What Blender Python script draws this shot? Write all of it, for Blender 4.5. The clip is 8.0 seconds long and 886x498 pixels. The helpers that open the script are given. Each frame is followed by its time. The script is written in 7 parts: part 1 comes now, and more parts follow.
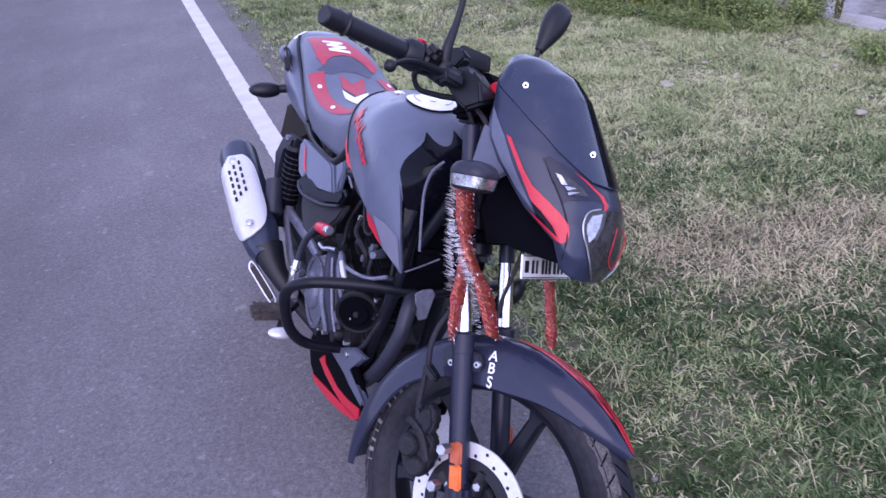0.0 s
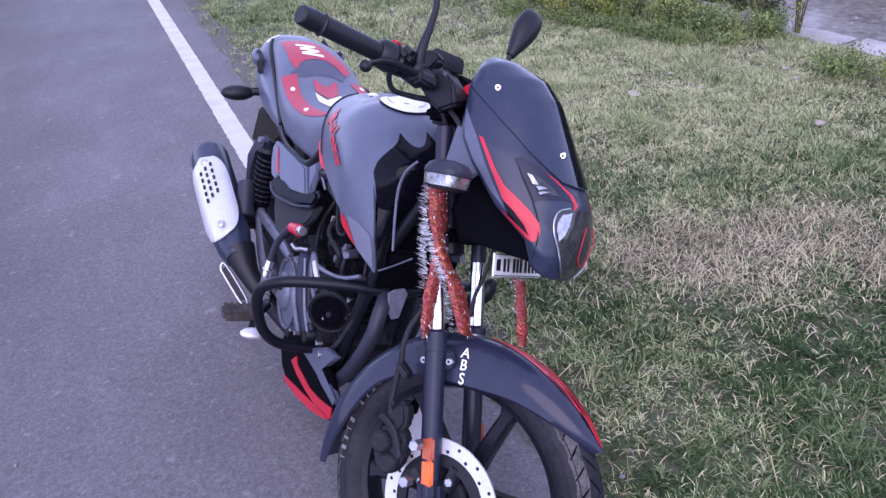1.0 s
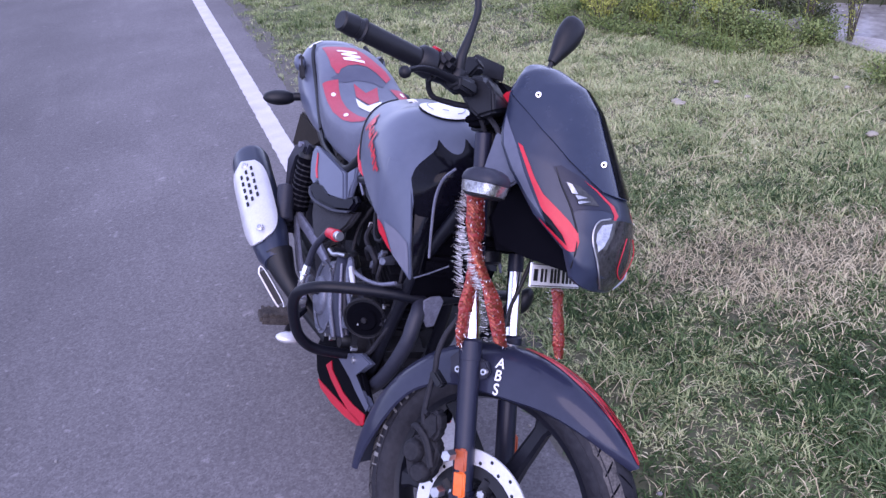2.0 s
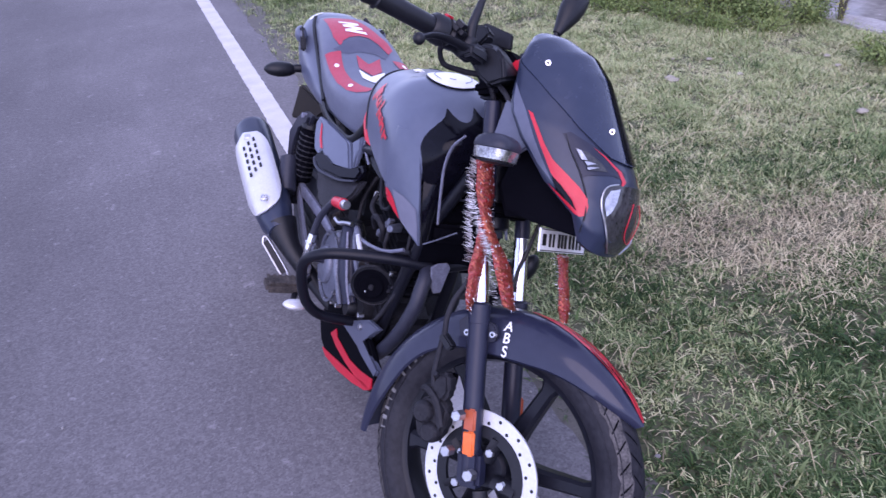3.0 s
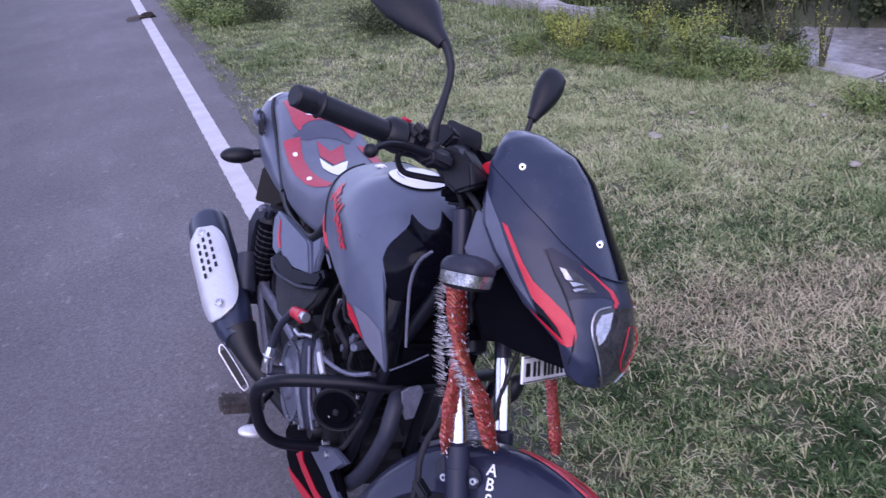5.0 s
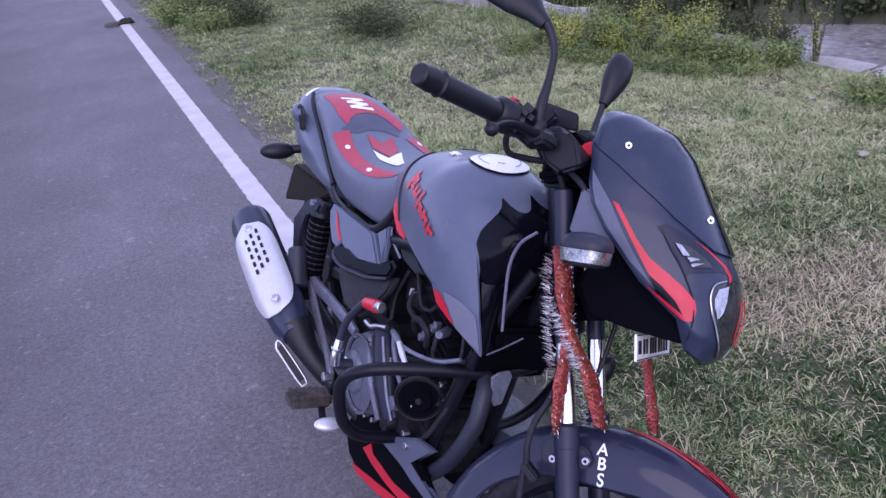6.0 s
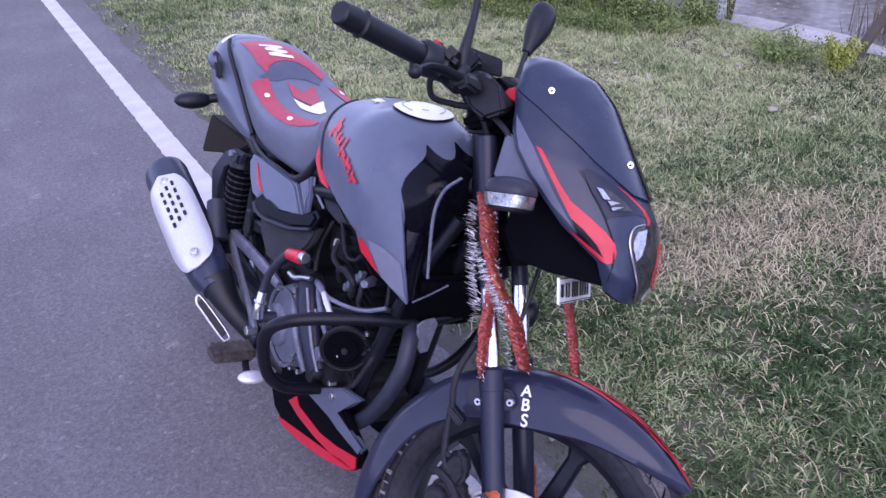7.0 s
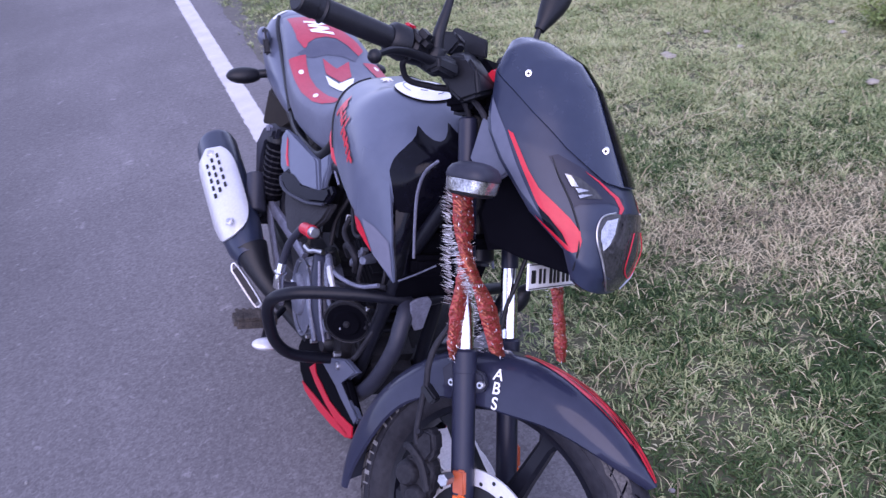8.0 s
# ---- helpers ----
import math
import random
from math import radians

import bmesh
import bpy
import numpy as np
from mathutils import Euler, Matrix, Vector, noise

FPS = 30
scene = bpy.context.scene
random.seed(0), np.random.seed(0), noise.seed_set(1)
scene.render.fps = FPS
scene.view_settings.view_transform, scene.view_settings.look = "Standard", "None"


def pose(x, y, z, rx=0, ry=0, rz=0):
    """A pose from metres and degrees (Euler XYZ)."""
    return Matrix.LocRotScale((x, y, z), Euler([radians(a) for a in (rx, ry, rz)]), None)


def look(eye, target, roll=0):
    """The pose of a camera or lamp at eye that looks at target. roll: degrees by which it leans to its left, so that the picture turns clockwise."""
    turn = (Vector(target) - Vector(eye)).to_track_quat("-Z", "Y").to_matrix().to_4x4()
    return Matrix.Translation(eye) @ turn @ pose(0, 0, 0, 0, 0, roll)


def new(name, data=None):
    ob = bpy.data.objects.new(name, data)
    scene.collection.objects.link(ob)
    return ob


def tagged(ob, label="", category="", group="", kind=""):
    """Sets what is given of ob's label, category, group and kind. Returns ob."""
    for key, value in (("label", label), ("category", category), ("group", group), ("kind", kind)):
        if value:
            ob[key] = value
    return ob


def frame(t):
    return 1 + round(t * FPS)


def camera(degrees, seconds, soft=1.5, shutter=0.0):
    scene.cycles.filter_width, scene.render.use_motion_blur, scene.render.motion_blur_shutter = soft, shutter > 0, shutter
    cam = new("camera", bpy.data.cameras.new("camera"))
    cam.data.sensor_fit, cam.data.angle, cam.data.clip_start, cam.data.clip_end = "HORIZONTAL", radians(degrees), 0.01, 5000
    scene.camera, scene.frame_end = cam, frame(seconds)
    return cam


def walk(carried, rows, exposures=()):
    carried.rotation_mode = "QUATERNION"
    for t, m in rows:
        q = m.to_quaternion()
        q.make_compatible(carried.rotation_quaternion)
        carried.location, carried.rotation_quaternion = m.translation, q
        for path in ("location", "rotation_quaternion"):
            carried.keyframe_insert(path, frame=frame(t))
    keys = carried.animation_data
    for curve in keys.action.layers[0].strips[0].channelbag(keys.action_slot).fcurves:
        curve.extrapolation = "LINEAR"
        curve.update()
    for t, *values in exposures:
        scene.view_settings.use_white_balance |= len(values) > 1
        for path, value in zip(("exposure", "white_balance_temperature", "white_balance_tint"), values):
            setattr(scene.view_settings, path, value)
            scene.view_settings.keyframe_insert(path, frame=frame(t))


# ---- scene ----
cam = camera(61.3, 8.0, soft=1.4, shutter=0.4)
PATH = [
    (0, (-0.42, -3.221, 1.389), (0.141, -1.609, 0.348), -6.9),
    (0.5, (-0.446, -3.243, 1.377), (0.192, -1.665, 0.326), -5.4),
    (1, (-0.439, -3.244, 1.384), (0.205, -1.654, 0.357), -5.2),
    (1.5, (-0.426, -3.24, 1.397), (0.149, -1.609, 0.393), -5.9),
    (1.7, (-0.422, -3.231, 1.383), (0.136, -1.59, 0.384), -5.8),
    (2.8, (-0.481, -3.247, 1.376), (0.066, -1.631, 0.332), -5.6),
    (3, (-0.486, -3.251, 1.374), (0.089, -1.65, 0.321), -5.1),
    (3.5, (-0.475, -3.246, 1.377), (0.152, -1.671, 0.316), -5.0),
    (4, (-0.433, -3.204, 1.378), (0.219, -1.622, 0.342), -6.2),
    (4.5, (-0.381, -3.128, 1.399), (0.28, -1.512, 0.423), -6.7),
    (5, (-0.36, -3.056, 1.397), (0.273, -1.418, 0.441), -6.8),
    (5.2, (-0.381, -3.04, 1.395), (0.224, -1.386, 0.447), -7.3),
    (6.3, (-0.594, -2.964, 1.378), (0.194, -1.4, 0.412), -5.9),
    (6.5, (-0.592, -2.965, 1.373), (0.242, -1.439, 0.385), -5.1),
    (7, (-0.569, -2.976, 1.363), (0.283, -1.51, 0.301), -4.2),
    (7.5, (-0.465, -3.017, 1.372), (0.265, -1.517, 0.269), -6.0),
    (8, (-0.366, -3.082, 1.369), (0.185, -1.51, 0.263), -8.2),
]
walk(cam, [(t, look(eye, target, roll)) for t, eye, target, roll in PATH], exposures=[(0.0, 2.02, 6700.0, 42.0), (1.5, 2.1, 6700.0, 42.0), (3.0, 2.02, 6700.0, 42.0), (4.0, 2.1, 6700.0, 42.0), (4.5, 2.09, 6700.0, 42.0), (5.0, 1.76, 6700.0, 42.0), (6.5, 1.86, 6700.0, 42.0), (7.0, 1.99, 6700.0, 42.0), (8.0, 2.04, 6700.0, 42.0)])

# ---- world and light: overcast evening sky ----
from mathutils.bvhtree import BVHTree

world = bpy.data.worlds.new("sky")
scene.world = world
world.use_nodes = True
wn = world.node_tree.nodes
sky = wn.new("ShaderNodeTexSky")
sky.sky_type, sky.sun_disc, sky.sun_elevation, sky.sun_rotation = "NISHITA", False, radians(42), radians(-150)
sky.air_density, sky.dust_density, sky.ozone_density = 1.0, 0.1, 2.5
# Cloud evens out the blue of the sky.
veil, tone = wn.new("ShaderNodeHueSaturation"), wn.new("ShaderNodeMix")
veil.inputs["Saturation"].default_value = 0.5
tone.data_type, tone.blend_type = "RGBA", "MULTIPLY"
tone.inputs["Factor"].default_value, tone.inputs["B"].default_value = 1.0, (0.59, 0.734, 0.955, 1)
cloud = wn.new("ShaderNodeMix")
cloud.data_type = "RGBA"
cloud.inputs["Factor"].default_value, cloud.inputs["B"].default_value = 0.5, (3.75, 4.15, 4.65, 1)
world.node_tree.links.new(sky.outputs[0], veil.inputs["Color"])
world.node_tree.links.new(veil.outputs[0], cloud.inputs["A"])
world.node_tree.links.new(cloud.outputs["Result"], tone.inputs["A"])
world.node_tree.links.new(tone.outputs["Result"], wn["Background"].inputs[0])
wn["Background"].inputs[1].default_value = 0.123
sun_data = bpy.data.lights.new("sun", "SUN")
sun_data.energy, sun_data.angle, sun_data.color = 0.5, radians(60), (1.0, 0.98, 0.96)
sun = new("sun", sun_data)
sun.matrix_world = look((-3.35, -7.3, 6.0), (0, -1.5, 0))


# ---- materials ----
def mat(name, a, b=None, scale=20.0, rough=0.5, bump=0.0, metal=0.0, coat=0.0, fine=6.0, spread=0.08, spec=0.5):
    """A surface whose colour wanders between a and b at two scales, with grain in roughness and relief."""
    m = bpy.data.materials.new(name)
    m.use_nodes = True
    n, link = m.node_tree.nodes, m.node_tree.links.new
    p = n["Principled BSDF"]
    p.inputs["Metallic"].default_value, p.inputs["Coat Weight"].default_value = metal, coat
    p.inputs["Specular IOR Level"].default_value, p.inputs["Coat Roughness"].default_value = spec, 0.05
    co = n.new("ShaderNodeTexCoord")
    big, small = n.new("ShaderNodeTexNoise"), n.new("ShaderNodeTexNoise")
    for tex, s in ((big, scale), (small, scale * fine)):
        tex.inputs["Scale"].default_value, tex.inputs["Detail"].default_value = s, 5.0
        link(co.outputs["Object"], tex.inputs["Vector"])
    add = n.new("ShaderNodeMath")
    add.operation = "MULTIPLY_ADD"
    add.inputs[1].default_value = 0.5
    half = n.new("ShaderNodeMath")
    half.operation = "MULTIPLY"
    half.inputs[1].default_value = 0.5
    link(small.outputs["Fac"], half.inputs[0])
    link(big.outputs["Fac"], add.inputs[0])
    link(half.outputs[0], add.inputs[2])
    ramp = n.new("ShaderNodeMapRange")
    ramp.inputs["From Min"].default_value, ramp.inputs["From Max"].default_value = 0.34, 0.66
    link(add.outputs[0], ramp.inputs["Value"])
    mix = n.new("ShaderNodeMix")
    mix.data_type = "RGBA"
    mix.inputs["A"].default_value, mix.inputs["B"].default_value = (*a, 1), (*(b or a), 1)
    link(ramp.outputs[0], mix.inputs["Factor"])
    link(mix.outputs["Result"], p.inputs["Base Color"])
    rr = n.new("ShaderNodeMapRange")
    rr.inputs["To Min"].default_value, rr.inputs["To Max"].default_value = max(rough - spread, 0.02), min(rough + spread, 1)
    link(small.outputs["Fac"], rr.inputs["Value"])
    link(rr.outputs[0], p.inputs["Roughness"])
    if bump:
        bp = n.new("ShaderNodeBump")
        bp.inputs["Strength"].default_value, bp.inputs["Distance"].default_value = bump, 0.01
        link(add.outputs[0], bp.inputs["Height"])
        link(bp.outputs[0], p.inputs["Normal"])
    return m


def patch_mat(name, stops, scale, rough, island=0.35, spec=0.3, trans=0.0):
    """Blades and leaves: the colour follows the place in large patches and differs from leaf to leaf."""
    m = bpy.data.materials.new(name)
    m.use_nodes = True
    n, link = m.node_tree.nodes, m.node_tree.links.new
    p = n["Principled BSDF"]
    p.inputs["Roughness"].default_value, p.inputs["Specular IOR Level"].default_value = rough, spec
    geo, tex, add, ramp = n.new("ShaderNodeNewGeometry"), n.new("ShaderNodeTexNoise"), n.new("ShaderNodeMath"), n.new("ShaderNodeValToRGB")
    tex.inputs["Scale"].default_value, tex.inputs["Detail"].default_value = scale, 6.0
    tex.inputs["Roughness"].default_value = 0.6
    link(geo.outputs["Position"], tex.inputs["Vector"])
    off = n.new("ShaderNodeMath")
    off.operation = "SUBTRACT"
    off.inputs[1].default_value = 0.5
    link(geo.outputs["Random Per Island"], off.inputs[0])
    add.operation = "MULTIPLY_ADD"
    add.inputs[1].default_value = island
    link(off.outputs[0], add.inputs[0])
    link(tex.outputs["Fac"], add.inputs[2])
    link(add.outputs[0], ramp.inputs["Fac"])
    for k, (at, colour) in enumerate(stops):
        e = ramp.color_ramp.elements[k] if k < 2 else ramp.color_ramp.elements.new(at)
        e.position, e.color = at, (*colour, 1)
    link(ramp.outputs["Color"], p.inputs["Base Color"])
    return m


GREY = mat("satin grey paint", (0.073, 0.088, 0.132), (0.086, 0.102, 0.15), 9, 0.31, 0.0, spread=0.06, spec=0.4, coat=0.08)
NAVY = mat("satin black paint", (0.016, 0.022, 0.044), (0.022, 0.03, 0.055), 9, 0.3, spread=0.05, spec=0.4)
VISOR = mat("satin blue black visor", (0.012, 0.019, 0.042), (0.017, 0.025, 0.05), 9, 0.26, spread=0.05, spec=0.5)
PALEGREY = mat("pale grey paint", (0.125, 0.13, 0.175), (0.15, 0.155, 0.2), 9, 0.4, spread=0.06, spec=0.4)
FADE = mat("faded dark grey paint", (0.07, 0.08, 0.118), (0.088, 0.1, 0.142), 12, 0.36, spread=0.05, spec=0.4)
# Darker copy of BLACK: shade of undersides and recesses put into the colour.
DEEP = mat("shaded black plastic", (0.0012, 0.0012, 0.0028), (0.0024, 0.0024, 0.0045), 30, 0.85, 0.05, spec=0.05)
GLOSS = mat("gloss black paint", (0.002, 0.002, 0.004), (0.004, 0.004, 0.008), 14, 0.14, spread=0.05, spec=0.14)
BLACK = mat("black plastic", (0.0045, 0.005, 0.0075), (0.009, 0.01, 0.0145), 40, 0.46, 0.05, spec=0.32)
FRAME = mat("black enamel", (0.004, 0.0045, 0.008), (0.008, 0.0088, 0.014), 25, 0.36, 0.03, spec=0.22)
RUBBER = mat("tyre rubber", (0.008, 0.008, 0.012), (0.025, 0.025, 0.031), 10, 0.6, 0.25, fine=9, spec=0.2)
RED = mat("red paint", (0.55, 0.012, 0.03), (0.48, 0.01, 0.025), 25, 0.35)
SEATRED = mat("red seat vinyl", (0.42, 0.035, 0.06), (0.34, 0.025, 0.045), 60, 0.5, 0.06)
VINYL = mat("grey seat vinyl", (0.076, 0.088, 0.128), (0.1, 0.115, 0.16), 30, 0.48, 0.06)
DARKVINYL = mat("dark grey seat vinyl", (0.042, 0.047, 0.08), (0.06, 0.065, 0.1), 30, 0.5, 0.06)
WHITE = mat("white paint", (0.8, 0.8, 0.8), (0.7, 0.7, 0.72), 60, 0.4)
CHROME = mat("chrome", (0.75, 0.75, 0.77), (0.68, 0.68, 0.7), 30, 0.16, metal=1.0, spread=0.06)
STEEL = mat("brushed steel", (0.55, 0.55, 0.57), (0.4, 0.4, 0.42), 50, 0.35, 0.05, metal=1.0)
SHIELD = mat("silver heat shield", (0.66, 0.66, 0.68), (0.56, 0.56, 0.59), 30, 0.4, 0.02, metal=0.5)
ALLOY = mat("grey cast alloy", (0.1, 0.107, 0.15), (0.21, 0.22, 0.285), 35, 0.42, 0.15, metal=0.3)
FORK = mat("satin dark blue fork paint", (0.009, 0.011, 0.026), (0.014, 0.016, 0.033), 12, 0.4, 0.03, spread=0.06, spec=0.35)
CASE = mat("blue grey engine paint", (0.07, 0.079, 0.112), (0.15, 0.165, 0.215), 30, 0.36, 0.12, metal=0.15, spec=0.4)
PIPE = mat("satin blue black enamel", (0.016, 0.018, 0.03), (0.026, 0.028, 0.042), 16, 0.45, 0.03, spec=0.3)
DIRTY = mat("dusty black casing", (0.005, 0.005, 0.008), (0.022, 0.022, 0.027), 26, 0.6, 0.2, spec=0.25)
MUD = mat("muddy rubber", (0.014, 0.012, 0.013), (0.085, 0.07, 0.062), 38, 0.85, 0.3)
BROWN = mat("brown black plastic flap", (0.011, 0.008, 0.006), (0.02, 0.014, 0.01), 20, 0.7, spec=0.12)
GUARD_PAINT = mat("glossy blue black paint", (0.015, 0.018, 0.036), (0.02, 0.023, 0.044), 9, 0.4, spread=0.05, spec=0.12, coat=0.5)
GUARD_PAINT.node_tree.nodes["Principled BSDF"].inputs["Coat Roughness"].default_value = 0.1
MARK = mat("worn tyre marks", (0.06, 0.06, 0.064), (0.2, 0.2, 0.2), 80, 0.8)
DUST = mat("dusty tread rubber", (0.012, 0.012, 0.014), (0.11, 0.1, 0.097), 38, 0.85, 0.3)
ROT = mat("rotting leaves", (0.012, 0.01, 0.008), (0.035, 0.028, 0.02), 30, 0.85, 0.4)
ORANGE = mat("orange reflector", (0.8, 0.16, 0.03), (0.7, 0.12, 0.02), 120, 0.2, 0.15)
DULLRED = mat("faded red reflector", (0.45, 0.1, 0.04), (0.38, 0.07, 0.03), 120, 0.3, 0.15)
AMBER = mat("silvered ribbed lens", (0.1, 0.1, 0.105), (0.5, 0.5, 0.5), 45, 0.12, 0.1, metal=0.75)
LENS = mat("headlamp lens", (0.012, 0.012, 0.014), (0.05, 0.05, 0.054), 30, 0.08, spread=0.03)
REFLECTOR = mat("pale lamp reflector", (0.22, 0.23, 0.26), (0.5, 0.52, 0.56), 70, 0.16, metal=0.5)
TINSELRED = mat("red tinsel", (0.16, 0.014, 0.012), (0.4, 0.03, 0.028), 60, 0.3, 0.5, fine=4.0, spread=0.1, spec=0.6)
SILVER = mat("silver tinsel", (0.75, 0.74, 0.76), (0.5, 0.49, 0.52), 90, 0.3, metal=0.8)
GOLD = mat("gold tinsel", (0.4, 0.13, 0.07), (0.26, 0.05, 0.035), 90, 0.3, metal=0.8)
GLASS = mat("mirror glass", (0.8, 0.8, 0.82), None, 10, 0.03, metal=1.0, spread=0.01)
def asphalt():
    """Bitumen with pale and dark chips, worn in broad patches."""
    m = mat("asphalt", (0.087, 0.082, 0.088), (0.132, 0.126, 0.132), 1.3, 0.85, 0.12, fine=45, spread=0.1, spec=0.3)
    n, link = m.node_tree.nodes, m.node_tree.links.new
    p = n["Principled BSDF"]
    chips, co = n.new("ShaderNodeTexVoronoi"), n.new("ShaderNodeTexCoord")
    chips.inputs["Scale"].default_value = 190.0
    link(co.outputs["Object"], chips.inputs["Vector"])
    sep, rng_ = n.new("ShaderNodeSeparateColor"), n.new("ShaderNodeMapRange")
    link(chips.outputs["Color"], sep.inputs[0])
    rng_.inputs["To Min"].default_value, rng_.inputs["To Max"].default_value = 0.8, 1.22
    link(sep.outputs[0], rng_.inputs["Value"])
    mul = n.new("ShaderNodeMix")
    mul.data_type, mul.blend_type = "RGBA", "MULTIPLY"
    mul.inputs["Factor"].default_value = 1.0
    link(p.inputs["Base Color"].links[0].from_socket, mul.inputs["A"])
    link(rng_.outputs[0], mul.inputs["B"])
    # Pale dusty blotches and darker oily ones, stretched along the road.
    stretch = n.new("ShaderNodeMapping")
    stretch.inputs["Scale"].default_value = (1.0, 0.35, 1.0)
    link(co.outputs["Object"], stretch.inputs["Vector"])
    last = mul.outputs["Result"]
    for scale, lo, hi, gain in ((1.4, 0.5, 0.75, 1.08), (2.1, 0.55, 0.8, 0.88), (7.0, 0.52, 0.74, 1.14), (14.0, 0.66, 0.74, 1.5), (48.0, 0.54, 0.7, 0.84), (33.0, 0.62, 0.7, 1.35)):
        tex, ramp, step = n.new("ShaderNodeTexNoise"), n.new("ShaderNodeMapRange"), n.new("ShaderNodeMix")
        tex.inputs["Scale"].default_value, tex.inputs["Detail"].default_value = scale, 4.0
        link((stretch if scale < 10 else co).outputs["Vector" if scale < 10 else "Object"], tex.inputs["Vector"])
        ramp.inputs["From Min"].default_value, ramp.inputs["From Max"].default_value = lo, hi
        ramp.inputs["To Min"].default_value, ramp.inputs["To Max"].default_value = 1.0, gain
        link(tex.outputs["Fac"], ramp.inputs["Value"])
        step.data_type, step.blend_type = "RGBA", "MULTIPLY"
        step.inputs["Factor"].default_value = 1.0
        link(last, step.inputs["A"])
        link(ramp.outputs[0], step.inputs["B"])
        last = step.outputs["Result"]
    # Lens falloff and some dust, put into the colour: paler beside the edge.
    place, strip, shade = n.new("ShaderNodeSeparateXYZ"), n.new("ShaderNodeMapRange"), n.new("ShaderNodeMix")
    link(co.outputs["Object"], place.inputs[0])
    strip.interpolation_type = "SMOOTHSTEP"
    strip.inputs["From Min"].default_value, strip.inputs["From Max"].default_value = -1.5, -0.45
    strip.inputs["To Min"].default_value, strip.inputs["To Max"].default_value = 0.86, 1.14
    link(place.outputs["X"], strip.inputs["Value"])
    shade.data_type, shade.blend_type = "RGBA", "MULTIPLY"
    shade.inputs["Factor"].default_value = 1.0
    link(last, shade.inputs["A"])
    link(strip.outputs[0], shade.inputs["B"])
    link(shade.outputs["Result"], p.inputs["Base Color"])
    return m


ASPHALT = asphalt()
LINE = mat("road paint", (0.37, 0.355, 0.36), (0.55, 0.53, 0.53), 8, 0.6, 0.35, fine=22)
SOIL = mat("soil and thatch", (0.045, 0.052, 0.026), (0.1, 0.1, 0.058), 3, 0.95, 0.5, fine=25)
SAND = mat("sandy shoulder", (0.06, 0.058, 0.052), (0.115, 0.108, 0.095), 9, 0.95, 0.4, fine=20)
CONCRETE = mat("weathered concrete", (0.2, 0.19, 0.18), (0.44, 0.42, 0.41), 5, 0.85, 0.35, fine=12)
STONE = mat("small stones", (0.13, 0.125, 0.125), (0.26, 0.25, 0.25), 15, 0.85, 0.2)
# Murky water; the pale sky and streaks mirrored in it are put into the colour.
WATER = mat("murky sky-toned water", (0.14, 0.13, 0.12), (0.37, 0.35, 0.335), 3.2, 0.22, 0.4, spread=0.14, spec=0.5)
BARK = mat("bark", (0.05, 0.042, 0.035), (0.1, 0.085, 0.07), 20, 0.9, 0.5)
PAPER = mat("dull litter", (0.34, 0.31, 0.25), (0.24, 0.22, 0.17), 40, 0.8, 0.1)
# Paler copy of the grass colours, for the verge farther off.
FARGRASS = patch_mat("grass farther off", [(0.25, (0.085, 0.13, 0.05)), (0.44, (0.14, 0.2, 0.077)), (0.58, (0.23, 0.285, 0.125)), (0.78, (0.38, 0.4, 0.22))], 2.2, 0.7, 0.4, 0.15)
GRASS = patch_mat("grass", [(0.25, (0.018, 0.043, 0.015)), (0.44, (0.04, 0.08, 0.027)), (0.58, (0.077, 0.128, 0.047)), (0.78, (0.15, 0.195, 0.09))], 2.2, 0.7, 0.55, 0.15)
PALEGRASS = patch_mat("pale grass", [(0.25, (0.175, 0.24, 0.1)), (0.44, (0.285, 0.345, 0.165)), (0.6, (0.42, 0.44, 0.23)), (0.78, (0.54, 0.52, 0.34))], 2.0, 0.75, 0.4, 0.15)
STALK = mat("dead brown stalks", (0.09, 0.07, 0.055), (0.2, 0.16, 0.12), 12, 0.8)
STRAW = patch_mat("dry straw", [(0.2, (0.2, 0.165, 0.115)), (0.5, (0.405, 0.35, 0.215)), (0.85, (0.63, 0.565, 0.37))], 3.0, 0.8, 0.6, 0.15)
WEED = patch_mat("weed leaves", [(0.2, (0.07, 0.115, 0.035)), (0.5, (0.14, 0.2, 0.065)), (0.8, (0.25, 0.3, 0.11))], 3.0, 0.65, 0.5, 0.2)
# Darker copy of the weed leaves; shade among dense plants is in the colour.
SHADE = patch_mat("shaded leaves", [(0.2, (0.024, 0.036, 0.016)), (0.5, (0.055, 0.075, 0.032)), (0.8, (0.1, 0.115, 0.055))], 3.0, 0.7, 0.5, 0.15)
BLOOM = patch_mat("yellow green leaves", [(0.2, (0.18, 0.23, 0.045)), (0.5, (0.29, 0.33, 0.07)), (0.8, (0.4, 0.41, 0.11))], 4.0, 0.65, 0.5, 0.2)


# ---- mesh tools ----
def part(name, bm, material, parent=None, label="", smooth=True, kind=""):
    """Links a bmesh as one mesh object under a thing or under a part."""
    me = bpy.data.meshes.new(name)
    bmesh.ops.recalc_face_normals(bm, faces=bm.faces)
    for f in bm.faces:
        f.smooth = smooth
    if smooth:
        for e in bm.edges:
            if len(e.link_faces) == 2 and e.calc_face_angle(0) > 0.7:
                e.smooth = False
    bm.to_mesh(me)
    bm.free()
    me.materials.append(material)
    ob = new(name, me)
    if parent is not None:
        ob.parent = parent
    return tagged(ob, label, kind=kind)


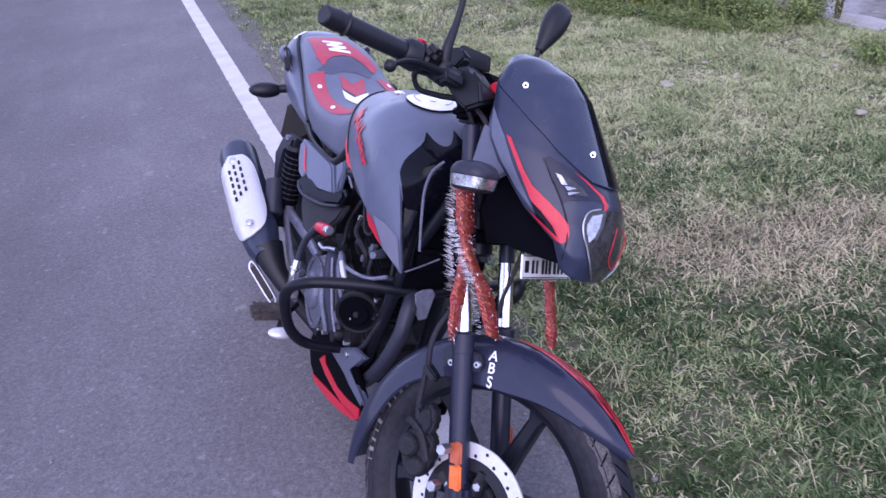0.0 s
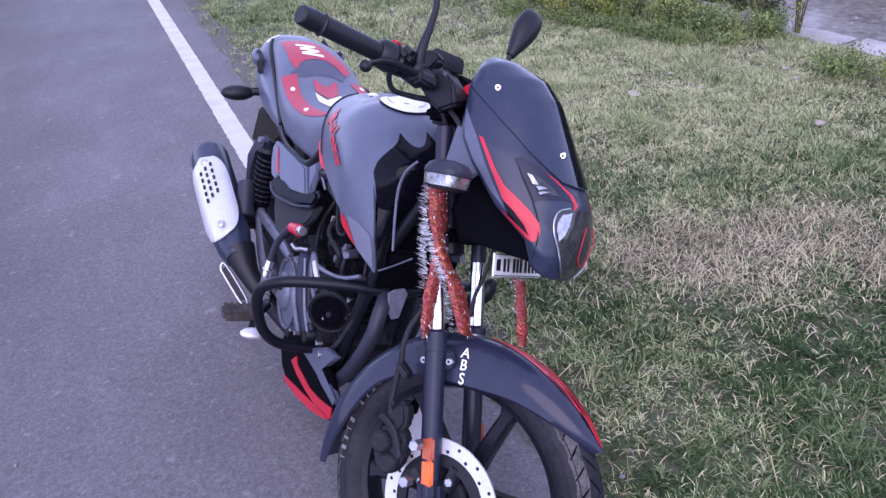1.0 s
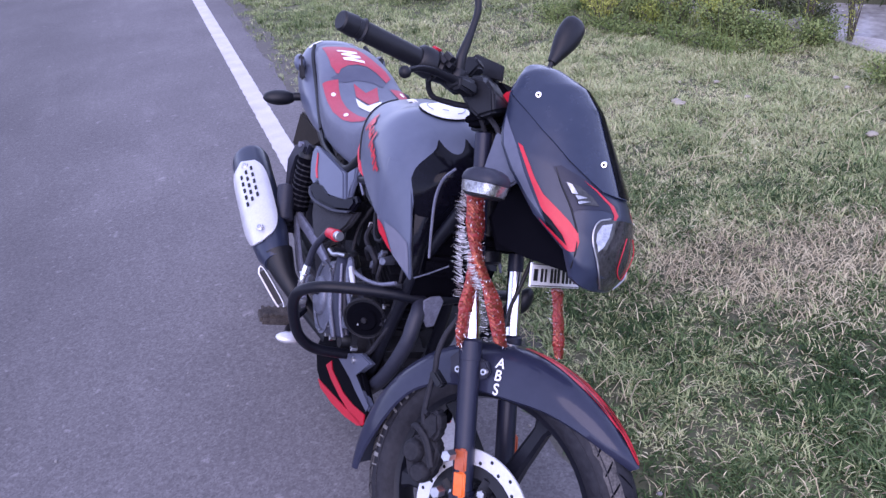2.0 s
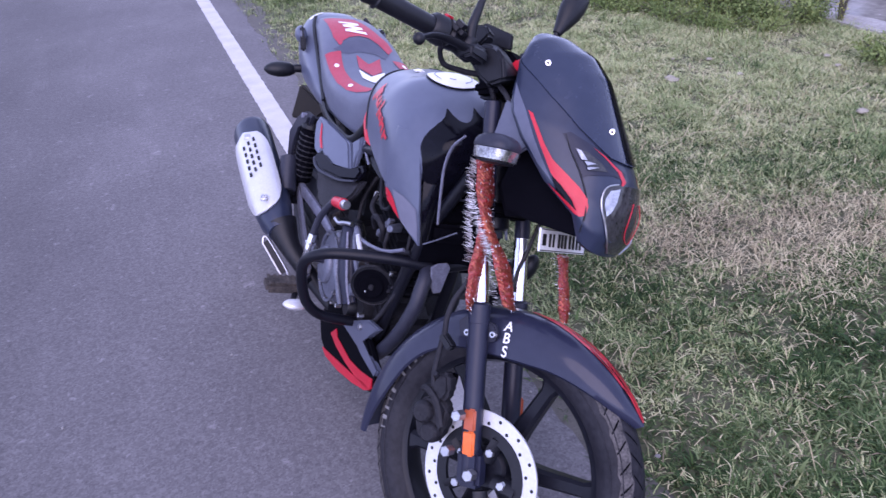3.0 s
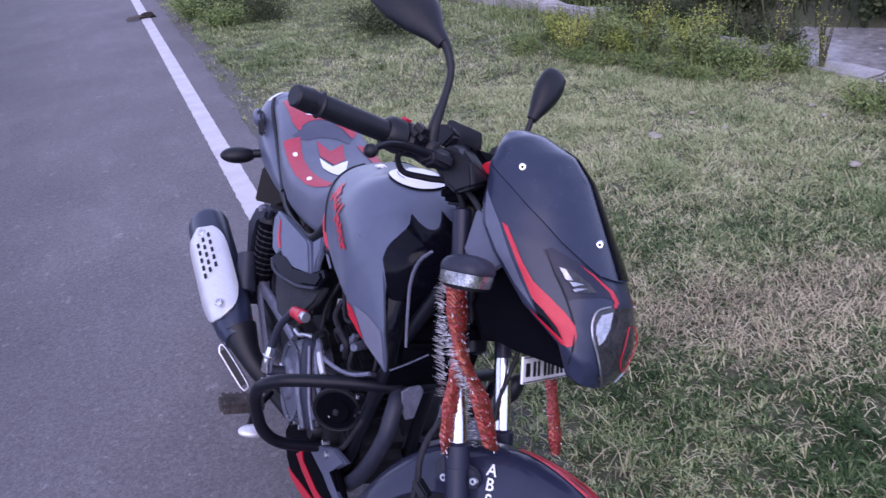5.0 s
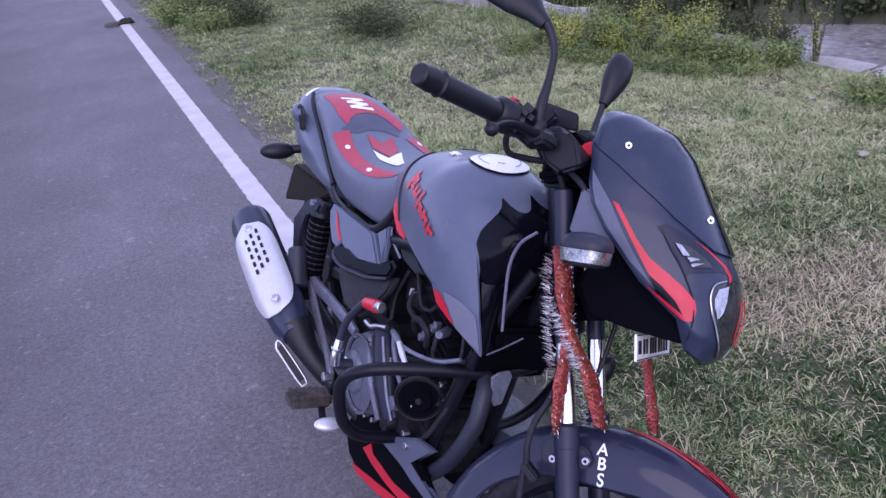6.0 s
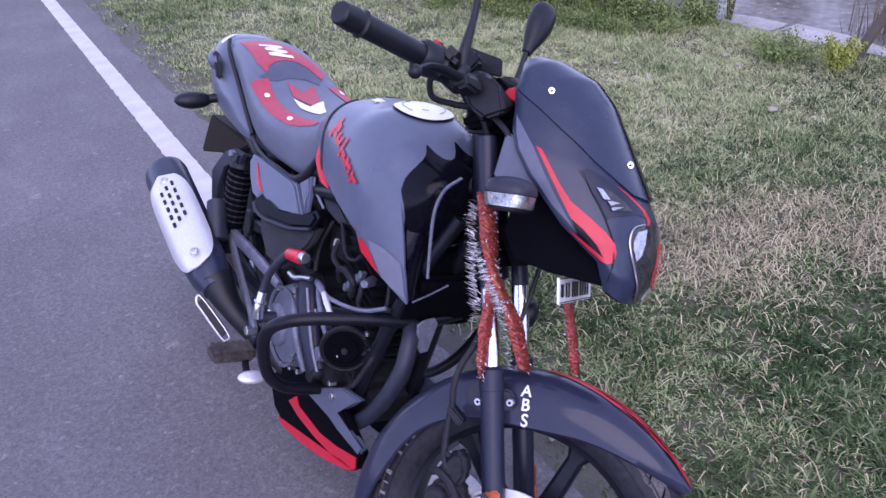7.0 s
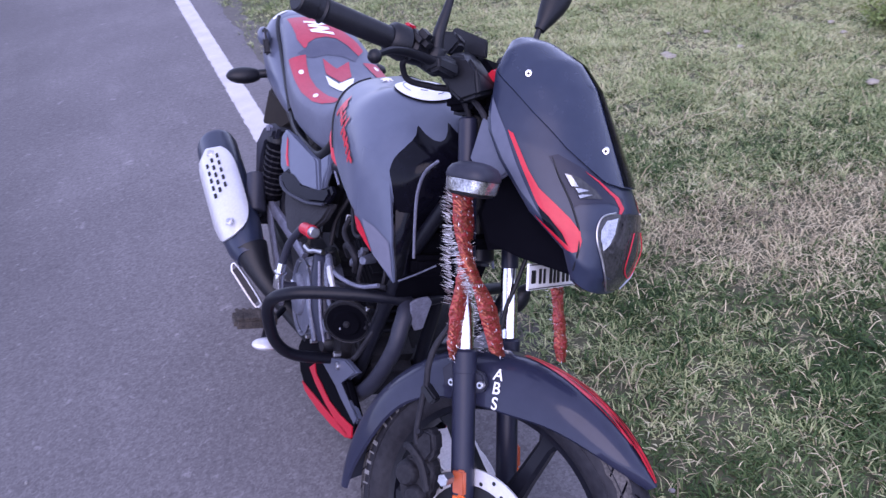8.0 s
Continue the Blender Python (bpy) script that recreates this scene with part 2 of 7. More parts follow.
def loft(rings, closed=True, caps=True, bm=None):
    """Skin over rings of equally many points."""
    bm = bm or bmesh.new()
    rows = [[bm.verts.new(p) for p in r] for r in rings]
    n = len(rows[0])
    for a, b in zip(rows, rows[1:]):
        for k in range(n if closed else n - 1):
            bm.faces.new((a[k], a[(k + 1) % n], b[(k + 1) % n], b[k]))
    if caps and closed:
        bm.faces.new(rows[0][::-1])
        bm.faces.new(rows[-1])
    return bm


def smooth_path(points, steps=6):
    """Catmull-Rom through the points."""
    pts = [Vector(p) for p in points]
    if len(pts) < 3:
        return pts
    pts = [2 * pts[0] - pts[1], *pts, 2 * pts[-1] - pts[-2]]
    out = []
    for a, b, c, d in zip(pts, pts[1:], pts[2:], pts[3:]):
        for k in range(steps):
            t = k / steps
            out.append(0.5 * (2 * b + (c - a) * t + (2 * a - 5 * b + 4 * c - d) * t * t + (3 * b - a - 3 * c + d) * t ** 3))
    return out + [pts[-2]]


def tube(points, r, seg=10, steps=6, bm=None, flat=1.0):
    """A round bar along a smooth path; r is one radius or one for each given point."""
    radii = r if isinstance(r, (list, tuple)) else [r] * len(points)
    path = smooth_path([(*p, ) for p in points], steps)
    rs = [float(v) for v in np.interp(np.linspace(0, len(points) - 1, len(path)), range(len(points)), radii)]
    rings, side = [], None
    for k, p in enumerate(path):
        d = (path[min(k + 1, len(path) - 1)] - path[max(k - 1, 0)]).normalized()
        if side is None:
            side = d.orthogonal().normalized()
        side = (side - d * side.dot(d)).normalized()
        up = d.cross(side)
        rings.append([p + rs[k] * (math.cos(a) * side + flat * math.sin(a) * up) for a in np.linspace(0, 2 * math.pi, seg, endpoint=False)])
    return loft(rings, bm=bm)


def box(size, at=(0, 0, 0), turn=(0, 0, 0), bevel=0.004, taper=1.0, bm=None):
    bm = bm or bmesh.new()
    made = bmesh.ops.create_cube(bm, size=1)["verts"]
    for v in made:
        k = taper if v.co.z > 0 else 1.0
        v.co = Vector((v.co.x * size[0] * k, v.co.y * size[1] * k, v.co.z * size[2]))
    edges = list({e for v in made for e in v.link_edges})
    if bevel:
        made = list({v for f in bmesh.ops.bevel(bm, geom=edges, offset=bevel, segments=2, affect="EDGES")["faces"] for v in f.verts} | {v for v in made if v.is_valid})
    bmesh.ops.transform(bm, matrix=pose(*at, *turn), verts=made)
    return bm


def cyl(a, b, r0, r1=None, seg=20, bm=None, rim=0.0):
    """A turned bar from a to b, with softened ends."""
    a, b = Vector(a), Vector(b)
    d = (b - a).normalized()
    s = d.orthogonal().normalized()
    u = d.cross(s)
    r1 = r0 if r1 is None else r1
    e = rim or min(r0, r1) * 0.15
    ring = lambda p, r: [p + r * (math.cos(t) * s + math.sin(t) * u) for t in np.linspace(0, 2 * math.pi, seg, endpoint=False)]
    return loft([ring(a, r0 - e), ring(a + d * e, r0), ring(b - d * e, r1), ring(b, r1 - e)], bm=bm)


def turned(profile, centre, seg=64, bm=None, arc=None):
    """Revolves a closed profile of (radius, y) about the axle through centre."""
    bm = bm or bmesh.new()
    angles = np.linspace(0, 2 * math.pi, seg, endpoint=False) if arc is None else np.linspace(*arc, seg)
    rings = [[Vector((centre[0] + r * math.cos(a), centre[1] + y, centre[2] + r * math.sin(a))) for r, y in profile] for a in angles]
    if arc is None:
        rings.append(rings[0])
    rows = [[bm.verts.new(p) for p in ring] for ring in (rings[:-1] if arc is None else rings)]
    n = len(profile)
    for k in range(len(rows) if arc is None else len(rows) - 1):
        a, b = rows[k], rows[(k + 1) % len(rows)]
        for i in range(n):
            bm.faces.new((a[i], a[(i + 1) % n], b[(i + 1) % n], b[i]))
    return bm


def hull(points, bevel=0.006, bm=None):
    """A moulded block: the convex form round some corners, with rounded edges."""
    made = bmesh.new()
    vs = [made.verts.new(p) for p in points]
    out = bmesh.ops.convex_hull(made, input=vs)
    bmesh.ops.delete(made, geom=[v for v in out["geom_interior"] if isinstance(v, bmesh.types.BMVert)], context="VERTS")
    bmesh.ops.dissolve_limit(made, angle_limit=0.12, verts=made.verts[:], edges=made.edges[:])
    if bevel:
        bmesh.ops.bevel(made, geom=made.edges[:], offset=bevel, segments=3, affect="EDGES", clamp_overlap=True)
    if bm is None:
        return made
    me = bpy.data.meshes.new("block")
    made.to_mesh(me)
    made.free()
    bm.from_mesh(me)
    bpy.data.meshes.remove(me)
    return bm


def plate(outline, y, thick, bevel=0.003, bm=None):
    """A panel cut to an outline of (x, z), standing at y, with softened edges."""
    bm = bm or bmesh.new()
    a = [bm.verts.new((x, y - thick / 2, z)) for x, z in outline]
    b = [bm.verts.new((x, y + thick / 2, z)) for x, z in outline]
    n = len(a)
    fs = [bm.faces.new(a), bm.faces.new(b[::-1])] + [bm.faces.new((a[k], b[k], b[(k + 1) % n], a[(k + 1) % n])) for k in range(n)]
    if bevel:
        bmesh.ops.bevel(bm, geom=[e for f in fs[:2] for e in f.edges], offset=bevel, segments=2, affect="EDGES")
    bmesh.ops.triangulate(bm, faces=[f for f in bm.faces if len(f.verts) > 4])
    return bm


def ease(x, xs, ys):
    """A smooth curve through (xs, ys), read at x."""
    xs, ys = np.array(xs, float), np.array(ys, float)
    slope = np.gradient(ys, xs)
    k = int(np.clip(np.searchsorted(xs, x) - 1, 0, len(xs) - 2))
    h = xs[k + 1] - xs[k]
    t = min(1.0, max(0.0, (x - xs[k]) / h))
    return float((1 + 2 * t) * (1 - t) ** 2 * ys[k] + t * (1 - t) ** 2 * h * slope[k] + t * t * (3 - 2 * t) * ys[k + 1] + t * t * (t - 1) * h * slope[k + 1])


def tree_of(bm):
    return BVHTree.FromBMesh(bm)


def film(outline, way, skin, lift=0.0015, cuts=3, turn=None):
    """A thin coat of paint or vinyl: an outline of 3D points pressed along way on to a skin."""
    bm = bmesh.new()
    bm.faces.new([bm.verts.new(p) for p in outline])
    bmesh.ops.triangulate(bm, faces=bm.faces[:])
    bmesh.ops.subdivide_edges(bm, edges=bm.edges[:], cuts=cuts, use_grid_fill=True)
    return pressed(bm, way, skin, lift)


def pressed(bm, way, skin, lift=0.0015):
    way = Vector(way).normalized()
    for v in bm.verts:
        hit = skin.ray_cast(v.co - way * 0.5, way)[0]
        if hit is None:
            hit = skin.find_nearest(v.co)[0]
        v.co = hit - way * lift
    return bm


def ball(at, size, bm=None, seg=16, rings=10):
    bm = bm or bmesh.new()
    made = bmesh.ops.create_uvsphere(bm, u_segments=seg, v_segments=rings, radius=1)["verts"]
    for v in made:
        v.co = Vector((v.co.x * size[0] + at[0], v.co.y * size[1] + at[1], v.co.z * size[2] + at[2]))
    return bm


def superring(x, cy, w, zw, top, low, p_top=0.8, p_low=0.7, n=28):
    """A cross-section at x: half width w at height zw, crown at top, keel at low."""
    ring = []
    for a in np.linspace(0, 2 * math.pi, n, endpoint=False):
        c, s = math.cos(a), math.sin(a)
        y = w * math.copysign(abs(c) ** 0.75, c)
        z = zw + (top - zw) * s ** p_top if s >= 0 else zw - (zw - low) * (-s) ** p_low
        ring.append((x, cy + y, z))
    return ring


# ---- ground, road and pond ----
def road_edge(y):
    return 0.25 + 0.03 * noise.noise((y * 1.1, 3.1, 0)) + 0.022 * noise.noise((y * 4.3, 7.7, 0)) + 0.018 * noise.noise((y * 15, 1.7, 0))


def far_bank(y):
    """Where the ditch ends beyond the kerb."""
    return 5.2 - 1.4 * min(1.0, max(0.0, (y + 0.3) / 2.0))


def ground_height(x, y):
    z = -0.018
    if x > 0.2:
        z += min(1.0, (x - 0.2) / 0.35) * 0.018 + 0.012 * noise.noise((x * 1.7, y * 1.7, 0)) + 0.006 * noise.noise((x * 6, y * 6, 2))
    if x > 3.35:
        bank = min(1.0, (x - 3.35) / 0.4) * min(1.0, max(0.0, (far_bank(y) - x) / 0.4))
        z -= 0.3 * max(0.0, bank)
    if x < -6.6:
        z += 0.05 * noise.noise((x * 0.6, y * 0.6, 0))
    return z


xs = sorted({*np.round(np.linspace(-8, -0.2, 14), 3), *np.round(np.arange(-0.2, 4.4, 0.09), 3), *np.round(np.linspace(4.4, 7, 24), 3), -400.0, -120.0, -40.0, -16.0, 14.0, 25.0, 60.0, 150.0, 400.0})
ys = sorted({*np.round(np.arange(-4.2, 7, 0.12), 3), *np.round(np.linspace(7, 20, 30), 3), -400.0, -100.0, -30.0, -12.0, -7.0, 30.0, 60.0, 150.0, 400.0})
bm = bmesh.new()
rows = [[bm.verts.new((x, y, ground_height(x, y))) for x in xs] for y in ys]
for a, b in zip(rows, rows[1:]):
    for k in range(len(xs) - 1):
        bm.faces.new((a[k], a[k + 1], b[k + 1], b[k]))
tagged(part("ground", bm, SOIL), "earth verge under short mown grass beside the road", "ground", kind="structure")

bm = bmesh.new()
yy = [-300, -60, -15, *np.arange(-5, 9, 0.05), 9.2, 11, 15, 25, 60, 300]
for k, y in enumerate(yy):
    e = road_edge(y)
    row = [bm.verts.new(p) for p in ((-6.6, y, -0.02), (-6.5, y, 0), (-3, y, 0.0), (-0.1, y, 0), (0.12, y, 0), (e - 0.05, y, -0.001), (e, y, -0.016))]
    if k:
        for i in range(6):
            bm.faces.new((last[i], last[i + 1], row[i + 1], row[i]))
    last = row
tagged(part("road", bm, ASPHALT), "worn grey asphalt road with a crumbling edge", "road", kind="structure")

# The edge line, with ragged sides.
bm = bmesh.new()
cuts = [-40, -4, *np.arange(-3.9, 9, 0.02), 9.2, 14, 30, 120]
last = None
for y in cuts:
    w = 0.006 * noise.noise((y * 14, 0, 5)) + 0.007 * noise.noise((y * 45, 0, 9))
    u = 0.005 * noise.noise((y * 17, 4, 5)) + 0.005 * noise.noise((y * 43, 0, 2))
    row = [bm.verts.new(p) for p in ((-0.05 + w, y, 0.001), (-0.047 + w, y, 0.005), (0.047 + u, y, 0.005), (0.05 + u, y, 0.001))]
    if last:
        for i in range(3):
            bm.faces.new((last[i], last[i + 1], row[i + 1], row[i]))
    last = row
tagged(part("road_edge_line", bm, LINE), "white painted edge line on the asphalt", "road marking", kind="structure")

# Sand and crumbs along the broken edge of the asphalt.
bm = bmesh.new()
last = None
for y in np.arange(-4.5, 9, 0.06):
    e = road_edge(y)
    w = 0.10 + 0.06 * noise.noise((y * 2, 9, 1)) + 0.03 * noise.noise((y * 9, 2, 1))
    row = [bm.verts.new(p) for p in ((e - 0.06, y, -0.012), (e - 0.012, y, -0.009), (e + w, y, ground_height(e + w, y) + 0.004))]
    if last:
        for i in range(2):
            bm.faces.new((last[i], last[i + 1], row[i + 1], row[i]))
    last = row
tagged(part("road_shoulder", bm, SAND), "thin strip of sandy dirt along the asphalt edge", "shoulder", kind="structure")

bm = bmesh.new()
bm.faces.new([bm.verts.new(p) for p in ((3.2, -14, -0.07), (6, -14, -0.07), (6, 26, -0.07), (3.2, 26, -0.07))])
tagged(part("water", bm, WATER, smooth=False), "still murky pond water behind the concrete kerb", "water", kind="structure")


# ---- motorcycle frame of reference: parked on its side stand, bars turned to its left ----
LEAN, HEAD, TURNED = radians(20.0), radians(-2.2), radians(31.0)
BIKE = Matrix.Translation((-0.1957, -2.3289, 0.0)) @ Matrix(((math.sin(HEAD), math.cos(HEAD), 0, 0), (-math.cos(HEAD), math.sin(HEAD), 0, 0), (0, 0, 1, 0), (0, 0, 0, 1))) @ Matrix.Rotation(-LEAN, 4, "X")
PIVOT = Matrix.Translation((0.09, 0, 0))
STEER = PIVOT @ Matrix.Rotation(TURNED, 4, Vector((-math.sin(radians(27)), 0, math.cos(radians(27))))) @ PIVOT.inverted()
bike = new("motorcycle")
bike.matrix_world = BIKE
tagged(bike, "grey and black motorcycle with red graphics leaning on its side stand", "motorcycle")
CY = -0.035  # the body's middle


def fixed(name, bm, material, parent=None, label=""):
    return part(name, bm, material, parent or bike, label)


def turning(name, bm, material, parent=None, label=""):
    """A part of the front end, built straight ahead and swung with the bars."""
    bmesh.ops.transform(bm, matrix=STEER, verts=bm.verts)
    return part(name, bm, material, parent or bike, label)


# ---- wheels ----
def wheel(make, name, c, r, half, spokes, phase):
    """An alloy wheel with its tyre; make links the parts."""
    rr = 0.232
    rim = turned([(rr, -0.034), (rr - 0.008, -0.036), (rr - 0.016, -0.028), (rr - 0.03, -0.024), (rr - 0.036, 0), (rr - 0.03, 0.024), (rr - 0.016, 0.028), (rr - 0.008, 0.036), (rr, 0.034), (rr - 0.012, 0.02), (rr - 0.02, 0), (rr - 0.012, -0.02)], c)
    top = make(name, rim, FRAME, None, "black alloy wheel")
    prof = []
    for a in np.linspace(-2.5, 2.5, 15):
        prof.append((r - half * 0.98 + half * math.cos(a) * (1.0 if abs(a) > 1.2 else 0.98), half * math.sin(a)))
    prof += [(rr - 0.004, half * 0.55), (rr - 0.012, 0), (rr - 0.004, -half * 0.55)]
    tyre = turned(prof, c, 96)
    make("tyre", tyre, RUBBER, top, "worn dusty black tyre")
    # Worn tread: slanting grooves over the crown and the shoulders, and a dusty band beside them.
    def on_tyre(turn, across, lift):
        rad = r - half * 0.98 + (half * 0.98 + lift) * math.cos(across)
        return Vector((c[0] + rad * math.cos(turn), c[1] + (half + lift) * math.sin(across), c[2] + rad * math.sin(turn)))
    for side in (-1, 1):
        bm = bmesh.new()
        for k in range(48):
            for a0, a1, skew, wide in ((0.12, 0.62, 0.1, 0.0075), (0.7, 1.18, -0.07, 0.0085)):
                turn = 2 * math.pi * (k + 0.5 * (side > 0) + 0.35 * (a0 > 0.5)) / 48
                rows = []
                for f in np.linspace(0, 1, 5):
                    w_ = wide * (0.35 + 0.65 * math.sin(math.pi * (0.15 + 0.7 * f)))
                    rows.append([bm.verts.new(on_tyre(turn + skew * f + q * w_, side * (a0 + (a1 - a0) * f), 0.0005)) for q in (-1, 1)])
                for a_, b_ in zip(rows, rows[1:]):
                    bm.faces.new((a_[0], a_[1], b_[1], b_[0]))
        make("tread_groove", bm, DEEP, top, "worn slanting tread grooves")
        bm = bmesh.new()
        rows = [[bm.verts.new(on_tyre(turn, side * (a_ + 0.04 * math.sin(turn * 31) + 0.03 * math.sin(turn * 73)), 0.0003)) for a_ in (0.66, 0.8, 0.95, 1.1, 1.22)] for turn in np.linspace(0, 2 * math.pi, 120, endpoint=False)]
        for k in range(120):
            for i in range(4):
                bm.faces.new((rows[k][i], rows[k][i + 1], rows[(k + 1) % 120][i + 1], rows[(k + 1) % 120][i]))
        make("tread", bm, DUST, top, "dusty worn shoulder of the tread")
    for side in (-1, 1):
        for rad in (0.247, 0.266):
            yy_ = math.sqrt(max(0.0, half ** 2 - (rad - r + half * 0.98) ** 2))
            make("wall_ring", turned([(rad - 0.0012, side * yy_), (rad, side * (yy_ + 0.0012)), (rad + 0.0012, side * yy_)], c, 80), RUBBER, top)
    hub = cyl((c[0], -0.05, c[2]), (c[0], 0.05, c[2]), 0.042)
    make("hub", hub, FRAME, top)
    for k in range(spokes):
        a = phase + 2 * math.pi * k / spokes
        bm = bmesh.new()
        rings = []
        for f, w, t in ((0.03, 0.022, 0.022), (0.1, 0.016, 0.018), (rr - 0.05, 0.014, 0.016), (rr - 0.028, 0.024, 0.02)):
            ring = []
            for u, v in ((-1, -0.6), (-0.6, -1), (0.6, -1), (1, -0.6), (1, 0.6), (0.6, 1), (-0.6, 1), (-1, 0.6)):
                x, z = f, u * w
                ring.append((c[0] + x * math.cos(a) - z * math.sin(a), c[1] + v * t, c[2] + x * math.sin(a) + z * math.cos(a)))
            rings.append(ring)
        make("spoke", loft(rings, bm=bm), FRAME, top)
    return top


FC, RC = (-0.003, 0.0, 0.280), (-1.32, CY * 0.6, 0.292)
front = wheel(turning, "front_wheel", FC, 0.288, 0.043, 6, 0.42)
rear = wheel(fixed, "rear_wheel", RC, 0.298, 0.052, 6, 0.2)
for k in (0, 1):
    fixed("rim_stripe", turned([(0.219, -0.0375 + 0.075 * k), (0.224, -0.0375 + 0.075 * k), (0.224, -0.0365 + 0.073 * k), (0.219, -0.0365 + 0.073 * k)], RC, 48, arc=(2.6 - 0.4 * k, 4.4)), RED, rear, "red rim tape")

# Pale moulded marks on the tyre wall, too worn to read.
for k in range(17):
    a = radians(200 - k * 4.6 - (5 if k > 4 else 0) - (5 if k > 9 else 0))
    bm = box((0.011, 0.0009, 0.003 + 0.0026 * (k * 5 % 3)), (FC[0] + 0.2565 * math.cos(a), -0.0424, FC[2] + 0.2565 * math.sin(a)), (0, -math.degrees(a), 0), 0.0)
    turning("tyre_mark", bm, MARK, front)
for a in (-18, -12, -7):
    a = radians(a)
    bm = box((0.016, 0.001, 0.004), (FC[0] + 0.256 * math.cos(a), -0.0424, FC[2] + 0.256 * math.sin(a)), (0, -math.degrees(a) + 8, 0), 0.0)
    turning("tyre_mark", bm, MARK, front)

# Brake disc with its carrier, holes, bolts.
DISC = (FC[0], -0.062, FC[2] - 0.012)
disc = turning("brake_disc", turned([(0.122, -0.002), (0.122, 0.002), (0.090, 0.002), (0.090, -0.002)], DISC, 72), SHIELD, front, "drilled steel brake disc")
for k in range(30):
    a = 2 * math.pi * k / 30
    r = 0.1 if k % 2 else 0.112
    p = Vector((DISC[0] + r * math.cos(a), DISC[1], DISC[2] + r * math.sin(a)))
    turning("disc_hole", cyl(p + Vector((0, -0.0026, 0)), p + Vector((0, 0.0026, 0)), 0.0036, seg=10), BLACK, disc)
turning("disc_carrier", turned([(0.094, -0.003), (0.094, 0.003), (0.072, 0.004), (0.072, -0.004)], DISC, 40), BLACK, disc)
for k in range(5):
    a = 0.3 + 2 * math.pi * k / 5
    d = Vector((math.cos(a), 0, math.sin(a)))
    turning("carrier_arm", tube([Vector(DISC) + d * 0.03, Vector(DISC) + d * 0.08], 0.014, 8, flat=0.35), BLACK, disc)
    p = Vector(DISC) + d * 0.052
    turning("disc_bolt", cyl(p + Vector((0, -0.012, 0)), p, 0.0085, seg=6), STEEL, disc)


# ---- fork, fender, caliper ----
def fork_at(z):
    return -0.158 + (0.541 - z) * 0.51


for side in (-1, 1):
    y = 0.074 * side
    low = cyl((fork_at(0.518), y, 0.518), (fork_at(0.25), y, 0.25), 0.0195, 0.0195, 24)
    cyl((fork_at(0.548), y, 0.548), (fork_at(0.512), y, 0.512), 0.0212, 0.0202, 24, bm=low)
    box((0.05, 0.036, 0.07), (fork_at(0.275) + 0.004, y, 0.275), (0, -27, 0), 0.008, bm=low)
    leg = turning("fork_leg", low, FORK, None, "satin black fork slider")
    turning("fork_tube", cyl((fork_at(0.54), y, 0.54), (fork_at(0.69), y, 0.69), 0.0155, seg=24), CHROME, leg, "chromed fork tube")
    turning("fork_shroud", cyl((fork_at(0.66), y, 0.66), (fork_at(0.885), y, 0.885), 0.0158, seg=20), FORK, leg, "satin black fork tube cover")
    turning("dust_seal", cyl((fork_at(0.546), y, 0.546), (fork_at(0.551), y, 0.551), 0.0185, 0.0165, 24), RUBBER, leg)
    zm = 0.338
    axis = Vector((fork_at(0.0) - fork_at(1.0), 0, -1.0)).normalized()
    across = Vector((axis.z, 0, -axis.x)).normalized()
    for nm, m, lo, hi, lb in (("reflector", ORANGE, -0.002, 0.045, "orange side reflector"), ("reflector_cap", DULLRED, -0.043, -0.001, "duller upper half of the reflector")):
        mid = Vector((fork_at(zm) + 0.006, y + side * 0.0175, zm))
        outline = [(lo, -0.0125), (hi, -0.0125), (hi, 0.0125), (lo, 0.0125)]
        bm = hull([mid + axis * u + across * v + Vector((0, side * d, 0)) for u, v in outline for d in (-0.004, 0.005)], 0.0035)
        turning(nm, bm, m, leg, lb)
    for dx, dz in ((-0.021, -0.012), (0.028, 0.015)):
        p = Vector((fork_at(0.497) + dx, y - side * 0.006, 0.497 + dz))
        b = cyl(p, p + Vector((0, side * 0.0095, 0)), 0.0064, seg=16)
        turning("fender_bolt", b, STEEL, leg, "steel bolt")
        turning("bolt_socket", cyl(p + Vector((0, side * 0.0085, 0)), p + Vector((0, side * 0.0102, 0)), 0.003, seg=6), BLACK, leg)
    lug = plate([(fork_at(0.497) - 0.052, 0.49), (fork_at(0.497) - 0.04, 0.515), (fork_at(0.497) + 0.02, 0.527), (fork_at(0.497) + 0.034, 0.515), (fork_at(0.497) + 0.033, 0.5), (fork_at(0.497) + 0.022, 0.49), (fork_at(0.497) - 0.035, 0.468)], y - side * 0.012, 0.012)
    turning("fender_lug", lug, PIPE, leg)
    turning("axle_nut", cyl((FC[0] - 0.002, y + side * 0.012, FC[2] - 0.006), (FC[0] - 0.002, y + side * 0.034, FC[2] - 0.006), 0.0115, seg=6), STEEL, leg, "steel axle nut")

